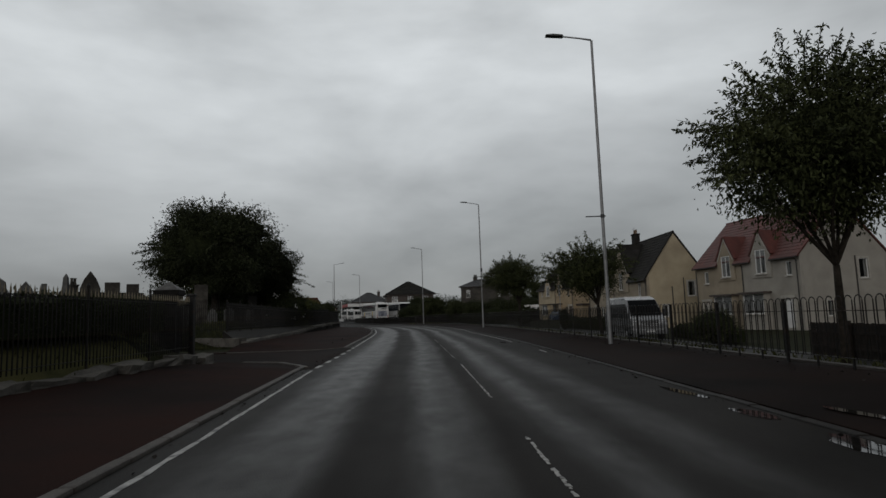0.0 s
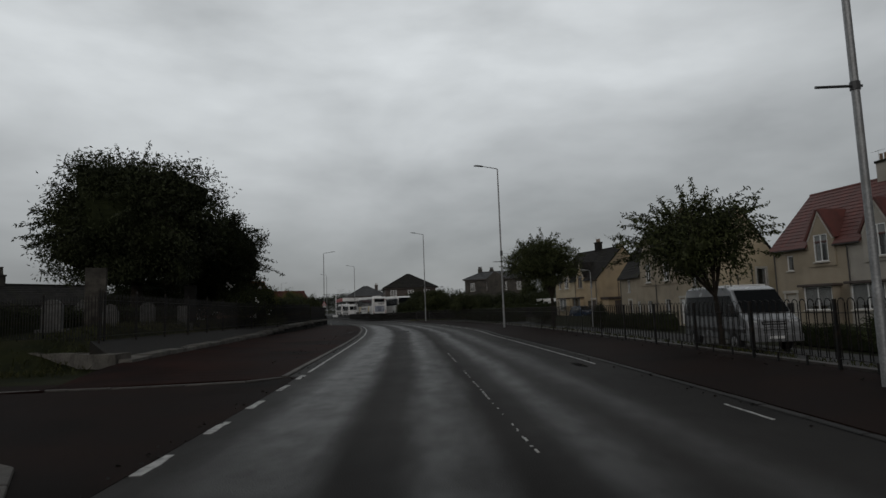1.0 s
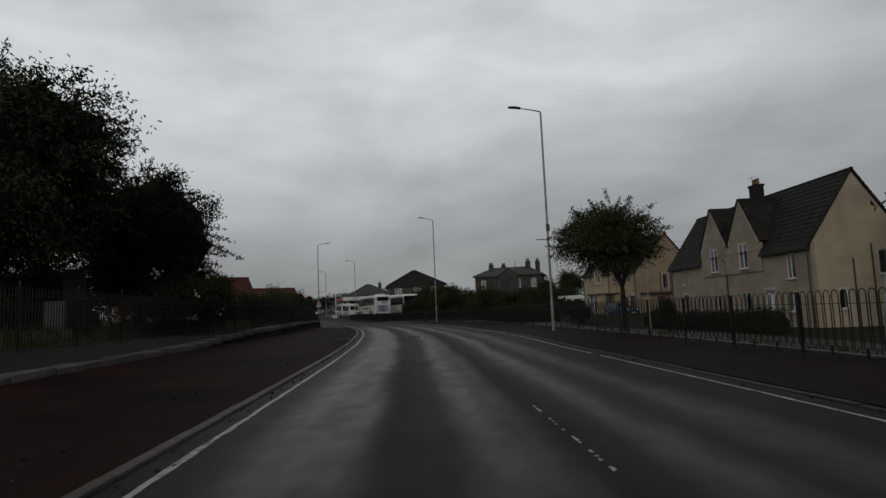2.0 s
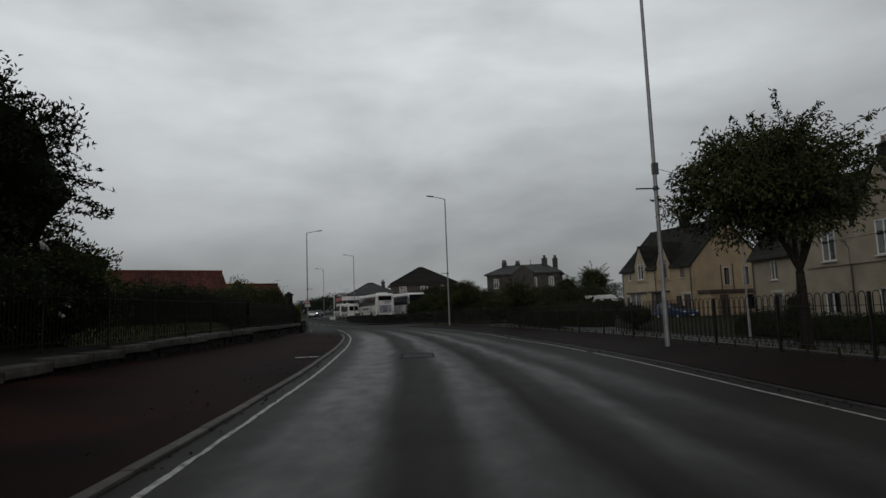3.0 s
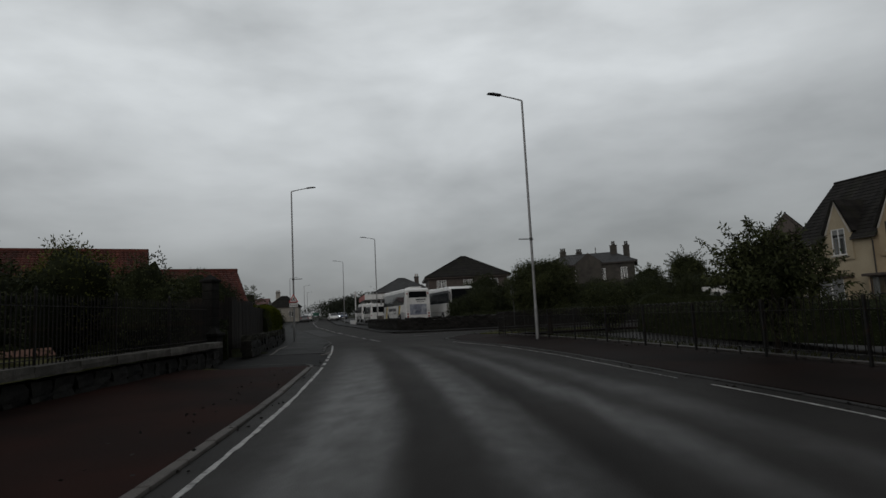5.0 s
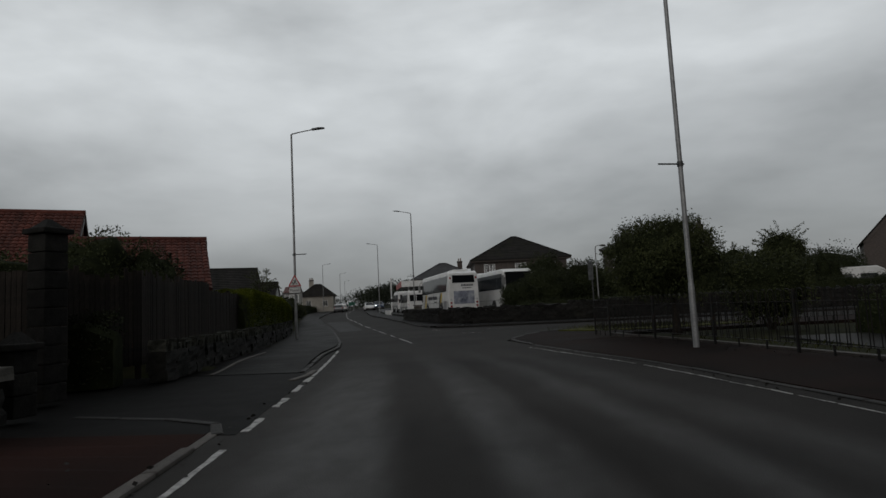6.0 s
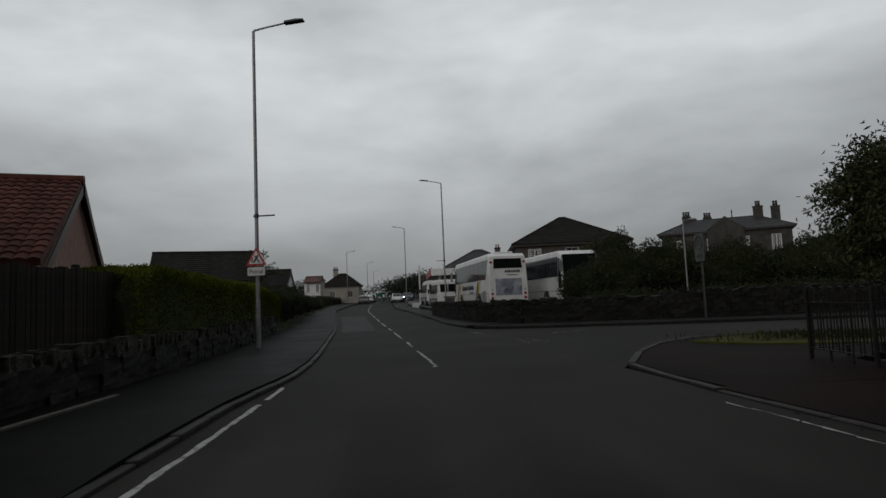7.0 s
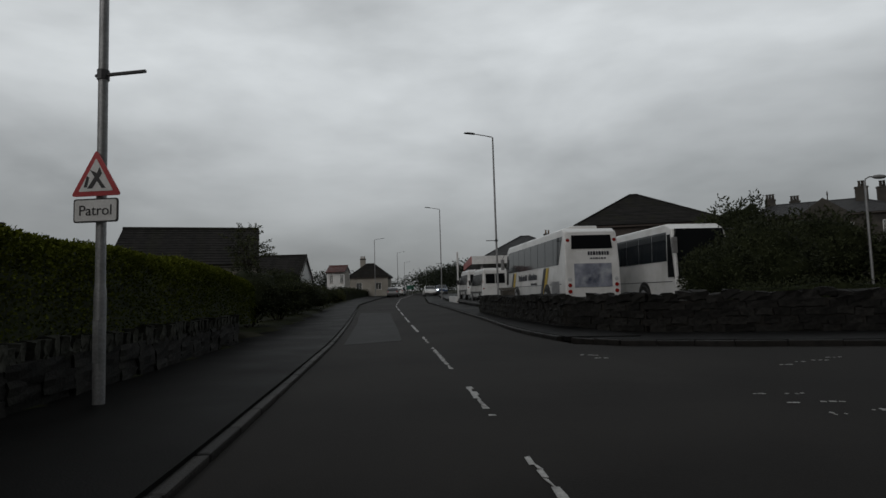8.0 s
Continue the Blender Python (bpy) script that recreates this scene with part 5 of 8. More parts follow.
bush("shrub", -13.9, 66.0, 0.5, (1.45, 1.9, 1.35), 4600, 0.09, M_LEAF, "round dark green shrub rising over the hedge", 33)
bush("shrub", -13.5, 72.0, 0.25, (1.15, 1.25, 1.55), 4200, 0.09, M_LEAF, "tall dark green shrub at the end of the boundary railing", 30)
bush("shrub", -15.6, 72.0, 0.4, (1.6, 1.7, 1.85), 3600, 0.1, M_LEAF_Y, "yellow-green shrub by the drive", 34)
bush("shrub", -17.3, 81.6, 0.3, (1.4, 1.7, 1.85), 4200, 0.09, M_LEAF, "tall dark green shrub behind the board fence", 36)
bush("shrub", -18.6, 79.6, 0.3, (1.7, 2.2, 1.6), 3600, 0.1, M_LEAF, "dark shrub rising over the board fence", 35)
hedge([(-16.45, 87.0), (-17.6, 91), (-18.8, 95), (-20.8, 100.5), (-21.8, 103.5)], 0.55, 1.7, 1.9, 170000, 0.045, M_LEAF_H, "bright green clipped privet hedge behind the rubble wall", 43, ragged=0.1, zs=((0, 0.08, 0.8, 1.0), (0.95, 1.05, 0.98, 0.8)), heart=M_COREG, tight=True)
for i, (x, y, a, b, h) in enumerate(((-23.2, 107.0, 1.4, 1.8, 1.15), (-25.2, 112.5, 1.5, 2.0, 1.25), (-27.3, 118.0, 1.5, 2.2, 1.05), (-30.0, 125.0, 1.6, 2.4, 0.95), (-33.8, 134.0, 1.6, 2.4, 0.9))):
    bush("shrub", x, y, 0.2 + rise(y), (a, b, h), 2600, 0.1, M_LEAF if i % 2 else M_LEAF_B, "dark garden shrub beside the pavement", 50 + i)
tree(-27.6, 113.8, 0.2, 2.0, 0.07, (0, 0, 3.5), (0.9, 0.9, 1.5), 30, 900, 0.12, M_LEAF, "thin garden tree with sparse leaves", 23, shoots=40, reach=0.9)
bush("shrub", -36.6, 143.5, 0.6, (1.2, 1.2, 0.75), 1500, 0.1, M_LEAF_Y, "rounded yellow-green garden shrub", 57)
hedge([(-38.6, 148), (-42.5, 160), (-46.2, 172), (-49.2, 184)], 0.9, 1.5, 1.2, 5200, 0.12, M_LEAF_B, "dark garden hedge along the far pavement", 58, ragged=0.35)
# laurels and trees across the side road
for i, (x, y, a, b, h) in enumerate(((-4.4, 116.2, 2.6, 2.2, 2.6), (-1.2, 117.0, 2.4, 2.2, 2.3), (2.6, 115.6, 2.8, 2.2, 2.05), (7.0, 116.0, 3.0, 2.4, 2.0), (12.0, 117.0, 3.2, 2.6, 2.2), (18.0, 119.0, 3.6, 3.0, 2.3))):
    bush("laurel_bush", x, y, 0.1, (a, b, h), 5200, 0.17, M_LEAF_B, "big dark laurel bush behind the stone wall", 60 + i)
bush("laurel_bush", -6.45, 110.6, 0.1, (1.55, 1.5, 1.45), 4200, 0.12, M_LEAF_B, "dark laurel bush growing in front of the coach", 67)
bush("laurel_bush", -4.6, 112.6, 0.1, (2.2, 2.0, 1.95), 4800, 0.14, M_LEAF_B, "dark laurel bush behind the yard wall", 68)
hedge([(8.5, 107.4), (14, 108.0), (24, 109.4)], 0.1, 1.95, 1.4, 6500, 0.1, M_LEAF_B, "tall dark hedge in front of the caravan", 48, ragged=0.3)
hedge([(-6.6, 108.6), (0, 108.2), (8, 108.8), (20, 110.2)], 0.1, 1.35, 1.6, 8000, 0.1, M_LEAF_B, "low dark hedge behind the stone wall", 44, ragged=0.3)
tree(24.5, 142.5, 0.3, 2.2, 0.2, (0, 0, 5.5), (2.9, 2.9, 2.6), 130, 8000, 0.22, M_LEAF, "round dark garden tree beyond the side road", 24, shoots=50, core=0.7)
tree(20.2, 147.0, 0.3, 2.0, 0.2, (0, 0, 4.6), (2.4, 2.4, 2.3), 80, 4600, 0.24, M_LEAF, "dark garden tree beyond the side road", 25, shoots=40, core=0.7)
for i, (x, y, w, h) in enumerate(((13.3, 108.9, 0.55, 1.9), (14.15, 109.2, 0.5, 1.65), (12.4, 109.0, 0.6, 1.6), (11.3, 109.2, 0.7, 1.5))):
    bush("conifer_bush", x, y, 0.1, (w, w, h), 2200, 0.09, M_LEAF_B, "pointed dark conifer behind the side road hedge", 80 + i)
# hedges in front of the houses and on the service road side
bush("shrub", 13.2, 28.6, -0.55, (1.1, 1.3, 0.85), 3000, 0.08, M_LEAF, "round green shrub beside the service road", 73)
hedge([(14.6, 29), (14.8, 33), (15.0, 37.5)], -0.6, 0.85, 0.9, 3000, 0.07, M_LEAF_B, "low dark front garden hedge", 45, ragged=0.15)
hedge([(15.6, 52), (14.6, 62), (14.0, 67)], -0.6, 1.15, 1.0, 6500, 0.08, M_LEAF_B, "long dark front garden hedge along the service road", 49, ragged=0.3)
bush("conifer_bush", 12.3, 58.5, -0.55, (0.55, 0.55, 1.05), 1800, 0.08, M_LEAF_B, "small pointed dark conifer in a front garden", 71)
bush("shrub", 2.3, 88.9, 0.05, (1.5, 1.4, 1.35), 4200, 0.1, M_LEAF, "dense dark shrub behind the corner railing", 39)
bush("shrub", 10.6, 74.5, -0.35, (1.3, 1.8, 0.85), 1900, 0.09, M_LEAF_B, "dark shrub on the bank", 72)
hedge([(7.6, 70.5), (5.2, 78), (3.2, 84.6)], -0.1, 1.35, 1.5, 8000, 0.09, M_LEAF_B, "dark overgrown hedge behind the railing", 46, ragged=0.35)

# far woods along the horizon: one mass of clumps
r = np.random.default_rng(5)
cs, ds = [], []
for x0, y0, x1, y1, h in ((-46, 205, -30, 176, 5.5), (-34, 186, -22, 205, 6.5), (-120, 230, -62, 236, 6.0), (-75, 150, -58, 190, 4.5), (30, 176, 95, 190, 8.0), (-40, 262, 30, 280, 9.0), (34, 128, 80, 150, 5.0), (-60, 96, -46, 60, 6.0), (-52, 40, -70, -10, 6.0), (-20, 178, 4, 186, 7.5)):
    length = math.hypot(x1 - x0, y1 - y0)
    for _ in range(int(length * 2.2)):
        u = r.uniform()
        x, y = x0 + (x1 - x0) * u + r.normal() * 2, y0 + (y1 - y0) * u + r.normal() * 2
        top = h * (0.72 + 0.5 * noise.noise(Vector((x * 0.09, y * 0.09, 3))) + 0.2 * noise.noise(Vector((x * 0.4, y * 0.4, 1))))
        for _ in range(110):
            k = r.uniform(0.05, 1) ** 0.6
            cs.append((x + r.normal() * 1.3, y + r.normal() * 1.3, rise(y) + top * k + r.normal() * 0.2))
            ds.append(r.normal(size=3))
ob = new("far_woods", leaf_mesh("far_woods", cs, ds, 0.3, M_FARTREE, r, wide=0.8))
tagged(ob, "dark belt of distant trees and bushes on the skyline", "trees", kind="stuff")

# ---------- rubble wall with upright cope stones, and a board fence behind ----------
t = thing("rubble_wall", 0, 0, 0, label="low dark rubble wall topped with upright rough cope stones", category="wall", kind="structure")
UP = stones(110, 8, 0.36, 0.15, 0.30, M_COPED, 0.03, 2)
RUBD = stones(130, 8, 0.42, 0.64, 0.27, M_STONED, 0.022, 2)
y = 78.6
while y < 101:
    dx = wall_line(y + 0.6) - wall_line(y)
    a = math.degrees(math.atan2(-dx, 0.6))
    for k in (0.1, 0.3, 0.47):
        share("stone", RUBD[rng.randrange(8)], t, wall_line(y + 0.3) - 0.26 + rng.uniform(-0.03, 0.03), y + 0.3, k - 0.06, a + rng.uniform(-4, 4), (0.95, rng.uniform(0.98, 1.08), 0.95))
    for j in range(3):
        share("cope_stone", UP[rng.randrange(8)], t, wall_line(y + 0.1 + 0.2 * j) - 0.26 + rng.uniform(-0.03, 0.03), y + 0.1 + 0.2 * j, 0.60 + rng.uniform(-0.03, 0.02), a + rng.uniform(-6, 6), (1, rng.uniform(0.85, 1.15), rng.uniform(0.75, 1.05)), rng.uniform(-14, 6))
    y += 0.6
bm = boxes((-0.05, 0.05, -0.011, 0.011, 0, 1.75), bevel=0.004)
BOARD = bpy.data.meshes.new("board")
bm.to_mesh(BOARD)
bm.free()
BOARD.materials.append(M_TIMBER)


def board_fence(x0, y0, x1, y1, z, h, uneven=0.013):
    d = math.hypot(x1 - x0, y1 - y0)
    t = thing("board_fence", x0, y0, z, math.degrees(math.atan2(y1 - y0, x1 - x0)), "dark stained timber board fence panel behind the wall", "fence", "board fence")
    part("post", boxes((-0.05, 0.05, 0.02, 0.12, -0.3, h + 0.08), bevel=0.008), M_TIMBER, t)
    for k in (0.3, h - 0.35):
        part("rail", boxes((0, d, 0.012, 0.05, k, k + 0.08)), M_TIMBER, t)
    n = int(d / 0.112)
    for i in range(n):
        share("board", BOARD, t, d * (i + 0.5) / n, rng.uniform(-0.006, 0.006), 0, rng.uniform(-2, 2), (1, 1, h / 1.75 * rng.uniform(1 - uneven, 1 + uneven)))


hedge([(-13.95, 78.1), (-16.0, 77.4), (-19.0, 76.6)], 0.05, 1.5, 0.8, 5200, 0.08, M_LEAF_B, "dark ivy-grown hedge beside the drive", 40, ragged=0.35)
bush("shrub", -16.3, 82.6, 0.3, (1.1, 1.3, 1.62), 3800, 0.09, M_LEAF_B, "dark ivy mound growing over the board fence", 37)
ribbon("edging_strip", plus(wall_line, 0.42), plus(wall_line, 0.52), 79.9, 84.8, lambda y: dipped(0.14)(y) + 0.012, lambda y: dipped(0.14)(y) + 0.012, M_KERB, "pale concrete edging strip at the foot of the wall", "edging", thick=0.05)
fy = [77.2, 79.4, 81.6, 83.8, 86.0, 88.2]
for i, (a, b) in enumerate(zip(fy, fy[1:])):
    board_fence(wall_line(max(a, 79)) - 1.0 - (0.5 if a < 79 else 0), a, wall_line(max(b, 79)) - 1.0, b, 0.35, 2.0 if i < 3 else 1.75, 0.07 if i < 2 else 0.015)
board_fence(-16.6, 77.0, -14.2, 77.1, 0.3, 2.05)


# dark board fence along the near front gardens
for i in range(7):
    board_fence(12.7 + 0.06 * i, 5.6 + 2.2 * i, 12.76 + 0.06 * i, 7.8 + 2.2 * i, -0.62, 1.15)

# grass tufts along walls and on the verge
cs, ds = [], []


def tufts(n, fx, y0, y1, sx, zf):
    for _ in range(n):
        y = r.uniform(y0, y1)
        x = fx(y) + r.normal() * sx
        cs.append((x, y, zf(x, y)))
        ds.append((r.normal() * 0.5, r.normal() * 0.5, 1.0))


gz = lambda x, y: ground_z(x, y) - 0.05  # noqa: E731
tufts(4200, plus(wall_line, -1.7), -5, 16, 0.5, gz)
tufts(6000, plus(wall_line, -2.4), 26, 60, 0.7, gz)
tufts(2600, plus(rail_line, 1.4), 4, 84, 0.5, gz)
tufts(1300, lambda y: -1.4, 91.4, 93.5, 1.3, lambda x, y: 0.06)
ob = new("grass_tufts", leaf_mesh("grass_tufts", cs, ds, 0.17, M_BLADE, r, wide=0.16, curl=0.2))
tagged(ob, "tufts of rough grass along the walls and verge", "grass", kind="stuff")

# wet grass patch at the near corner of the side road
bm = bmesh.new()
bm.faces.new([bm.verts.new((x, y, 0.08)) for x, y in ((-4.7, 92.2), (-3.6, 91.2), (-1.5, 90.8), (1.2, 91.5), (3.2, 92.8), (2.0, 93.9), (-1.6, 93.9), (-3.8, 93.2))])
e = bmesh.ops.extrude_face_region(bm, geom=bm.faces[:])
bmesh.ops.translate(bm, verts=[v for v in e["geom"] if isinstance(v, bmesh.types.BMVert)], vec=(0, 0, -0.06))
bmesh.ops.recalc_face_normals(bm, faces=bm.faces)
tagged(link_mesh("grass_patch", bm, M_VERGE), "small yellow-green grass patch at the pavement corner", "grass", kind="structure")

# ---------- houses ----------


def holed(bm, x0, x1, z0, z1, holes, y0, y1):
    """A wall from x0 to x1, of thickness y0 to y1, with openings (xa, xb, za, zb) that go through."""
    xs = sorted({x0, x1, *(v for h in holes for v in h[:2])})
    zs = sorted({z0, z1, *(v for h in holes for v in h[2:])})
    nx, nz = len(xs) - 1, len(zs) - 1

    def solid(i, k):
        if not (0 <= i < nx and 0 <= k < nz):
            return False
        cx, cz = (xs[i] + xs[i + 1]) / 2, (zs[k] + zs[k + 1]) / 2
        return not any(h[0] < cx < h[1] and h[2] < cz < h[3] for h in holes)

    grid = {}

    def v(i, k, s):
        if (i, k, s) not in grid:
            grid[i, k, s] = bm.verts.new((xs[i], (y0, y1)[s], zs[k]))
        return grid[i, k, s]

    for i in range(nx):
        for k in range(nz):
            if solid(i, k):
                bm.faces.new((v(i, k, 0), v(i + 1, k, 0), v(i + 1, k + 1, 0), v(i, k + 1, 0)))
                bm.faces.new((v(i, k + 1, 1), v(i + 1, k + 1, 1), v(i + 1, k, 1), v(i, k, 1)))
                for di, dk, a, b in ((-1, 0, (i, k + 1), (i, k)), (1, 0, (i + 1, k), (i + 1, k + 1)), (0, -1, (i, k), (i + 1, k)), (0, 1, (i + 1, k + 1), (i, k + 1))):
                    if not solid(i + di, k + dk):
                        bm.faces.new((v(*a, 0), v(*a, 1), v(*b, 1), v(*b, 0)))
    bmesh.ops.recalc_face_normals(bm, faces=bm.faces)
    return bm


def add_window(house, m, w, h, bars=1, curtain=True, sill=True, frame_mat=None, surround=False, blind=0.0):
    """A window in its opening: m carries its frame (x across, z up, -y out) to the house; the opening's lower left corner is the origin."""
    f = 0.055
    rows = [(0, f, 0.05, 0.11, 0, h), (w - f, w, 0.05, 0.11, 0, h), (f, w - f, 0.05, 0.11, 0, f), (f, w - f, 0.05, 0.11, h - f, h)]
    for i in range(bars):
        c = w * (i + 1) / (bars + 1)
        rows.append((c - f / 2, c + f / 2, 0.052, 0.108, f, h - f))
    win = part("window", boxes(*rows), frame_mat or M_WHITE, house)
    win.matrix_basis = m
    cuts = [f, *(v for i in range(bars) for v in (w * (i + 1) / (bars + 1) - f / 2, w * (i + 1) / (bars + 1) + f / 2)), w - f]
    for a, b in zip(cuts[::2], cuts[1::2]):
        part("pane", boxes((a, b, 0.07, 0.078, f, h - f)), M_PANE, win).visible_shadow = False
    if curtain:
        bm = bmesh.new()
        n = 9
        for side in (0, 1):
            x = 0.05 if side == 0 else w * 0.72
            pts = [(x + w * 0.22 * i / n, 0.18 + 0.015 * math.sin(i * 2.4)) for i in range(n + 1)]
            v0, v1 = [bm.verts.new((p[0], p[1], 0.02)) for p in pts], [bm.verts.new((p[0], p[1], h - 0.02)) for p in pts]
            for i in range(n):
                bm.faces.new((v0[i], v0[i + 1], v1[i + 1], v1[i]))
        part("curtain_pair", bm, M_CURT, win, "pale net curtain behind the glass")
    if blind:
        part("blind", boxes((f, w - f, 0.13, 0.14, h - f - blind * (h - 2 * f), h - f)), M_BLIND, win, "pale window blind behind the glass")
    if sill:
        part("sill", boxes((-0.07, w + 0.07, -0.09, 0.10, -0.09, -0.004), bevel=0.012), M_SILL, win)
    if surround:
        part("surround", boxes((-0.12, 0, -0.03, 0.05, 0, h), (w, w + 0.12, -0.03, 0.05, 0, h), (-0.12, w + 0.12, -0.03, 0.05, h, h + 0.12)), M_SILL, win)
    return win


def add_door(house, m, w, h, material):
    d = part("door", boxes((0, w, 0.08, 0.13, 0, h), bevel=0.006), material, house, "panelled front door")
    d.matrix_basis = m
    for z0, z1 in ((0.2, h * 0.45), (h * 0.52, h - 0.2)):
        part("door_panel", boxes((0.14, w - 0.14, 0.065, 0.082, z0, z1), bevel=0.006), material, d)
    part("door_handle", boxes((w - 0.13, w - 0.09, 0.03, 0.08, h * 0.46, h * 0.52)), M_STEEL, d)
    part("door_surround", boxes((-0.15, 0, -0.03, 0.06, 0, h + 0.1), (w, w + 0.15, -0.03, 0.06, 0, h + 0.1), (-0.2, w + 0.2, -0.07, 0.06, h + 0.1, h + 0.28)), M_SILL, d)


def course_mesh(length, width, wave, material, seed=0):
    """One course of tiles: a thin overlapping strip, waved where the tiles are pantiles, nicked into tiles."""
    r = random.Random(seed)
    bm = bmesh.new()
    step = 0.3 if not wave else 0.2
    n = max(int(length / step), 1)
    for i in range(n):
        a, b = length * i / n, length * (i + 1) / n - 0.006
        lift = r.uniform(0, 0.008)
        k = 5 if wave else 1
        top, bot, base = [], [], []
        for j in range(k + 1):
            x = a + (b - a) * j / k
            z = 0.035 * math.sin(math.pi * j / k) if wave else 0.0
            top.append(bm.verts.new((x, 0.0, 0.04 + z + lift)))
            bot.append(bm.verts.new((x, width, 0.012 + z * 0.9)))
            base.append(bm.verts.new((x, 0.0, 0.0)))
        for j in range(k):
            bm.faces.new((top[j], top[j + 1], bot[j + 1], bot[j]))
            bm.faces.new((base[j], base[j + 1], top[j + 1], top[j]))
        bm.faces.new((base[0], top[0], bot[0]))
        bm.faces.new((base[-1], bot[-1], top[-1]))
    me = bpy.data.meshes.new("tile_course")
    bm.to_mesh(me)
    bm.free()
    me.materials.append(material)
    return me


def pitched(house, L, y_eave, z_eave, y_ridge, z_ridge, material, wave=False, over=0.25, x0=0.0, course=0.34, seed=0):
    """One slope of a roof: a deck and its courses of tiles, from the eave up to the ridge."""
    dy, dz = y_ridge - y_eave, z_ridge - z_eave
    run = math.hypot(dy, dz)
    uy, uz = dy / run, dz / run
    ey, ez = y_eave - uy * over, z_eave - uz * over
    bm = bmesh.new()
    q = [(x0 - 0.12, ey, ez), (x0 + L + 0.12, ey, ez), (x0 + L + 0.12, y_ridge, z_ridge), (x0 - 0.12, y_ridge, z_ridge)]
    slab(bm, q if dy > 0 else q[::-1], 0.08)
    bmesh.ops.recalc_face_normals(bm, faces=bm.faces)
    roof = part("roof", bm, material, house)
    n = int((run + over) / course)
    me = course_mesh(L + 0.26, course * 1.25, wave, material, seed)
    turn = math.degrees(math.atan2(uz, uy)) if dy > 0 else math.degrees(math.atan2(uz, -uy))
    for i in range(n):
        s = (run + over) * i / n
        ob = new("tile_course", me)
        ob.parent = roof
        if dy > 0:
            ob.matrix_basis = pose(x0 - 0.13, ey + uy * s - uz * 0.08, ez + uz * s + uy * 0.08, turn, 0, 0)
        else:
            ob.matrix_basis = pose(x0 + L + 0.13, ey + uy * s + uz * 0.08, ez + uz * s - uy * 0.08, 0, 0, 180) @ pose(0, 0, 0, turn, 0, 0)
    return roof


def chimney(house, x, y, z0, z1, w, d, pots, material, aerial=False):
    c = part("chimney", boxes((x - w / 2, x + w / 2, y - d / 2, y + d / 2, z0, z1 - 0.16)), material, house)
    part("chimney_cap", boxes((x - w / 2 - 0.06, x + w / 2 + 0.06, y - d / 2 - 0.06, y + d / 2 + 0.06, z1 - 0.16, z1), bevel=0.02), M_TGRY if material is not M_VILLA else M_VILLA, c)
    for i in range(pots):
        px = x + (i - (pots - 1) / 2) * min(0.32, w / pots)
        part("chimney_pot", tubes(([(px, y, z1), (px, y, z1 + 0.08), (px, y, z1 + (0.38 if material is not M_VILLA else 0.55)), (px, y, z1 + (0.45 if material is not M_VILLA else 0.68))], [0.12, 0.10, 0.085, 0.11] if material is not M_VILLA else [0.2, 0.16, 0.13, 0.19]), sides=8), M_POT if material is not M_VILLA else M_STONE, c)
    if aerial:
        rows = [([(x - w / 2, y, z1 - 0.5), (x - w / 2, y, z1 + 0.75)], [0.012, 0.012]), ([(x - w / 2 - 0.45, y, z1 + 0.68), (x - w / 2 + 0.45, y, z1 + 0.68)], [0.008, 0.008])]
        for k in range(6):
            u = x - w / 2 - 0.42 + 0.16 * k
            rows.append(([(u, y - 0.12, z1 + 0.68), (u, y + 0.12, z1 + 0.68)], [0.005, 0.005]))
        part("aerial", tubes(*rows, sides=4), M_STEEL, c, "thin metal television aerial")


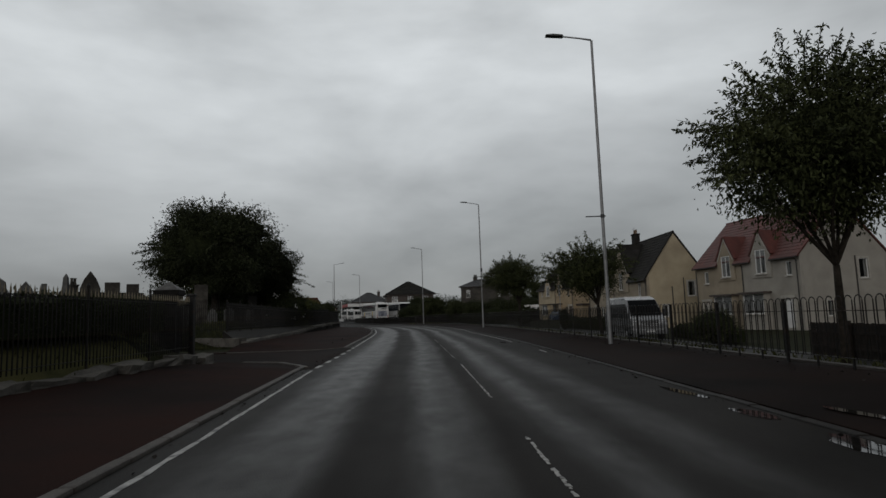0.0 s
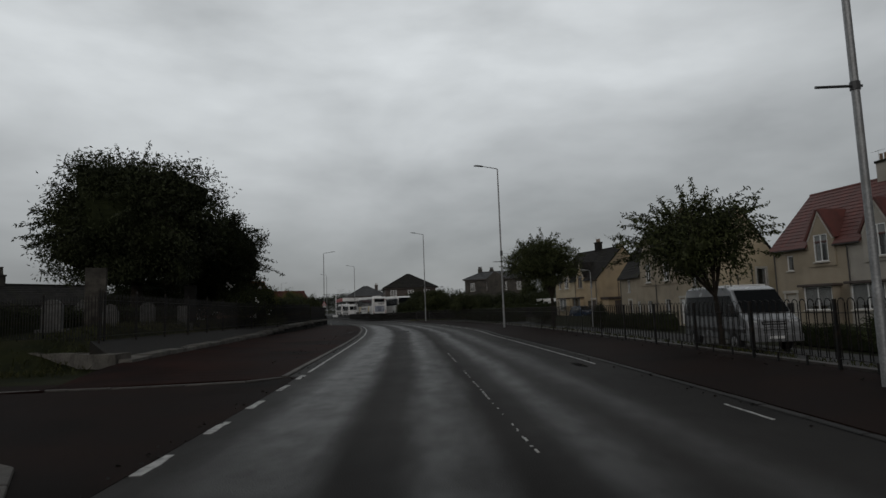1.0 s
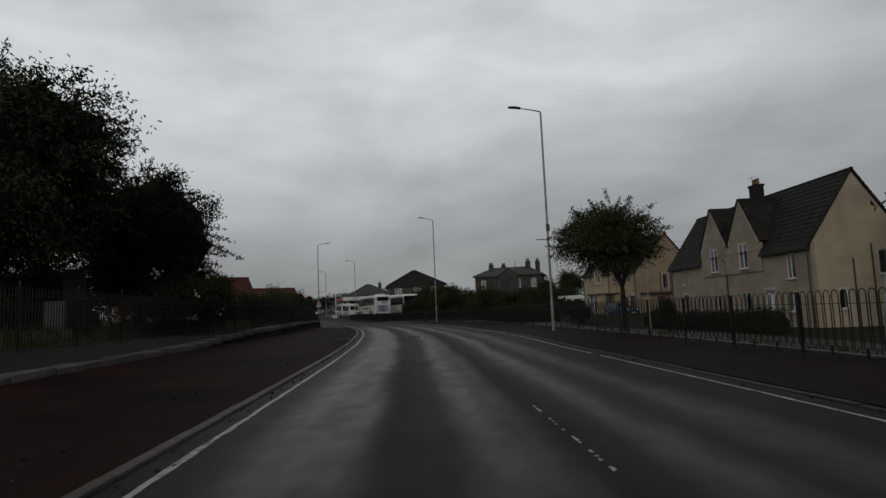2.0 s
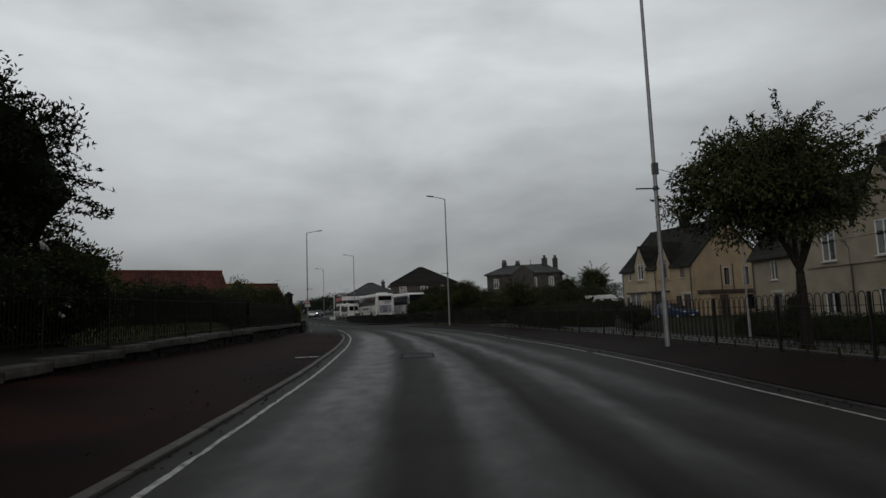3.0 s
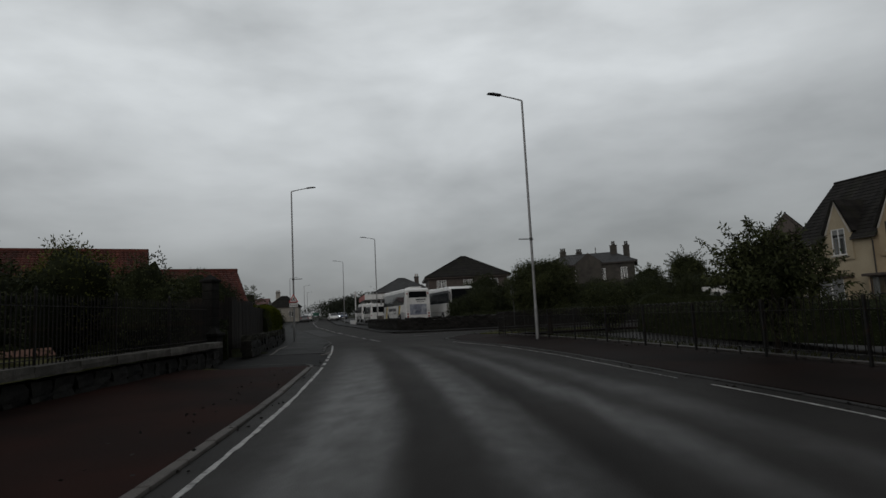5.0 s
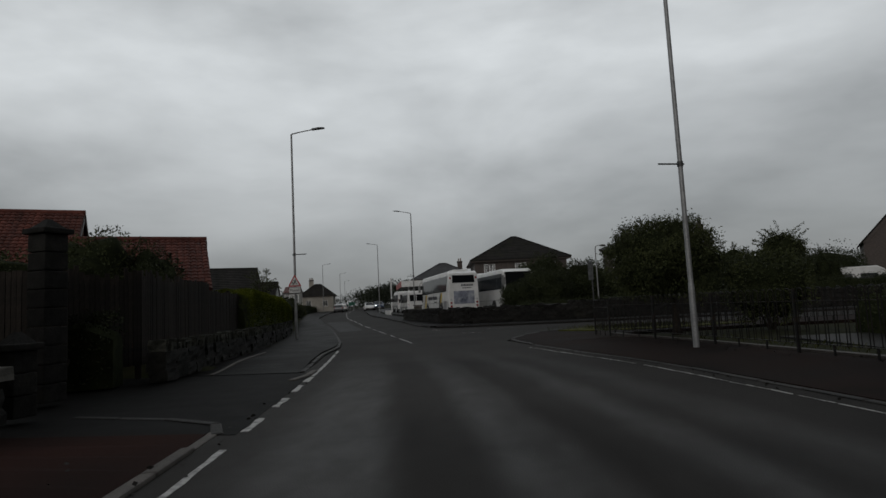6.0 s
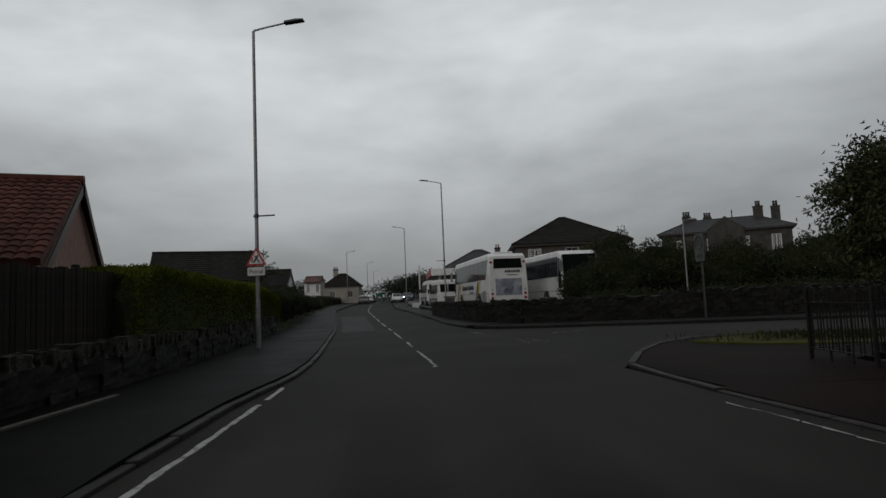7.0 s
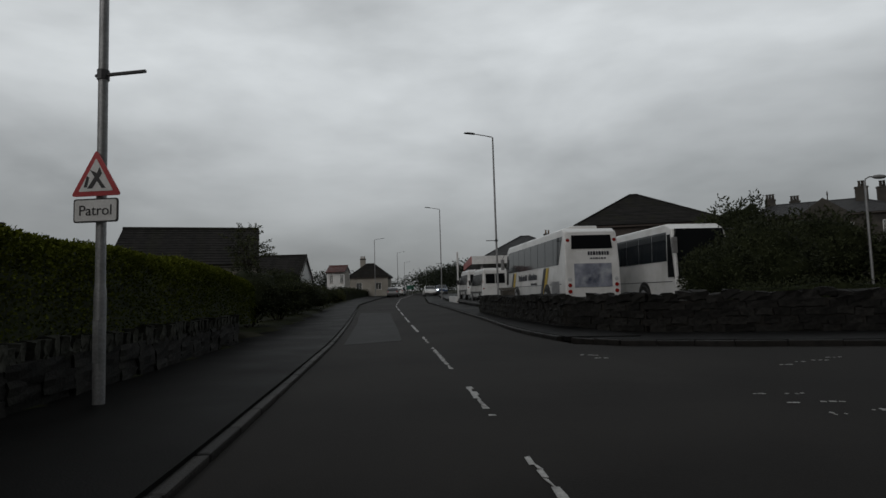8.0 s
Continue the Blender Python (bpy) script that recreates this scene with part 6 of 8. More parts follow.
def semi(x, y, z, rz, L, D, eave, ridge, front, front2, gable_mat, tiles, gablets, upper, lower, doors, bays, label, aerial=True, gable_windows=(), chim_mat=None, porch=None, end_block=False, pipes=None, frame2=None):
    """A pair of semi-detached houses: x runs along the front, y into the house."""
    h = thing("house", x, y, z, rz, label, "house", "houses on the service road")
    holes = [(u - w / 2, u + w / 2, a, min(b, eave)) for u, w, a, b in upper + lower] + [(u - 0.45, u + 0.45, 0.12, 2.15) for u, _ in doors]
    T = 0.24
    half = L / 2
    for x0, x1, mt in ((0, half - 0.002, front), (half + 0.002, L, front2)):
        part("front_wall", holed(bmesh.new(), x0, x1, -0.6, eave, [q for q in holes if x0 <= (q[0] + q[1]) / 2 <= x1], 0, T), mt, h)
    part("back_wall", boxes((0, L, D - T, D, -0.6, eave)), gable_mat, h)
    for gx, side in ((0.0, 0), (L - T, 1)):
        gh = [(u - w / 2, u + w / 2, a, b) for u, w, a, b in gable_windows] if side else []
        g = part("gable_wall", holed(bmesh.new(), T, D - T, -0.6, eave, gh, 0, T), gable_mat, h)
        part("gable_peak", prism(bmesh.new(), [(0.0, eave), (D, eave), (D / 2, ridge)], "y", 0, T), gable_mat, g)
        g.matrix_basis = Matrix.Translation((gx + T, 0, 0)) @ Matrix.Rotation(math.pi / 2, 4, "Z") if side == 0 else Matrix(((0, -1, 0, L), (1, 0, 0, 0), (0, 0, 1, 0), (0, 0, 0, 1)))
    pitched(h, L, 0, eave, D / 2, ridge + 0.03, tiles, over=0.0, seed=1)
    pitched(h, L, D, eave, D / 2, ridge + 0.03, tiles, seed=2)
    part("ridge_tiles", tubes(([(-0.15, D / 2, ridge + 0.12), (L + 0.15, D / 2, ridge + 0.12)], [0.11, 0.11]), sides=8), tiles, h)
    slope = (ridge - eave) / (D / 2)
    for u, w, apex, zs in gablets:
        bm = bmesh.new()
        win = next(q for q in upper if abs(q[0] - u) < 0.2 and q[3] > eave)
        xa, xb, za, zb = win[0] - win[1] / 2, win[0] + win[1] / 2, win[2], win[3]
        top = lambda x_, u=u, w=w, zs=zs, apex=apex: zs + (apex - zs) * (1 - abs(x_ - u) / (w / 2))  # noqa: E731
        lo = za - 0.3
        prism(bm, [(u - w / 2, lo), (xa, lo), (xa, top(xa)), (u - w / 2, zs)], "y", -0.09, 0.1)
        prism(bm, [(xb, lo), (u + w / 2, lo), (u + w / 2, zs), (xb, top(xb))], "y", -0.09, 0.1)
        prism(bm, [(xa, zb), (xb, zb), (xb, top(xb)), (u, apex), (xa, top(xa))], "y", -0.09, 0.1)
        prism(bm, [(xa, lo), (xb, lo), (xb, za), (xa, za)], "y", -0.09, 0.1)
        part("gablet_wall", bm, front if u < half else front2, h)
        yb, ys = min((apex + 0.1 - eave) / slope, D / 2 - 0.05), max((zs - eave) / slope, 0.1)
        for sgn in (-1, 1):
            e = u + sgn * (w / 2 + 0.1)
            q = [(e, -0.17, zs - 0.08), (u, -0.17, apex + 0.06), (u, yb, apex + 0.06), (e, ys, zs - 0.08)]
            bm = bmesh.new()
            slab(bm, q if sgn < 0 else q[::-1], 0.09)
            bmesh.ops.recalc_face_normals(bm, faces=bm.faces)
            gr = part("gablet_roof", bm, tiles, h)
            for k in range(5):
                a, b = k / 5, (k + 1) / 5
                p = [Vector(q[0]).lerp(Vector(q[1]), a), Vector(q[3]).lerp(Vector(q[2]), a), Vector(q[3]).lerp(Vector(q[2]), b), Vector(q[0]).lerp(Vector(q[1]), b)]
                bm = bmesh.new()
                up = Vector((-sgn * (zs - apex), 0, w / 2)).normalized() * 0.10
                up = Vector((sgn * abs(up.x), 0, abs(up.z)))
                slab(bm, [v + up for v in (p if sgn > 0 else p[::-1])], 0.03)
                bmesh.ops.recalc_face_normals(bm, faces=bm.faces)
                part("tile_course", bm, tiles, gr)
        bm = bmesh.new()
        for sgn in (-1, 1):
            slab(bm, [(u + sgn * (w / 2 + 0.02), -0.12, zs - 0.1), (u, -0.12, apex - 0.02), (u, -0.12, apex - 0.16), (u + sgn * (w / 2 - 0.1), -0.12, zs - 0.1)], 0.03)
        bmesh.ops.recalc_face_normals(bm, faces=bm.faces)
        part("gablet_trim", bm, M_SILL, h)
    for u, w, a, b in upper + lower:
        add_window(h, Matrix.Translation((u - w / 2, -0.13 if b > eave else 0, a)), w, b - a, bars=1 if w > 0.7 else 0, blind=0.35 if b > eave else 0.0, frame_mat=frame2 if u > half else None)
    for u, w, a, b in gable_windows:
        add_window(h, Matrix(((0, -1, 0, L), (1, 0, 0, u - w / 2), (0, 0, 1, a), (0, 0, 0, 1))), w, b - a, bars=0, surround=True, frame_mat=frame2)
    for u, mt in doors:
        add_door(h, Matrix.Translation((u - 0.45, 0, 0.12)), 0.9, 2.03, mt)
    for u, w, a, b, dark in bays:
        bay = part("bay", boxes((u - w / 2, u + w / 2, -0.55, -0.003, -0.6, a), (u - w / 2, u - w / 2 + 0.1, -0.55, -0.003, a, b), (u + w / 2 - 0.1, u + w / 2, -0.55, -0.003, a, b)), front if u < half else front2, h)
        part("bay_roof", boxes((u - w / 2 - 0.2, u + w / 2 + 0.2, -0.78, -0.003, b, b + 0.16), bevel=0.03), M_TRIMD, bay, "dark flat bay roof")
        wb = add_window(h, Matrix.Translation((u - w / 2 + 0.1, -0.58, a)), w - 0.2, b - a - 0.01, bars=1, frame_mat=M_TRIMD if dark else M_WHITE, blind=0.0 if dark else 0.85)
    cut = [-0.12, *(v for u, w, _, _ in sorted(gablets) for v in (u - w / 2 - 0.03, u + w / 2 + 0.03)), L + 0.12]
    for a, b in zip(cut[::2], cut[1::2]):
        if b - a > 0.1:
            bm = bmesh.new()
            slab(bm, [(a, -0.24, eave - 0.24 * slope), (b, -0.24, eave - 0.24 * slope), (b, 0.03, eave + 0.03 * slope), (a, 0.03, eave + 0.03 * slope)], 0.11)
            bmesh.ops.recalc_face_normals(bm, faces=bm.faces)
            part("eave_course", bm, tiles, h)
            part("gutter", tubes(([(a, -0.28, eave - 0.24 * slope), (b, -0.28, eave - 0.24 * slope)], [0.055, 0.055]), sides=6), M_PIPE, h)
    for u in (half + 0.12, L - 0.25, 0.15):
        part("downpipe", tubes(([(u, -0.26, eave - 0.18), (u, -0.06, eave - 0.45), (u, -0.06, -0.5)], [0.042, 0.042, 0.042]), sides=6), M_PIPE, h)
    for u, top in zip(pipes or (D * 0.62, D * 0.42), (eave - 0.2, eave - (0.1 if pipes else 1.0))):
        part("gable_pipe", tubes(([(L + 0.06, u, top), (L + 0.06, u, -0.5)], [0.045, 0.045]), sides=6), M_PIPE, h)
    chimney(h, half, D / 2, ridge - 0.5, ridge + 1.25, 0.95, 0.6, 3, chim_mat or front2, aerial)
    if end_block:
        part("end_chimney", boxes((L - 0.6, L + 0.02, D / 2 - 0.35, D / 2 + 0.35, ridge - 0.5, ridge + 0.38)), gable_mat, h)
    if porch:
        u0, u1, a, b = porch
        p = part("side_porch", boxes((L + 0.003, L + 1.4, u0, u1, -0.6, a)), gable_mat, h)
        part("porch_roof", boxes((L + 0.003, L + 1.6, u0 - 0.15, u1 + 0.15, a, b), bevel=0.02), M_TRIMD, p, "dark brown flat roof edge")
        part("porch_door", boxes((L + 1.402, L + 1.43, u0 + 1.0, u0 + 1.95, -0.3, a - 0.15), bevel=0.006), M_TRIMD, p, "dark side door")
        part("porch_window", boxes((L + 1.402, L + 1.43, u0 + 4.0, u0 + 4.9, 0.7, a - 0.2), bevel=0.006), M_VGLASS, p)
    return h


# red-roofed pair
semi(22.8, 52.0, -0.62, -78.5, 11.6, 7.4, 5.3, 9.05, M_BEIGE, M_GREYR, M_GREYR, M_TRED,
     [(4.1, 2.0, 7.35, 5.6), (8.0, 2.0, 7.35, 5.6)],
     [(4.1, 1.05, 4.15, 5.85), (8.0, 1.05, 4.15, 5.95), (1.45, 0.55, 3.75, 4.75), (10.55, 0.55, 3.85, 4.85)],
     [], [(1.3, M_SILL), (10.3, M_WHITE)], [(4.0, 2.3, 1.15, 2.6, False), (7.45, 2.3, 1.15, 2.65, False)],
     "pair of cream rendered houses under one red tiled roof", gable_windows=[(5.3, 0.8, 3.5, 4.9), (2.2, 0.5, 0.9, 2.0)], chim_mat=M_GREYR)
# grey-roofed pair with two wide gablets
semi(19.25, 75.4, -0.62, -88.4, 19.5, 5.7, 4.85, 8.95, M_BEIGE, M_BEIGE, M_CREAM, M_TGRY,
     [(8.3, 4.2, 8.6, 5.55), (12.5, 4.2, 8.6, 5.55)],
     [(8.27, 1.15, 3.85, 5.6), (12.44, 1.15, 3.85, 5.6), (2.57, 0.8, 3.1, 4.4), (17.5, 0.85, 2.9, 4.4)],
     [(8.04, 1.2, 0.9, 2.1), (12.13, 1.2, 0.9, 2.2), (17.4, 1.2, 0.9, 2.1), (5.2, 0.9, 0.9, 2.1)], [(2.83, M_TRIMD), (15.2, M_WHITE)], [],
     "long block of cream rendered houses with steep gablets and dark roof", gable_windows=[(4.3, 0.75, 2.9, 4.3), (1.7, 0.5, 1.0, 2.1)], chim_mat=M_TGRY)
# ochre pair
semi(16.3, 96.6, -0.25, -69.6, 10.2, 8.4, 5.0, 9.0, M_CREAM, M_OCHRE, M_OCHRE, M_TGRY,
     [(3.15, 1.75, 7.2, 5.3), (6.5, 1.75, 7.2, 5.3)],
     [(3.15, 0.9, 3.9, 5.5), (6.5, 0.9, 3.9, 5.5), (1.25, 0.5, 3.9, 4.8), (8.85, 0.55, 3.8, 4.7)],
     [(8.2, 0.7, 0.9, 2.1)], [(1.0, M_TRIMD), (9.3, M_TRIMD)], [(2.7, 1.9, 0.95, 2.5, False), (6.0, 1.9, 0.7, 2.5, True)],
     "pair of ochre and cream rendered houses with a dark roof", gable_windows=[(3.9, 0.6, 2.95, 4.5), (6.2, 0.7, 2.95, 4.6)], chim_mat=M_TGRY, porch=(0.5, 8.2, 2.2, 2.5), end_block=True, pipes=(3.2, 4.6), frame2=M_TRIMD)


def gable_house(name, x, y, z, rz, L, D, eave, ridge, wall, gable_mat, tiles, label, wave=False, windows=(), chim=(), group=""):
    """A plain house: ridge along x, gables at both ends. windows: (side, u, w, z0, z1)."""
    h = thing(name, x, y, z, rz, label, "house", group)
    T = 0.25
    fr = [(u - w / 2, u + w / 2, a, b) for s, u, w, a, b in windows if s == "f"]
    part("front_wall", holed(bmesh.new(), 0, L, -0.6, eave, fr, 0, T), wall, h)
    part("back_wall", boxes((0, L, D - T, D, -0.6, eave)), wall, h)
    for side, m in (("l", Matrix(((0, 1, 0, 0), (-1, 0, 0, D), (0, 0, 1, 0), (0, 0, 0, 1)))), ("r", Matrix(((0, -1, 0, L), (1, 0, 0, 0), (0, 0, 1, 0), (0, 0, 0, 1))))):
        gw = [(u - w / 2, u + w / 2, a, b) for s, u, w, a, b in windows if s == side]
        g = part("gable_wall", holed(bmesh.new(), T, D - T, -0.6, eave, gw, 0, T), gable_mat, h)
        part("gable_peak", prism(bmesh.new(), [(0.0, eave), (D, eave), (D / 2, ridge)], "y", 0, T), gable_mat, g)
        g.matrix_basis = m
        for s, u, w, a, b in windows:
            if s == side:
                add_window(h, m @ Matrix.Translation((u - w / 2, 0, a)), w, b - a, bars=1)
        bb = bmesh.new()
        for k in (0, 1):
            q = [(D * k, -0.14, eave - 0.2), (D / 2, -0.14, ridge + 0.06), (D / 2, -0.14, ridge - 0.18), (D * k + (0.3 if k == 0 else -0.3), -0.14, eave - 0.2)]
            slab(bb, q, 0.03)
        bmesh.ops.recalc_face_normals(bb, faces=bb.faces)
        part("bargeboard", bb, M_TRIMD, h).matrix_basis = m
    for s, u, w, a, b in windows:
        if s == "f":
            add_window(h, Matrix.Translation((u - w / 2, 0, a)), w, b - a, bars=1)
    pitched(h, L, 0, eave, D / 2, ridge + 0.03, tiles, wave, 0.35, course=0.25 if wave else 0.34, seed=3)
    pitched(h, L, D, eave, D / 2, ridge + 0.03, tiles, wave, 0.35, course=0.25 if wave else 0.34, seed=4)
    part("ridge_tiles", tubes(([(-0.15, D / 2, ridge + 0.13), (L + 0.15, D / 2, ridge + 0.13)], [0.12, 0.12]), sides=8), tiles, h)
    part("gutter", tubes(([(-0.1, -0.38, eave - 0.26), (L + 0.1, -0.38, eave - 0.26)], [0.055, 0.055]), sides=6), M_PIPE, h)
    for u in chim:
        chimney(h, u, D / 2, ridge - 0.4, ridge + 1.0, 0.8, 0.55, 2, wall)
    return h


# red pantiled bungalows behind the board fence
gable_house("bungalow", -20.15, 83.45, 0.3, 33, 4.4, 6.4, 2.05, 3.9, M_BRICK, M_BRICK, M_TBRN, "pink brick bungalow under a brown-red pantiled roof", True, windows=[("f", 2.0, 1.4, 0.9, 2.0), ("r", 3.2, 1.0, 0.9, 2.0)])
gable_house("bungalow", -32.2, 78.2, 0.3, 33, 13.0, 7.5, 2.7, 5.3, M_BRICK, M_BRICK, M_TBRN, "long pink brick bungalow with a brown-red pantiled roof", True, windows=[("f", 5.0, 1.6, 0.9, 2.1), ("f", 10.0, 1.6, 0.9, 2.1)])
gable_house("house", -36.0, 113.8, 0.5, 32, 7.55, 8.0, 2.9, 5.15, M_GREYR, M_GREYR, M_TGRY, "low house with a broad dark grey tiled roof", windows=[("f", 2.2, 1.4, 0.9, 2.1), ("f", 5.4, 1.4, 0.9, 2.1)])
gable_house("bungalow", -43.6, 100.2, 0.5, 32, 10.0, 7.0, 2.4, 4.4, M_GREYR, M_GREYR, M_TGRY, "bungalow with a dark tiled roof behind the hedge", windows=[("f", 3.0, 1.4, 0.9, 2.0), ("f", 7.0, 1.4, 0.9, 2.0)])
gable_house("house", -42.5, 133.2, 0.6, 18, 6.6, 7.0, 2.7, 4.6, M_GREYR, M_WHITE, M_TGRY, "small house with a dark tiled roof and white trim", windows=[("f", 3.0, 1.2, 0.9, 2.0)])
gable_house("house", -47.9, 165.4, 1.0, 14, 2.5, 4.5, 3.95, 4.75, M_WHITE, M_SILL, M_TRED, "narrow white cottage with a low red tiled roof", windows=[("f", 0.6, 0.5, 2.3, 3.5), ("f", 2.1, 0.5, 2.3, 3.5)])
gable_house("house", 36.7, 127.2, 0.0, 65, 9.0, 10.0, 5.6, 11.2, M_TRIMD, M_TRIMD, M_TGRY, "tall dark brown gabled house beyond the caravan", windows=[("f", 2.0, 1.2, 0.9, 2.1), ("f", 5.0, 1.2, 0.9, 2.1)])
gable_house("cemetery_lodge", -36.5, 60.0, 0.8, 60, 9.0, 6.0, 2.2, 3.9, M_VILLA, M_VILLA, M_TGRY, "low dark stone lodge with dark tiled roof beyond the graves", windows=[("f", 3.0, 1.2, 0.8, 1.9)], chim=(1.2,))


def hip_house(name, x, y, z, rz, W, D, eave, ridge, rl, wall, tiles, label, windows=(), chims=(), over=0.5, course=0.36):
    """A house under a hipped roof with a ridge rl long, centred on its base."""
    h = thing(name, x, y, z, rz, label, "house")
    T = 0.3
    a, b = W / 2, D / 2
    fr = [(u - w / 2, u + w / 2, z0, z1) for s, u, w, z0, z1 in windows if s == "f"]
    lf = [(u - w / 2, u + w / 2, z0, z1) for s, u, w, z0, z1 in windows if s == "l"]
    part("front_wall", holed(bmesh.new(), -a, a, -0.6, eave, fr, -b, -b + T), wall, h)
    part("back_wall", boxes((-a, a, b - T, b, -0.6, eave)), wall, h)
    ml = Matrix(((0, 1, 0, -a), (-1, 0, 0, 0), (0, 0, 1, 0), (0, 0, 0, 1)))
    part("side_wall", holed(bmesh.new(), -b + T, b - T, -0.6, eave, lf, 0, T), wall, h).matrix_basis = ml
    part("side_wall", boxes((a - T, a, -b + T, b - T, -0.6, eave)), wall, h)
    for s, u, w, z0, z1 in windows:
        m = Matrix.Translation((u - w / 2, -b, z0)) if s == "f" else ml @ Matrix.Translation((u - w / 2, 0, z0))
        add_window(h, m, w, z1 - z0, bars=1)
    A, B = a + over, b + over
    ze = eave - 0.12
    c = {"sw": (-A, -B, ze), "se": (A, -B, ze), "ne": (A, B, ze), "nw": (-A, B, ze), "w": (-rl / 2, 0, ridge), "e": (rl / 2, 0, ridge)}
    for k in (("sw", "se", "e", "w"), ("se", "ne", "e"), ("ne", "nw", "w", "e"), ("nw", "sw", "w")):
        q = [Vector(c[i]) for i in k]
        if len(q) == 4 and rl < 0.05:
            q = q[:3]
        bm = bmesh.new()
        slab(bm, q, 0.06)
        bmesh.ops.recalc_face_normals(bm, faces=bm.faces)
        roof = part("roof", bm, tiles, h)
        n = max(int((q[-1] - q[0]).length / course), 3)
        nr = (q[1] - q[0]).cross(q[2] - q[0]).normalized()
        for i in range(n):
            u0, u1 = i / n, min((i + 1.2) / n, 1)
            end_l, end_r = q[-1] if len(q) == 4 else q[2], q[2]
            p = [q[0].lerp(end_l, u0) + nr * 0.10, q[1].lerp(end_r, u0) + nr * 0.10, q[1].lerp(end_r, u1) + nr * 0.065, q[0].lerp(end_l, u1) + nr * 0.065]
            if (p[2] - p[3]).length < 0.02:
                p = p[:3]
            bm = bmesh.new()
            slab(bm, p, -0.03)
            bmesh.ops.recalc_face_normals(bm, faces=bm.faces)
            part("tile_course", bm, tiles, roof)
    bm = bmesh.new()
    for i, j in (("sw", "w"), ("se", "e"), ("ne", "e"), ("nw", "w"), ("w", "e")):
        if (Vector(c[i]) - Vector(c[j])).length > 0.1:
            tube(bm, [Vector(c[i]) + Vector((0, 0, 0.1)), Vector(c[j]) + Vector((0, 0, 0.1))], [0.09, 0.09], 6)
    part("hip_tiles", bm, tiles, h)
    part("soffit", boxes((-A + 0.03, A - 0.03, -B + 0.03, B - 0.03, ze - 0.12, ze - 0.004)), M_TRIMD, h)
    for u, v, zt, w, pots in chims:
        chimney(h, u, v, ridge - 2.0, zt, w, 0.6, pots, wall)
    return h


# cream house at the bend
hip_house("house", -48.9, 185.0, 1.4, 14, 6.6, 6.0, 3.2, 5.5, 1.2, M_GREYR, M_TGRY, "cream rendered house under a dark hipped roof", windows=[("f", -1.6, 1.0, 1.0, 2.2), ("f", 1.7, 1.0, 1.0, 2.2)], chims=[(-1.3, 0.0, 6.5, 0.9, 3)], over=0.3)
# big hipped house behind the coaches, and its neighbour
hip_house("house", -7.2, 141.0, 0.3, 8, 10.6, 10.6, 6.0, 9.0, 0.6, M_TRIMD, M_TGRY, "square dark brown house under a broad hipped roof", windows=[("f", -3.6, 1.3, 4.2, 5.5), ("f", 0.0, 1.3, 4.2, 5.5), ("f", 3.4, 1.3, 4.2, 5.5), ("l", -3.0, 0.8, 4.2, 5.6), ("l", -1.4, 0.8, 4.2, 5.6), ("l", 2.0, 1.2, 4.2, 5.5)])
hip_house("house", -18.4, 156.0, 0.7, 12, 8.6, 8.6, 4.6, 6.9, 1.0, M_TRIMD, M_SLATE, "hipped roof house beside the filling station", windows=[("f", -2.0, 1.2, 2.6, 3.9), ("f", 2.0, 1.2, 2.6, 3.9)], chims=[(2.6, 0, 7.2, 0.7, 2)])
# old sandstone villa with tall chimneys
hip_house("villa", 15.1, 166.0, 0.6, -14, 15.6, 11.0, 8.2, 10.2, 8.6, M_VILLA, M_SLATE, "old dark sandstone villa with slate roof and tall chimneys", windows=[("f", -5.8, 1.1, 5.2, 7.2), ("f", -1.6, 1.1, 5.2, 7.2), ("f", 2.4, 1.1, 5.2, 7.2), ("f", 6.0, 1.1, 5.2, 7.2), ("f", -5.8, 1.2, 1.2, 3.4), ("f", 2.4, 1.2, 1.2, 3.4)],
          chims=[(-4.7, 0.0, 11.0, 1.1, 3), (-2.0, 2.5, 10.9, 1.1, 3), (4.4, -1.0, 11.5, 1.2, 2), (6.6, 0.5, 11.5, 1.1, 2)])
tt = bpy.data.objects["villa"]
part("finial", tubes(([(1.2, 0, 10.2), (1.2, 0, 10.9), (1.2, 0, 11.1), (1.2, 0, 11.5)], [0.10, 0.05, 0.10, 0.02]), sides=8), M_STONE, tt)
bm = boxes((-2.0, 2.4, -6.1, -5.4, 1.5, 8.2))
prism(bm, [(-2.2, 8.2), (2.6, 8.2), (0.2, 10.0)], "y", -6.1, -1.0)
part("bay_gable", bm, M_VILLA, tt)

# filling station canopy
t = thing("filling_station_canopy", -21.5, 140.0, 0.85, 15, "flat filling station canopy with red and white fascia", "canopy")
part("deck", boxes((0.05, 9.0, 0.05, 15.0, 3.1, 3.65)), M_WHITE, t)
part("fascia", boxes((0, 9.05, -0.06, 0.046, 3.05, 3.78), bevel=0.02), M_SIGNW, t, "white front fascia")
part("fascia", boxes((-0.06, 0.046, 0.05, 15.0, 3.05, 3.78), bevel=0.02), M_REDF, t, "faded red side fascia")
for u, v in ((1.0, 1.5), (1.0, 10.5), (6.5, 1.5), (6.5, 10.5)):
    part("column", boxes((u - 0.12, u + 0.12, v - 0.12, v + 0.12, -0.6, 3.1), bevel=0.02), M_SIGNW, t)
t = thing("shop_building", -12.5, 148.0, 0.8, 28, "low flat filling station shop", "building")
part("wall", holed(bmesh.new(), -5, 5, -0.4, 3.0, [(-4, -1, 0.4, 2.3), (0.5, 4, 0.4, 2.3)], -3, -2.75), M_GREYR, t)
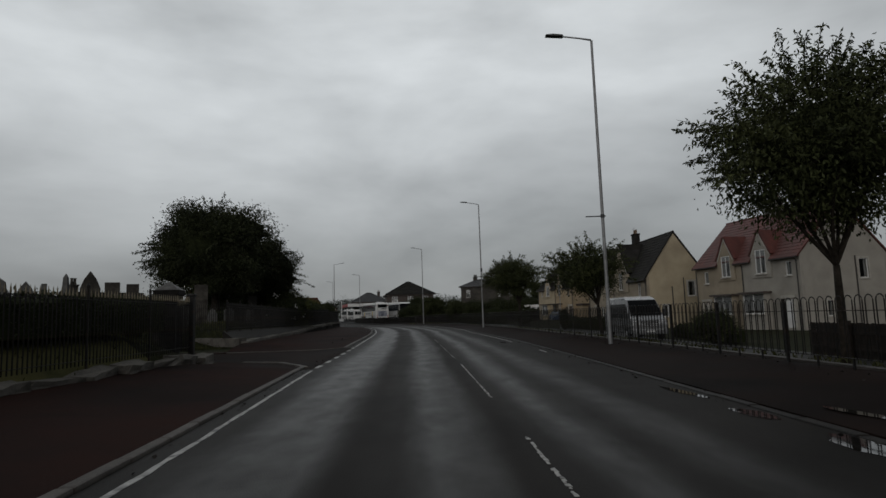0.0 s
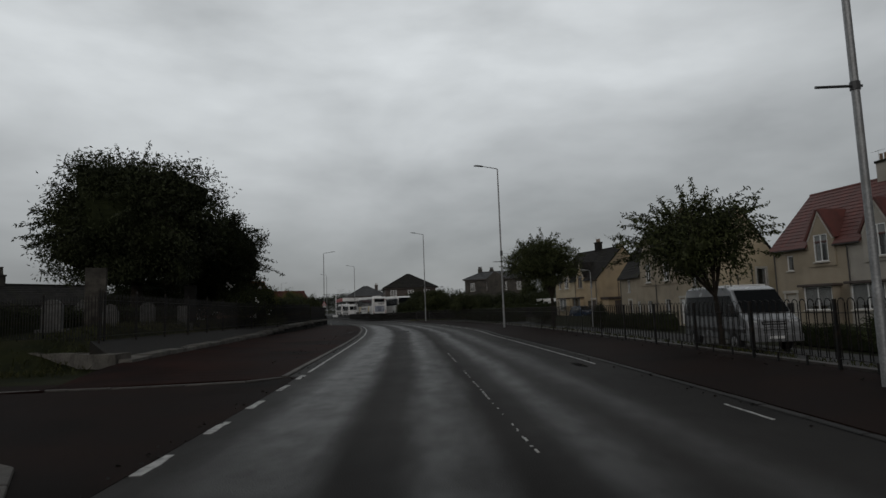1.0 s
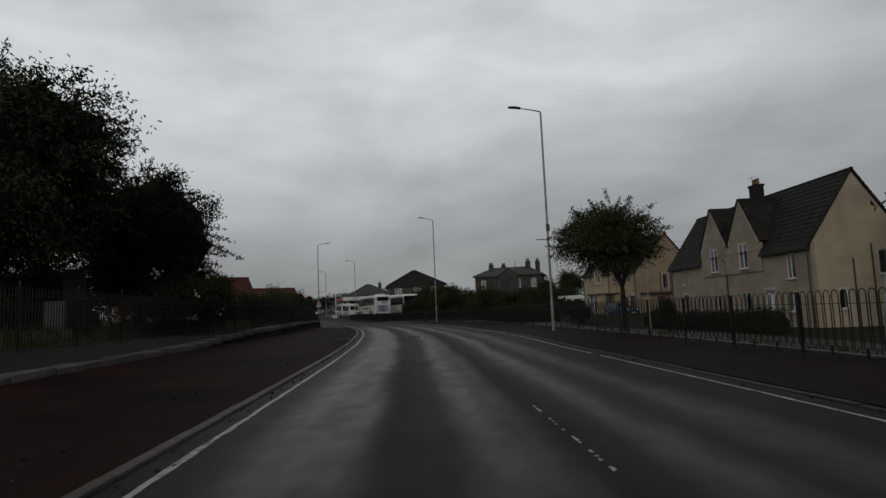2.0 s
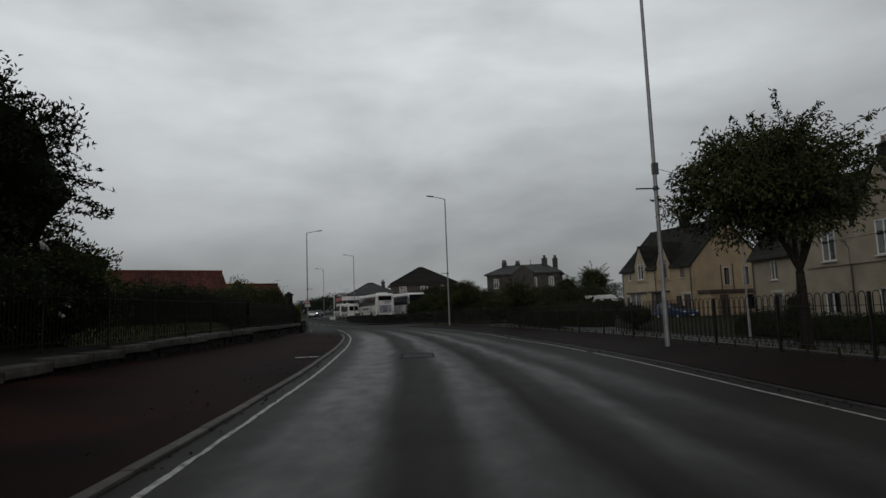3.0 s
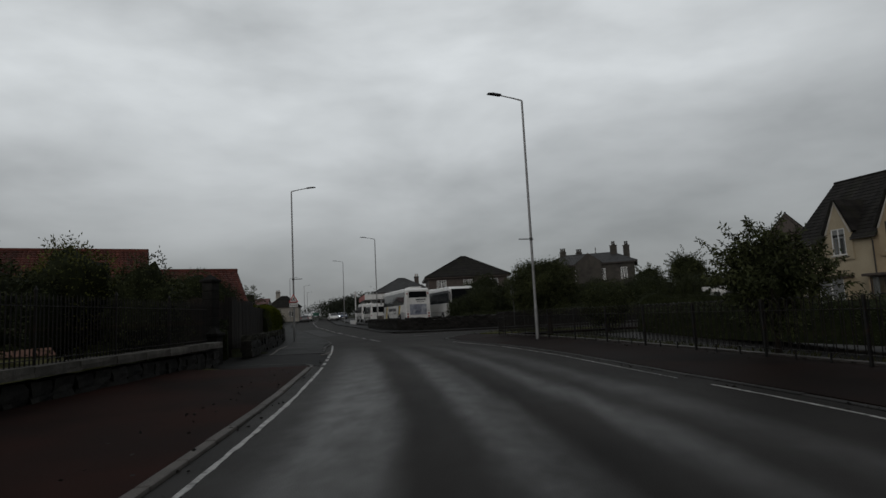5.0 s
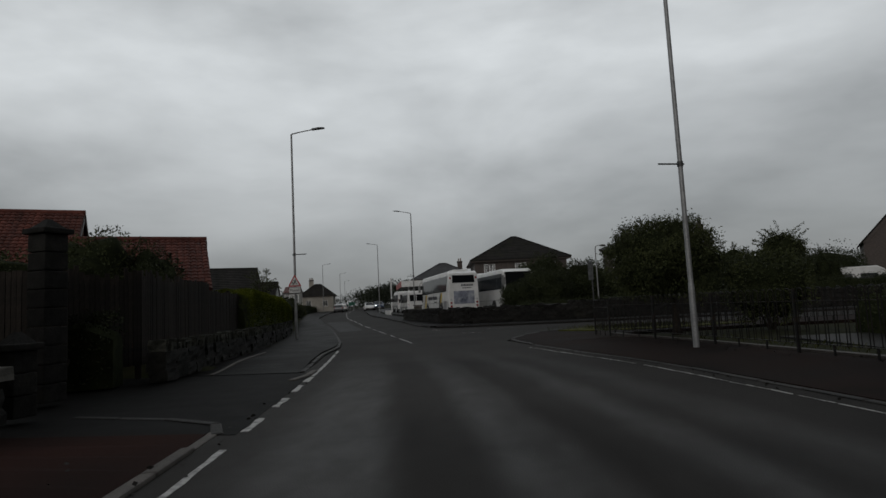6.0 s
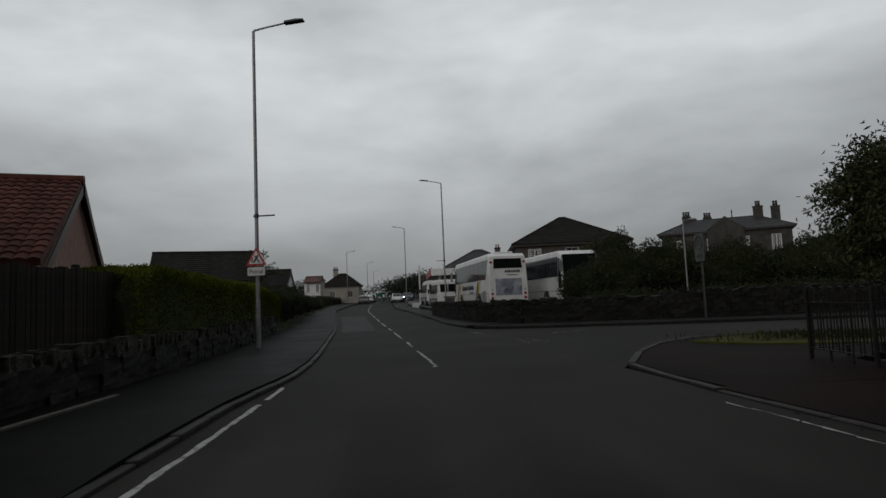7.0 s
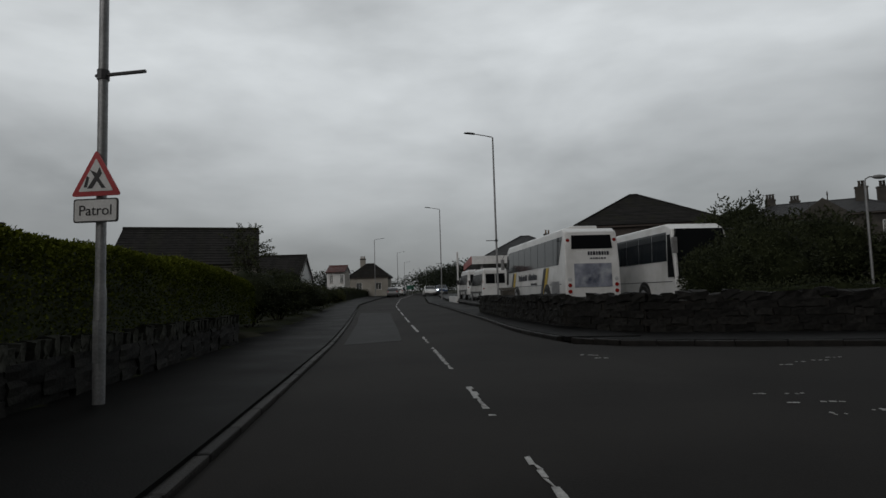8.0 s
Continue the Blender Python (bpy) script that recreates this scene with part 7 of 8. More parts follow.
part("wall", boxes((-5, -4.7, -2.75, 3, -0.4, 3.0), (4.7, 5, -2.75, 3, -0.4, 3.0), (-4.7, 4.7, 2.7, 3, -0.4, 3.0)), M_GREYR, t)
part("roof", boxes((-5.2, 5.2, -3.3, 3.2, 3.0, 3.3)), M_TRIMD, t)
part("shop_window", boxes((-4, -1, -2.93, -2.9, 0.4, 2.3)), M_GLASS, t)
part("shop_window", boxes((0.5, 4, -2.93, -2.9, 0.4, 2.3)), M_GLASS, t)

# ---------- street lamps and signs ----------


def street_lamp(x, y, z, h, arm_rz, label, bar=True, bar_rz=None, arm=1.05):
    t = thing("street_lamp", x, y, z, arm_rz, label, "street lamp", "street lamps")
    smooth(part("base_section", tube(bmesh.new(), [(0, 0, -0.2), (0, 0, 0.6), (0, 0, 1.3), (0, 0, 1.42)], [0.068, 0.068, 0.068, 0.056], 14, cap=False), M_STEEL, t))
    smooth(part("pole", tube(bmesh.new(), [(0, 0, 1.40), (0, 0, 4), (0, 0, 7), (0, 0, h)], [0.057, 0.054, 0.049, 0.043], 12, cap=False), M_STEEL, t))
    part("access_door", boxes((-0.035, 0.035, -0.076, -0.06, 0.5, 1.0), bevel=0.006), M_STEEL, t)
    smooth(part("arm", tubes(([(0, 0, h - 0.12), (0.02, 0, h + 0.02), (arm * 0.4, 0, h + 0.1), (arm, 0, h + 0.2)], [0.045, 0.034, 0.028, 0.026]), sides=8), M_STEEL, t))
    bm = bmesh.new()
    prism(bm, [(arm - 0.08, h + 0.17), (arm + 0.5, h + 0.225), (arm + 0.52, h + 0.25), (arm + 0.28, h + 0.265), (arm - 0.05, h + 0.225)], "y", -0.11, 0.11)
    part("lamp_head", bm, M_DKSTEEL, t, "flat dark lantern head")
    if bar:
        b = part("banner_bar", tubes(([(-0.1, 0, 0), (0.56, 0, 0)], [0.022, 0.022]), sides=6), M_DKSTEEL, t, "short dark banner bar")
        b.matrix_basis = pose(0, 0, h * 0.407, 0, 0, (bar_rz - arm_rz) if bar_rz is not None else 0)
        part("band", tubes(([(0, 0, h * 0.407 - 0.06), (0, 0, h * 0.407 + 0.06)], [0.068, 0.068]), sides=10), M_DKSTEEL, t)
    return t


L_R = "tall galvanised street lamp leaning over the road from the pavement"
street_lamp(5.55, 19.4, 0.1, 10.35, 178, L_R)
street_lamp(3.65, 49.6, 0.12, 10.35, 186, L_R)
street_lamp(-2.16, 81.35, 0.14, 10.2, 200, L_R)
street_lamp(-15.82, 118.9, 0.2, 9.5, 201, L_R)
street_lamp(-26.3, 147.4, 0.6, 9.6, 201, L_R)
L_L = "tall galvanised street lamp on the hedge side pavement"
street_lamp(-16.4, 93.25, 0.1, 9.6, 8, "tall galvanised street lamp carrying a crossing patrol sign", bar_rz=5)
street_lamp(-43.7, 173.6, 1.1, 8.9, 20, L_L)
street_lamp(-49.8, 202.5, 1.5, 8.5, 20, L_L)
street_lamp(-59.8, 237.6, 2.0, 8.0, 20, L_L)

# short lamps on the side streets
def short_lamp(x, y, z, h, rz, label):
    t = thing("short_street_lamp", x, y, z, rz, label, "street lamp")
    part("base_section", tubes(([(0, 0, -0.2), (0, 0, 1.1), (0, 0, 1.2)], [0.08, 0.08, 0.055]), sides=10), M_STEEL, t)
    part("pole", tubes(([(0, 0, 1.2), (0, 0, h)], [0.05, 0.04]), sides=10), M_STEEL, t)
    part("arm", tubes(([(0, 0, h), (0.04, 0, h + 0.12), (0.2, 0, h + 0.2), (0.42, 0, h + 0.2)], [0.034, 0.028, 0.026, 0.026]), sides=8), M_STEEL, t)
    bm = bmesh.new()
    bmesh.ops.create_uvsphere(bm, u_segments=12, v_segments=8, radius=1, matrix=Matrix.Translation((0.62, 0, h + 0.2)) @ Matrix.Diagonal((0.3, 0.12, 0.085, 1)))
    smooth(part("lamp_head", bm, M_SIGNB, t, "oval grey lantern head"))


short_lamp(13.2, 64.4, -0.75, 5.0, 180, "short grey street lamp on the service road")
short_lamp(-0.55, 113.4, 0.0, 5.1, 20, "short grey street lamp across the side road")
# the overhead wire from the lamp to the houses
t = thing("overhead_wire", 3.65, 49.6, 4.9, 0, "thin black overhead wire from lamp to house", "cable")
pts = [(13.5 * u, 9.5 * u, -0.3 * math.sin(math.pi * u) - 0.1 * u) for u in np.linspace(0, 1, 12)]
part("wire", tubes((pts, [0.008] * 12), sides=4), M_BLACK, t)
part("clamp", boxes((-0.06, 0.1, -0.06, 0.06, -0.18, 0.14), bevel=0.01), M_DKSTEEL, t)


def lettering(words, size, material, parent, m, depth=0.004, label=""):
    cu = bpy.data.curves.new("lettering", "FONT")
    cu.body, cu.size, cu.align_x, cu.align_y, cu.extrude = words, size, "CENTER", "CENTER", depth / 2
    tmp = bpy.data.objects.new("lettering", cu)
    scene.collection.objects.link(tmp)
    me = bpy.data.meshes.new_from_object(tmp.evaluated_get(bpy.context.evaluated_depsgraph_get()))
    bpy.data.objects.remove(tmp)
    bpy.data.curves.remove(cu)
    me.materials.clear()
    me.materials.append(material)
    ob = new("lettering", me)
    ob.parent = parent
    ob.matrix_basis = m
    return tagged(ob, label)


FACE = pose(0, 0, 0, 90, 0, 0)


def round_outline(pts, r, n=4):
    """The outline with its corners rounded."""
    out = []
    k = len(pts)
    for i in range(k):
        p, a, b = Vector(pts[i]), Vector(pts[i - 1]), Vector(pts[(i + 1) % k])
        u, v = p + (a - p).normalized() * r, p + (b - p).normalized() * r
        for j in range(n + 1):
            s = j / n
            out.append(tuple((1 - s) ** 2 * u + 2 * s * (1 - s) * p + s * s * v))
    return out


# crossing patrol sign, fixed to the lamp: a warning triangle and a plate
t = thing("warning_sign", -16.4, 93.25, 0.1, 9, "red-bordered triangular crossing patrol sign with white plate", "road sign")
zt = 2.43
w = 0.31
tri = round_outline([(-w, zt), (w, zt), (0, zt + 0.55)], 0.05)
inner = round_outline([(-w + 0.095, zt + 0.055), (w - 0.095, zt + 0.055), (0, zt + 0.445)], 0.02)
bm = bmesh.new()
prism(bm, tri, "y", -0.10, -0.085)
sg = part("triangle_border", bm, M_SIGNR, t, "red triangular border")
bm = bmesh.new()
prism(bm, inner, "y", -0.104, -0.1)
part("triangle_face", bm, M_SIGNW, sg, "white sign face")
bm = bmesh.new()
prism(bm, [(-0.104, zt + 0.089), (-0.015, zt + 0.222), (-0.074, zt + 0.311), (0.015, zt + 0.266), (0.044, zt + 0.340), (0.074, zt + 0.266), (0.037, zt + 0.207), (0.126, zt + 0.089), (0.074, zt + 0.089), (0.015, zt + 0.178), (-0.044, zt + 0.089)], "y", -0.108, -0.104)
part("symbol", bm, M_SIGNK, sg, "plain black symbol")
bm = bmesh.new()
prism(bm, [(-0.148, zt + 0.104), (-0.111, zt + 0.237), (-0.081, zt + 0.222), (-0.111, zt + 0.104)], "y", -0.108, -0.104)
part("symbol", bm, M_SIGNK, sg, "plain black symbol")
bm = bmesh.new()
prism(bm, round_outline([(-0.275, zt - 0.31), (0.275, zt - 0.31), (0.275, zt - 0.03), (-0.275, zt - 0.03)], 0.035), "y", -0.10, -0.085)
pl = part("plate_border", bm, M_SIGNK, t, "black plate border")
bm = bmesh.new()
prism(bm, round_outline([(-0.258, zt - 0.293), (0.258, zt - 0.293), (0.258, zt - 0.047), (-0.258, zt - 0.047)], 0.028), "y", -0.104, -0.1)
part("plate_face", bm, M_SIGNW, pl, "white plate face")
lettering("Patrol", 0.172, M_SIGNK, pl, Matrix.Translation((0, -0.107, zt - 0.175)) @ FACE, label="black word Patrol")
for z in (zt - 0.15, zt + 0.15):
    part("clip", tubes(([(0, 0, z - 0.03), (0, 0, z + 0.03)], [0.08, 0.08]), sides=10), M_SIGNB, t)

# speed limit zone sign on its own post at the side road; its shading is in the colours
t = thing("speed_limit_sign", -2.1, 102.4, 0.22, -72, "twenty zone sign with face and ring coloured as in shade", "road sign")
part("post", tubes(([(0, 0, -0.1), (0, 0, 3.2)], [0.045, 0.045]), sides=8), M_DKSTEEL, t)
bm = bmesh.new()
prism(bm, round_outline([(-0.33, 2.15), (0.33, 2.15), (0.33, 3.25), (-0.33, 3.25)], 0.05), "y", -0.075, -0.055)
bd = part("board", bm, M_SIGNG, t, "rectangular sign board, its white greyed for shade")
pts = [(0.26 * math.cos(a), -0.078, 2.88 + 0.26 * math.sin(a)) for a in np.linspace(0, 2 * math.pi, 33)]
bm = bmesh.new()
tube(bm, pts, [0.028] * 33, 5, cap=False)
part("ring", bm, M_SIGNK, bd)
lettering("20", 0.33, M_SIGNK, bd, Matrix.Translation((0, -0.08, 2.88)) @ FACE, label="black number 20")
part("text_bar", boxes((-0.2, 0.2, -0.08, -0.074, 2.3, 2.42)), M_SIGNK, bd, "dark bar of small writing")

# ---------- vehicles ----------


def wheel(parent, x, y, r, side, w=0.22):
    wh = part("wheel", bmesh_wheel(r, w), M_TYRE, parent)
    wh.matrix_basis = pose(x, y, r, 0, 90, 0)
    bm = bmesh.new()
    bmesh.ops.create_cone(bm, cap_ends=True, segments=14, radius1=r * 0.62, radius2=r * 0.5, depth=0.05, matrix=Matrix.Translation((0, 0, side * (w / 2))))
    part("rim", bm, M_RIM, wh)
    return wh


def bmesh_wheel(r, w):
    bm = bmesh.new()
    prof = [(r * 0.6, -w / 2), (r * 0.92, -w / 2), (r, -w / 2 + 0.04), (r, w / 2 - 0.04), (r * 0.92, w / 2), (r * 0.6, w / 2)]
    n = 20
    rings = [[bm.verts.new((a * math.cos(q), a * math.sin(q), z)) for a, z in prof] for q in (2 * math.pi * i / n for i in range(n))]
    for i in range(n):
        for j in range(len(prof) - 1):
            bm.faces.new((rings[i][j], rings[(i + 1) % n][j], rings[(i + 1) % n][j + 1], rings[i][j + 1]))
    for j in (0, -1):
        bm.faces.new([rings[i][j] for i in range(n)])
    bmesh.ops.recalc_face_normals(bm, faces=bm.faces)
    return bm


def shell(profile, halfs, bevel=0.05):
    """A vehicle body: a side outline (y, z) pushed across, narrower towards the top as halfs(z) tells."""
    bm = bmesh.new()
    lo, hi = [bm.verts.new((-halfs(z), y, z)) for y, z in profile], [bm.verts.new((halfs(z), y, z)) for y, z in profile]
    bm.faces.new(lo)
    bm.faces.new(hi[::-1])
    k = len(profile)
    for i in range(k):
        bm.faces.new((lo[i], hi[i], hi[(i + 1) % k], lo[(i + 1) % k]))
    bmesh.ops.recalc_face_normals(bm, faces=bm.faces)
    if bevel:
        es = [e for e in bm.edges if len(e.link_faces) == 2 and e.calc_face_angle(0) > 0.5]
        bmesh.ops.bevel(bm, geom=es, offset=bevel, segments=3, affect="EDGES", profile=0.6)
    return bm


def panel(parent, name, quad, material, thick=0.012, label=""):
    bm = bmesh.new()
    slab(bm, quad, thick)
    bmesh.ops.recalc_face_normals(bm, faces=bm.faces)
    return part(name, bm, material, parent, label)


def coach(x, y, z, rz, label, picture=True, stripes=True):
    """A coach: rear at the origin, front along +y."""
    Ln, H, W = 11.8, 3.55, 1.24
    t = thing("coach", x, y, z, rz, label, "coach", "parked coaches")
    prof = [(0.06, 0.34), (0.0, 1.0), (0.0, 2.0), (0.07, 2.9), (0.16, 3.38), (0.5, 3.55), (11.0, 3.55), (11.5, 3.3), (11.75, 2.2), (11.8, 1.0), (11.72, 0.34)]
    smooth_b = part("body", shell(prof, lambda v: W - 0.06 * max(v - 1.4, 0) / 2.1, 0.09), M_CARW, t)
    for s in (-1, 1):
        xw = lambda v, s=s: s * (W - 0.06 * max(v - 1.4, 0) / 2.1)  # noqa: E731
        for i in range(8):
            a, b = 0.4 + i * 1.34, 0.4 + i * 1.34 + 1.29
            q = [(xw(1.95), a if i else a + 0.6, 1.98), (xw(1.95), b, 1.98), (xw(3.2), b, 3.2), (xw(3.2), a, 3.2)]
            panel(t, "side_window", q if s > 0 else q[::-1], M_GLASS, 0.014)
        panel(t, "lower_skirt", [(s * W, 0.9, 0.36), (s * W, 2.1, 0.36), (s * W, 2.1, 1.25), (s * W, 0.9, 1.25)][:: s], M_RIM, 0.008, "grey louvred engine panel")
        panel(t, "body_seam", [(s * W, 0.6, 1.10), (s * W, 11.5, 1.10), (s * W, 11.5, 1.13), (s * W, 0.6, 1.13)][:: s], M_NAVY, 0.006)
        for yy in (2.85, 8.9):
            bm = bmesh.new()
            bmesh.ops.create_cone(bm, cap_ends=True, segments=20, radius1=0.60, radius2=0.60, depth=0.03, matrix=Matrix.Translation((s * (W + 0.002), yy, 0.56)) @ Matrix.Rotation(math.pi / 2, 4, "Y"))
            part("wheel_arch", bm, M_BLACK, t)
            wheel(t, s * (W - 0.08), yy, 0.5, s, 0.3)
        if stripes:
            for yy, mt in ((3.75, M_NAVY), (3.3, M_YEL), (10.3, M_NAVY), (9.9, M_YEL)):
                q = [(s * W, yy, 0.42), (s * W, yy + 0.4, 0.42), (s * W, yy - 0.45, 1.92), (s * W, yy - 0.85, 1.92)]
                panel(t, "diagonal_stripe", q if s > 0 else q[::-1], mt, 0.01, "diagonal stripe")
            rr = random.Random(4)
            for yy, ln, zz, hh in ((4.6, 1.7, 1.42, 0.32), (6.6, 1.9, 1.42, 0.32), (4.7, 1.1, 1.16, 0.11)):
                a = yy
                while a < yy + ln:
                    wd = rr.uniform(0.09, 0.17)
                    hz = hh * rr.uniform(0.7, 1.1)
                    q = [(s * W, a, zz), (s * W, a + wd, zz), (s * W, a + wd, zz + hz), (s * W, a, zz + hz)]
                    panel(t, "writing_bar", q if s > 0 else q[::-1], M_NAVY, 0.009)
                    a += wd + 0.05
    panel(t, "rear_window", [(-0.92, 0.035, 2.62), (0.92, 0.035, 2.62), (0.88, 0.10, 3.22), (-0.88, 0.10, 3.22)], M_VGLASS, 0.015)
    if picture:
        panel(t, "rear_picture", [(-0.84, -0.004, 0.95), (0.84, -0.004, 0.95), (0.84, -0.004, 1.98), (-0.84, -0.004, 1.98)], M_PHOTO, 0.012, "printed mountain picture")
        for zz, a, b, hh in ((2.34, -0.2, 0.66, 0.16), (2.16, -0.1, 0.62, 0.07)):
            rr = random.Random(7)
            u = a
            while u < b:
                wd = rr.uniform(0.06, 0.13)
                panel(t, "writing_bar", [(u + wd, -0.002, zz), (u, -0.002, zz), (u, 0.002, zz + hh), (u + wd, 0.002, zz + hh)], M_NAVY, 0.01)
                u += wd + 0.04
    else:
        panel(t, "rear_grille", [(0.84, -0.004, 0.62), (-0.84, -0.004, 0.62), (-0.84, 0.0, 1.6), (0.84, 0.0, 1.6)], M_BLACK, 0.012)
    for s in (-1, 1):
        for zz, mt in ((0.78, M_LAMPR), (1.05, M_LAMPR), (1.3, M_LAMPW), (3.0, M_LAMPR)):
            bm = bmesh.new()
            bmesh.ops.create_cone(bm, cap_ends=True, segments=14, radius1=0.09, radius2=0.08, depth=0.04, matrix=Matrix.Translation((s * 1.05, -0.01 if zz < 2 else 0.09, zz)) @ Matrix.Rotation(math.pi / 2, 4, "X"))
            part("rear_lamp", bm, mt, t)
        # mirrors at the front
        part("mirror_arm", tubes(([(s * 1.0, 11.5, 3.25), (s * 1.25, 12.0, 3.2), (s * 1.38, 12.1, 2.9)], [0.03, 0.03, 0.03]), sides=6), M_BLACK, t)
        part("mirror", boxes((s * 1.38 - 0.11, s * 1.38 + 0.11, 12.02, 12.14, 2.25, 2.9), bevel=0.03), M_SIGNB, t)
        panel(t, "headlamp", [(s * 0.65 - 0.25, 11.79, 0.75), (s * 0.65 + 0.25, 11.79, 0.75), (s * 0.65 + 0.25, 11.77, 1.0), (s * 0.65 - 0.25, 11.77, 1.0)], M_LAMPW, 0.02)
    panel(t, "windscreen", [(-1.12, 11.81, 1.25), (1.12, 11.81, 1.25), (1.12, 11.765, 2.2), (-1.12, 11.765, 2.2)][::-1], M_VGLASS, 0.014)
    panel(t, "windscreen", [(-1.12, 11.765, 2.2), (1.12, 11.765, 2.2), (1.06, 11.515, 3.3), (-1.06, 11.515, 3.3)][::-1], M_VGLASS, 0.014)
    for s in (-1, 1):
        q = [(s * W, 11.15, 1.3), (s * W, 11.7, 1.3), (s * (W - 0.05), 11.4, 3.08), (s * (W - 0.05), 11.15, 3.08)]
        panel(t, "side_window", q if s > 0 else q[::-1], M_VGLASS, 0.014)
    part("roof_pod", boxes((-0.62, 0.62, 0.9, 2.6, 3.54, 3.72), bevel=0.05), M_CARW, t, "low white air conditioning pod")
    part("bumper", boxes((-1.18, 1.18, -0.06, 0.05, 0.32, 0.55), bevel=0.04), M_SIGNB, t)
    return t


coach(-10.85, 113.95, 0.44, 20.7, "white coach with yellow and dark stripes and rear picture")
coach(-10.6, 124.7, 0.40, 200.7, "white coach parked nose towards the stone wall", stripes=False, picture=False)
van_later = (-20.2, 136.2, 0.75, 20)


def van(x, y, z, rz, label, paint, scale=1.0, group=""):
    """A high-roofed panel van or minibus: rear at the origin, front along +y."""
    t = thing("van", x, y, z, rz, label, "van", group)
    prof = [(0.0, 0.42), (0.0, 1.2), (0.08, 2.3), (0.2, 2.46), (4.1, 2.46), (4.55, 2.32), (5.35, 1.42), (5.82, 1.18), (5.92, 0.9), (5.92, 0.42)]
    part("body", shell(prof, lambda v: 0.98 - 0.14 * max(v - 1.15, 0) / 1.3, 0.07), paint, t)
    for s in (-1, 1):
        xw = lambda v, s=s: s * (1.004 - 0.14 * max(v - 1.15, 0) / 1.3)  # noqa: E731
        for a, b in ((0.35, 1.53), (1.55, 2.78), (2.80, 3.92)):
            q = [(xw(1.3), a, 1.3), (xw(1.3), b, 1.3), (xw(2.1), b, 2.1), (xw(2.1), a, 2.1)]
            panel(t, "side_window", q if s > 0 else q[::-1], M_VGLASS, 0.012)
        q = [(xw(1.3), 3.98, 1.3), (xw(1.3), 5.15, 1.3), (xw(2.1), 4.5, 2.1), (xw(2.1), 3.98, 2.1)]
        panel(t, "door_window", q if s > 0 else q[::-1], M_VGLASS, 0.012)
        q = [(s * 0.982, 0.3, 0.72), (s * 0.982, 5.7, 0.72), (s * 0.982, 5.7, 0.84), (s * 0.982, 0.3, 0.84)]
        panel(t, "side_trim", q if s > 0 else q[::-1], M_BLACK, 0.014)
        for yy in (1.2, 4.85):
            bm = bmesh.new()
            bmesh.ops.create_cone(bm, cap_ends=True, segments=18, radius1=0.42, radius2=0.42, depth=0.02, matrix=Matrix.Translation((s * 0.985, yy, 0.46)) @ Matrix.Rotation(math.pi / 2, 4, "Y"))
            part("wheel_arch", bm, M_BLACK, t)
            wheel(t, s * 0.90, yy, 0.36, s, 0.22)
        panel(t, "headlamp", [(s * 0.72 - 0.18, 5.90, 0.85), (s * 0.72 + 0.18, 5.90, 0.85), (s * 0.72 + 0.16, 5.84, 1.15), (s * 0.72 - 0.12, 5.84, 1.15)], M_LAMPW, 0.03)
        part("mirror", boxes((s * 1.12 - 0.1, s * 1.12 + 0.1, 4.95, 5.1, 1.35, 1.75), bevel=0.03), M_BLACK, t)
        panel(t, "rear_lamp", [(s * 0.86 - 0.06, -0.004, 1.0), (s * 0.86 + 0.06, -0.004, 1.0), (s * 0.86 + 0.06, 0.03, 1.6), (s * 0.86 - 0.06, 0.03, 1.6)][::-1], M_LAMPR, 0.02)
    q = [(-0.86, 5.36, 1.44), (0.86, 5.36, 1.44), (0.78, 4.63, 2.27), (-0.78, 4.63, 2.27)][::-1]
    panel(t, "windscreen", q, M_VGLASS, 0.03)
    for a, b in ((-0.7, -0.03), (0.03, 0.7)):
        panel(t, "rear_window", [(a, 0.0, 1.4), (b, 0.0, 1.4), (b, 0.065, 2.1), (a, 0.065, 2.1)], M_VGLASS, 0.012)
    g = panel(t, "grille", [(0.45, 5.925, 0.8), (-0.45, 5.925, 0.8), (-0.45, 5.86, 1.12), (0.45, 5.86, 1.12)][::-1], M_BLACK, 0.02)
    for k in range(3):
        part("grille_bar", boxes((-0.42, 0.42, 5.93, 5.955, 0.84 + 0.1 * k, 0.875 + 0.1 * k)), M_RIM, g)
    part("roof_cap", boxes((-0.78, 0.78, 0.5, 4.0, 2.455, 2.52), bevel=0.03), M_CARW, t, "white roof")
    part("bumper", boxes((-0.96, 0.96, 5.84, 6.0, 0.38, 0.68), bevel=0.05), M_BLACK if paint is not M_CARS else M_CARS, t)
    part("plate_bar", boxes((-0.26, 0.26, 6.002, 6.012, 0.5, 0.6)), M_SIGNW, t)
    return t


van(11.75, 38.6, -0.6, 178.5, "silver minibus with dark windows parked on the service road", M_CARS)
van(*van_later, "white van parked under the filling station canopy", M_CARW)
van(-17.7, 129.6, 0.55, 20, "white van with dark windows beside the coach", M_CARW)


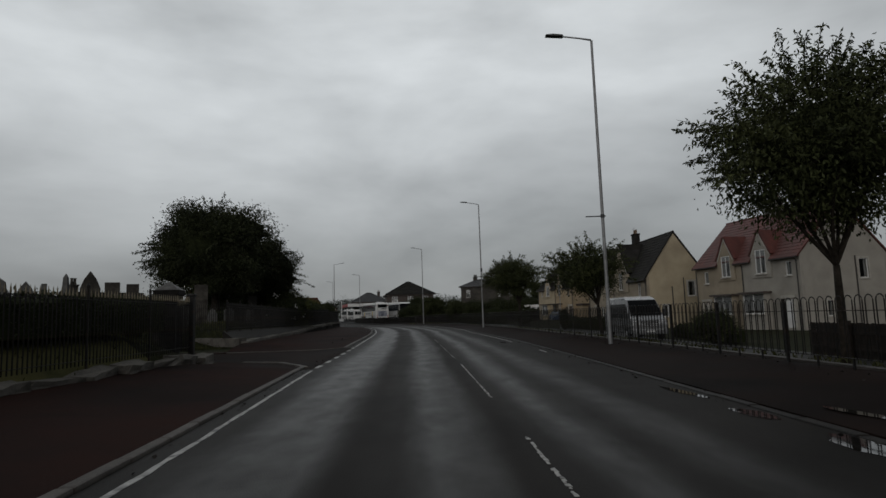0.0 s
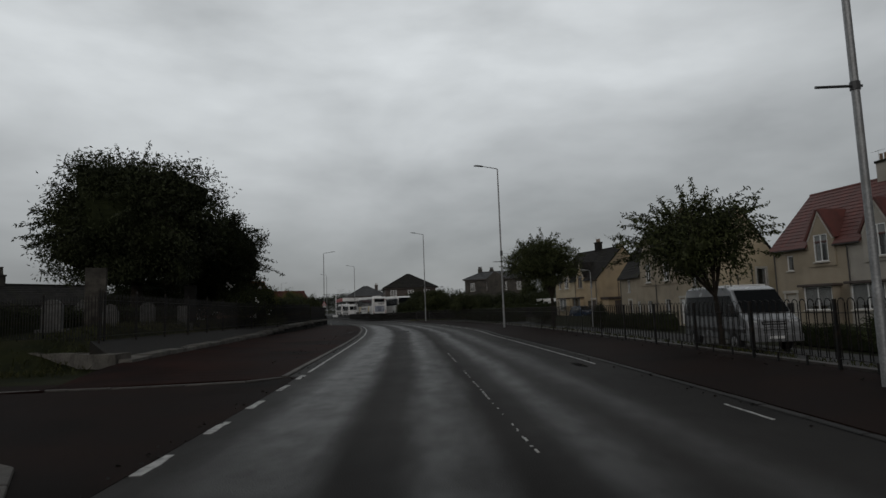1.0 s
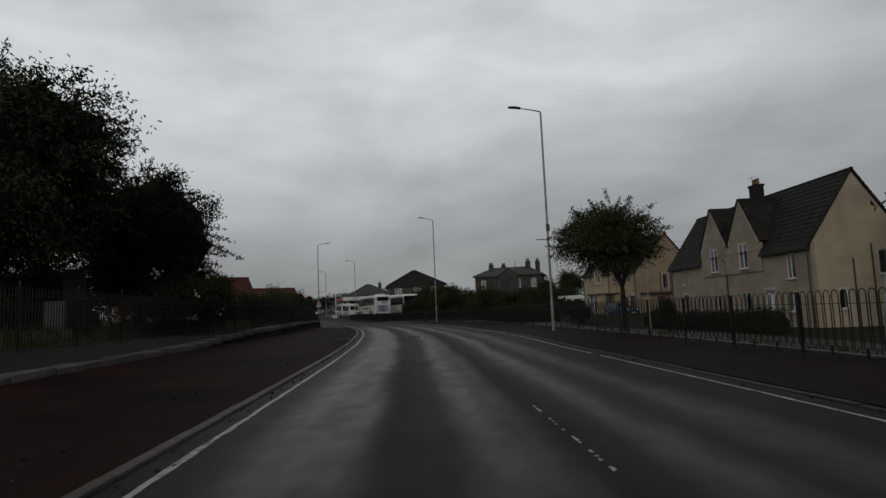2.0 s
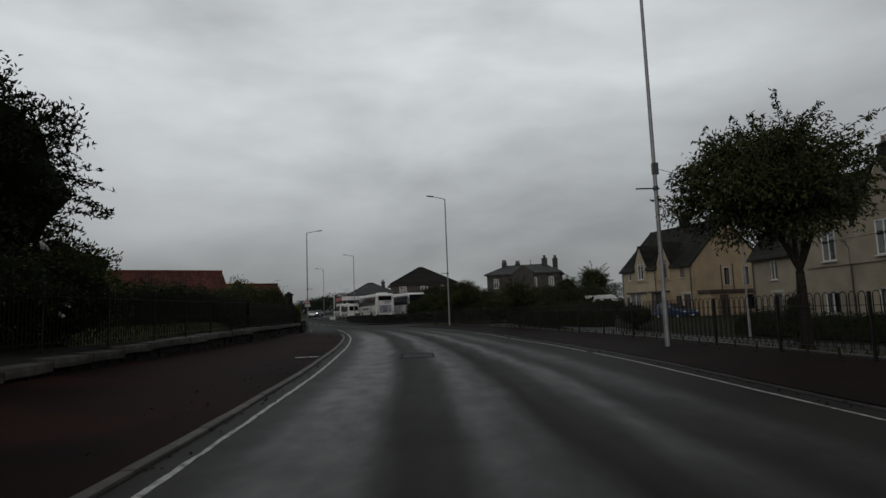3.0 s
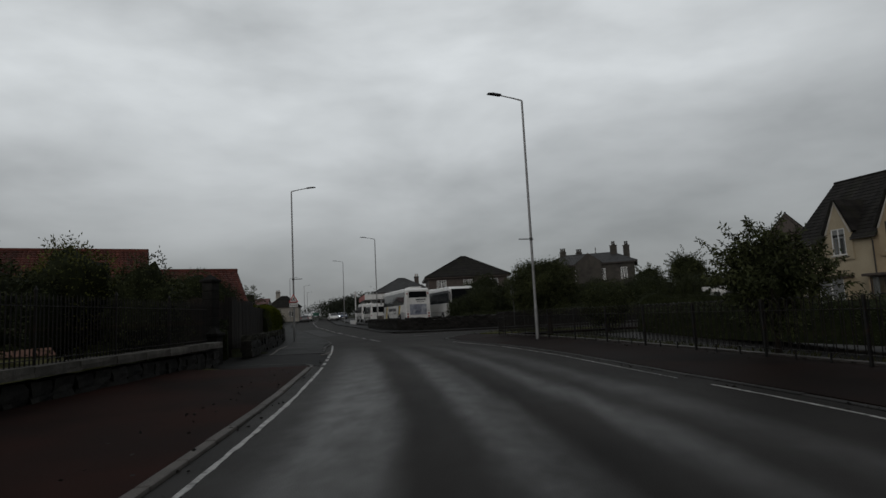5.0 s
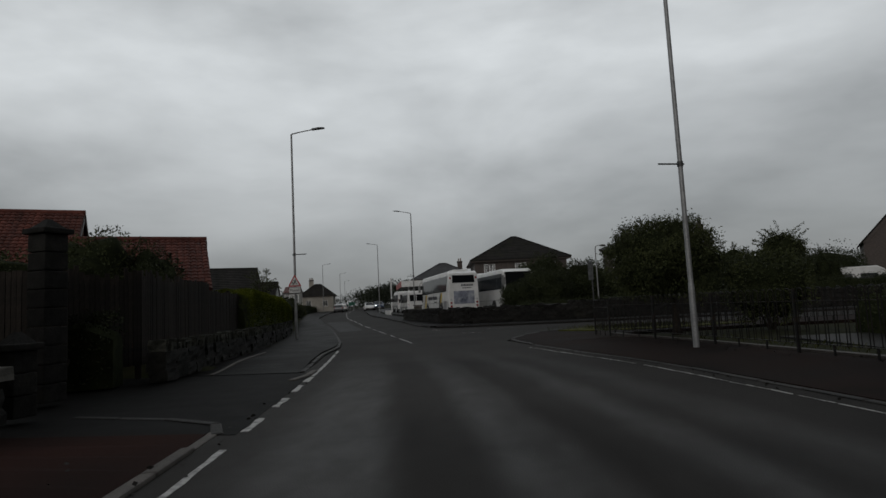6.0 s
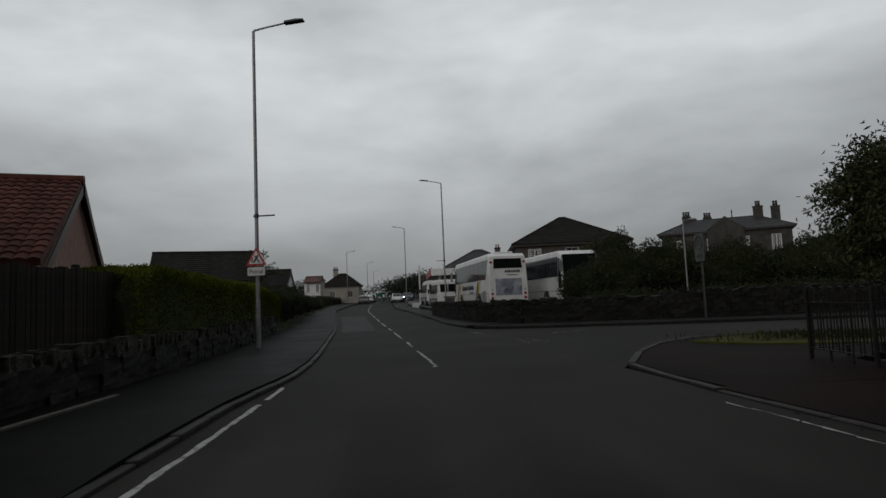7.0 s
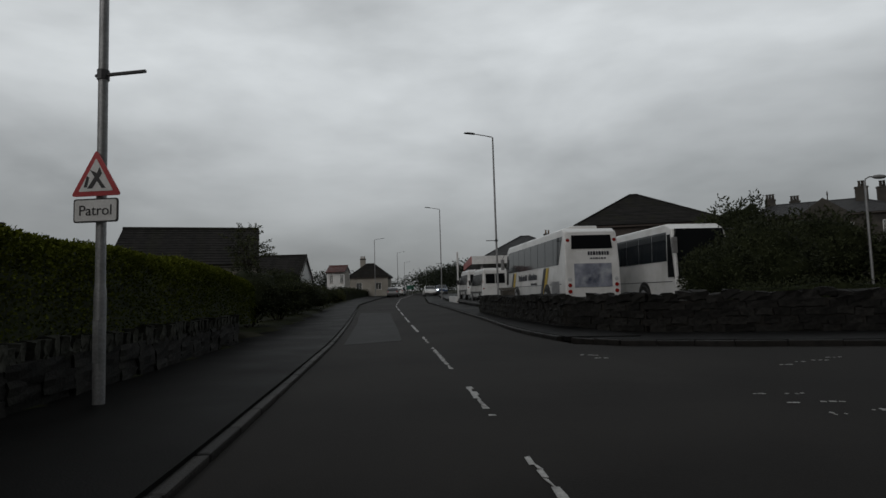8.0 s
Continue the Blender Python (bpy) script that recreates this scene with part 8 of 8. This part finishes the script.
def car(x, y, z, rz, label, paint, lit=False):
    """A small hatchback: rear at the origin, front along +y."""
    t = thing("car", x, y, z, rz, label, "car", "parked cars")
    prof = [(0.05, 0.3), (0.0, 0.75), (0.12, 0.98), (0.42, 1.42), (0.8, 1.49), (2.0, 1.47), (2.75, 1.0), (3.75, 0.86), (3.98, 0.66), (3.98, 0.3)]
    part("body", shell(prof, lambda v: 0.86 - 0.2 * max(v - 0.9, 0) / 0.6, 0.08), paint, t)
    for s in (-1, 1):
        xw = lambda v, s=s: s * (0.864 - 0.2 * max(v - 0.9, 0) / 0.6)  # noqa: E731
        for a, b, c, d in ((0.42, 1.35, 1.35, 0.62), (1.42, 2.55, 2.0, 1.42)):
            q = [(xw(0.98), a, 0.98), (xw(0.98), b, 0.98), (xw(1.38), c, 1.38), (xw(1.38), d, 1.38)]
            panel(t, "side_window", q if s > 0 else q[::-1], M_GLASS, 0.012)
        for yy in (0.75, 3.2):
            wheel(t, s * 0.78, yy, 0.31, s, 0.2)
        panel(t, "headlamp", [(s * 0.62 - 0.16, 3.96, 0.62), (s * 0.62 + 0.16, 3.96, 0.62), (s * 0.6 + 0.14, 3.86, 0.82), (s * 0.6 - 0.14, 3.86, 0.82)], M_LIT if lit and s > 0 else M_LAMPW, 0.03)
        panel(t, "rear_lamp", [(s * 0.7 - 0.1, 0.0, 0.72), (s * 0.7 + 0.1, 0.0, 0.72), (s * 0.66 + 0.1, 0.1, 0.98), (s * 0.66 - 0.1, 0.1, 0.98)][::-1], M_LAMPR, 0.03)
        part("mirror", boxes((s * 0.95 - 0.07, s * 0.95 + 0.07, 2.4, 2.5, 0.95, 1.1), bevel=0.02), M_BLACK, t)
    panel(t, "windscreen", [(-0.7, 2.72, 1.03), (0.7, 2.72, 1.03), (0.62, 2.06, 1.45), (-0.62, 2.06, 1.45)], M_GLASS, 0.015)
    panel(t, "rear_window", [(0.66, 0.14, 1.02), (-0.66, 0.14, 1.02), (-0.6, 0.42, 1.4), (0.6, 0.42, 1.4)], M_GLASS, 0.015)
    part("bumper", boxes((-0.84, 0.84, 3.9, 4.02, 0.28, 0.5), bevel=0.04), M_BLACK, t)
    part("bumper", boxes((-0.84, 0.84, -0.04, 0.08, 0.28, 0.5), bevel=0.04), M_BLACK, t)
    part("plate_bar", boxes((-0.26, 0.26, 4.02, 4.03, 0.42, 0.52)), M_SIGNW, t)
    return t


def on_road(y, d):
    return (left_line(y) + d, y, rise(y) + 0.01)


car(-34.9, 172.6, rise(173) + 0.02, 201, "white hatchback waiting on the main road", M_CARW)
car(-33.1, 173.0, rise(173) + 0.12, 197, "blue hatchback with a lit headlamp near the filling station", M_CARB, lit=True)
car(*on_road(172, 1.0), 16, "silver hatchback parked along the kerb", M_CARS)
car(*on_road(179, 1.3), 15, "white hatchback parked along the kerb", M_CARW)
car(*on_road(187, 1.0), 15, "dark hatchback parked along the kerb", M_CARD)
car(17.0, 88.0, -0.3, -160, "blue hatchback parked in front of the ochre house", M_CARB)
# white touring caravan beyond the side road
t = thing("caravan", 21.4, 116.6, 0.25, 70, "white touring caravan behind the hedge", "caravan")
prof = [(0.0, 0.5), (0.0, 1.4), (0.35, 2.2), (0.8, 2.45), (4.4, 2.45), (4.8, 2.2), (5.1, 1.4), (5.1, 0.5)]
part("body", shell(prof, lambda v: 1.05, 0.09), M_CARW, t)
for s in (-1, 1):
    for a, b in ((0.8, 1.9), (2.4, 3.0), (3.4, 4.4)):
        q = [(s * 1.052, a, 1.3), (s * 1.052, b, 1.3), (s * 1.052, b, 1.9), (s * 1.052, a, 1.9)]
        panel(t, "side_window", q if s > 0 else q[::-1], M_GLASS, 0.012)
    wheel(t, s * 0.95, 2.5, 0.32, s, 0.2)
part("drawbar", tubes(([(0, 5.1, 0.5), (0, 6.2, 0.45)], [0.04, 0.04]), sides=6), M_STEEL, t)
part("jockey_wheel", tubes(([(0, 5.9, 0.0), (0, 5.9, 0.7)], [0.05, 0.03]), sides=6), M_STEEL, t)

# white sign pole and low barrier by the filling station
t = thing("sign_pole", -23.2, 141.6, 0.6, 0, "tall thin white sign pole at the filling station", "pole")
part("pole", tubes(([(0, 0, -0.2), (0, 0, 4.6)], [0.09, 0.08]), sides=10), M_SIGNW, t)
t = thing("barrier_wall", -22.6, 137.0, 0.5, 20, "low white painted wall at the forecourt edge", "wall")
part("wall", boxes((-0.1, 0.1, -2.6, 2.6, -0.3, 0.55), bevel=0.02), M_SIGNW, t)
t = thing("wall_pier", -14.6, 113.9, 0.1, 20, "square dark stone pier at the yard entrance", "pier")
for k in range(4):
    part("stone_block", boxes((-0.28, 0.28, -0.28, 0.28, 0.32 * k, 0.32 * k + 0.31), bevel=0.02), M_STONE, t)
part("cap", boxes((-0.33, 0.33, -0.33, 0.33, 1.28, 1.38), bevel=0.03), M_COPE, t)
# far green direction sign
t = thing("direction_sign", -44.1, 192.8, 1.4, 14, "distant green direction sign on a grey post", "road sign")
part("post", tubes(([(-0.4, 0, -0.2), (-0.4, 0, 1.7)], [0.05, 0.05]), ([(0.4, 0, -0.2), (0.4, 0, 1.7)], [0.05, 0.05]), sides=8), M_SIGNB, t)
part("board", boxes((-0.7, 0.7, -0.08, -0.05, 0.95, 1.7), bevel=0.01), M_GREEN, t, "green board")

# ---------- gravestones ----------


def headstone(x, y, z, rz, w, h, kind_, label, material=None):
    t = thing("gravestone", x, y, z, rz, label, "gravestone", "gravestones")
    d = 0.12
    if kind_ == "round":
        out = [(-w / 2, 0.2), (w / 2, 0.2), (w / 2, h - w * 0.45), *[(w / 2 * math.cos(a), h - w * 0.45 + w * 0.45 * math.sin(a)) for a in np.linspace(0.2, math.pi - 0.2, 9)], (-w / 2, h - w * 0.45)]
    elif kind_ == "pointed":
        out = [(-w / 2, 0.2), (w / 2, 0.2), (w / 2, h * 0.7), (w * 0.3, h * 0.86), (0, h), (-w * 0.3, h * 0.86), (-w / 2, h * 0.7)]
    elif kind_ == "shoulder":
        out = [(-w / 2, 0.2), (w / 2, 0.2), (w / 2, h * 0.72), (w * 0.36, h * 0.78), (w * 0.3, h * 0.92), (0, h), (-w * 0.3, h * 0.92), (-w * 0.36, h * 0.78), (-w / 2, h * 0.72)]
    else:
        out = [(-w / 2, 0.2), (w / 2, 0.2), (w / 2, h), (-w / 2, h)]
    bm = bmesh.new()
    prism(bm, out, "y", -d, d)
    bmesh.ops.bevel(bm, geom=bm.edges[:], offset=0.012, segments=1, affect="EDGES")
    part("slab", bm, material or M_GRAVE, t)
    part("base", boxes((-w / 2 - 0.15, w / 2 + 0.15, -0.25, 0.25, -0.2, 0.2), bevel=0.02), material or M_GRAVE, t)
    return t


def cross_stone(x, y, z, rz, h):
    t = thing("gravestone", x, y, z, rz, "grey stone cross on a stepped base", "gravestone", "gravestones")
    part("cross", boxes((-0.1, 0.1, -0.08, 0.08, 0.5, h), (-0.38, -0.1, -0.08, 0.08, h * 0.68, h * 0.68 + 0.2), (0.1, 0.38, -0.08, 0.08, h * 0.68, h * 0.68 + 0.2)), M_GRAVE, t)
    part("base", boxes((-0.4, 0.4, -0.3, 0.3, -0.2, 0.25), (-0.28, 0.28, -0.22, 0.22, 0.25, 0.5)), M_GRAVE, t)


def obelisk(x, y, z, h):
    t = thing("gravestone", x, y, z, 10, "slender stone obelisk gravestone", "gravestone", "gravestones")
    bm = bmesh.new()
    bmesh.ops.create_cone(bm, cap_ends=True, segments=4, radius1=0.28, radius2=0.13, depth=h - 0.7, matrix=Matrix.Translation((0, 0, 0.5 + (h - 0.7) / 2)) @ Matrix.Rotation(math.pi / 4, 4, "Z"))
    bmesh.ops.create_cone(bm, cap_ends=True, segments=4, radius1=0.13, radius2=0.01, depth=0.2, matrix=Matrix.Translation((0, 0, h - 0.1)) @ Matrix.Rotation(math.pi / 4, 4, "Z"))
    part("shaft", bm, M_GRAVE, t)
    part("base", boxes((-0.35, 0.35, -0.35, 0.35, -0.2, 0.5), bevel=0.03), M_GRAVE, t)


GZ = 1.1
headstone(-20.6, 27.8, GZ, 20, 0.85, 2.55, "shoulder", "tall grey gravestone with shouldered top")
headstone(-19.6, 28.2, GZ, 25, 0.8, 2.35, "pointed", "dark pointed gravestone in the grass")
cross_stone(-18.6, 28.0, GZ, 20, 2.2)
obelisk(-17.9, 28.5, GZ, 2.7)
headstone(-16.9, 28.8, GZ, 22, 0.85, 2.8, "pointed", "tall arched dark gravestone", M_STONE)
headstone(-16.1, 29.3, GZ, 22, 0.65, 2.25, "plain", "plain dark square-topped gravestone slab", M_STONE)
headstone(-15.2, 29.5, GZ, 24, 0.55, 2.15, "plain", "small dark square-topped gravestone slab", M_STONE)
# stone gate piers of the cemetery entrance


def gate_pier(x, y, z, h):
    t = thing("gate_pier", x, y, z, 8, "square stone gate pier with a shallow pyramid cap", "gate pier", "cemetery gate piers")
    n = 4
    for k in range(n):
        part("stone_block", boxes((-0.25, 0.25, -0.25, 0.25, -0.2 + (h - 0.5) * k / n + (0.004 if k else -0.1), -0.2 + (h - 0.5) * (k + 1) / n - 0.004), bevel=0.02), M_STONED, t)
    part("cornice", boxes((-0.32, 0.32, -0.32, 0.32, h - 0.7, h - 0.56), (-0.36, 0.36, -0.36, 0.36, h - 0.555, h - 0.42)), M_STONED, t)
    bm = bmesh.new()
    bmesh.ops.create_cone(bm, cap_ends=True, segments=4, radius1=0.5, radius2=0.05, depth=0.24, matrix=Matrix.Translation((0, 0, h - 0.29)) @ Matrix.Rotation(math.pi / 4, 4, "Z"))
    part("cap", bm, M_GRAVE, t)


gate_pier(-8.25, 18.2, 0.15, 2.5)
gate_pier(-11.4, 24.4, 0.3, 2.5)
headstone(-13.6, 34.0, 1.0, 20, 0.72, 2.4, "plain", "tall plain weathered slab gravestone", M_STONE)
headstone(-12.6, 40.2, 0.95, 18, 0.55, 2.0, "plain", "tall plain dark slab gravestone", M_STONED)
for i, (x, y, w, h, k) in enumerate(((-13.6, 31.5, 0.6, 1.2, "round"), (-12.8, 33.6, 0.55, 1.05, "shoulder"), (-14.4, 34.5, 0.6, 1.3, "pointed"), (-13.0, 36.8, 0.6, 1.15, "round"), (-16.5, 30.5, 0.6, 1.4, "shoulder"), (-18.6, 32.0, 0.7, 1.5, "round"), (-20.5, 28.0, 0.6, 1.6, "pointed"), (-22.5, 30.0, 0.6, 1.3, "round"), (-24.0, 26.0, 0.7, 1.7, "shoulder"), (-12.4, 39.0, 0.5, 1.0, "plain"), (-19.0, 24.5, 0.6, 1.6, "round"), (-21.0, 22.5, 0.65, 1.9, "pointed"))):
    headstone(x, y, 0.95, 15 + 5 * (i % 4), w, h, k, "weathered grey gravestone standing in the grass")
# celtic ring cross
t = thing("gravestone", -22.4, 26.4, 1.1, 20, "tall stone ring cross gravestone", "gravestone", "gravestones")
part("cross", boxes((-0.12, 0.12, -0.09, 0.09, 0.5, 2.6), (-0.45, -0.12, -0.09, 0.09, 1.85, 2.1), (0.12, 0.45, -0.09, 0.09, 1.85, 2.1)), M_GRAVE, t)
bm = bmesh.new()
tube(bm, [(0.33 * math.cos(a), 0, 1.97 + 0.33 * math.sin(a)) for a in np.linspace(0, 2 * math.pi, 25)], [0.05] * 25, 6, cap=False)
part("ring", bm, M_GRAVE, t)
part("base", boxes((-0.4, 0.4, -0.3, 0.3, -0.2, 0.5), bevel=0.03), M_GRAVE, t)

# fallen leaves and grit in the gutters
r = np.random.default_rng(9)
cs, ds = [], []
for f, o, y0, y1, n in ((left_kerb, 0.12, 2, 80, 260), (right_line, 0.22, 4, 84, 300), (left_kerb, -0.6, 26, 72, 220), (rail_line, -0.35, 6, 84, 320)):
    for _ in range(n):
        y = r.uniform(y0, y1)
        z = 0.012 if o > 0 else (0.13 if f is left_kerb else 0.15)
        cs.append((f(y) + o + r.normal() * (0.08 if o > 0 else 0.3), y, z))
        ds.append((r.normal(), r.normal(), 0.05))
ob = new("fallen_leaves", leaf_mesh("fallen_leaves", cs, ds, 0.06, M_SOIL, r, wide=0.6, curl=0.05))
tagged(ob, "scattered wet fallen leaves along the kerbs", "leaves", kind="stuff")
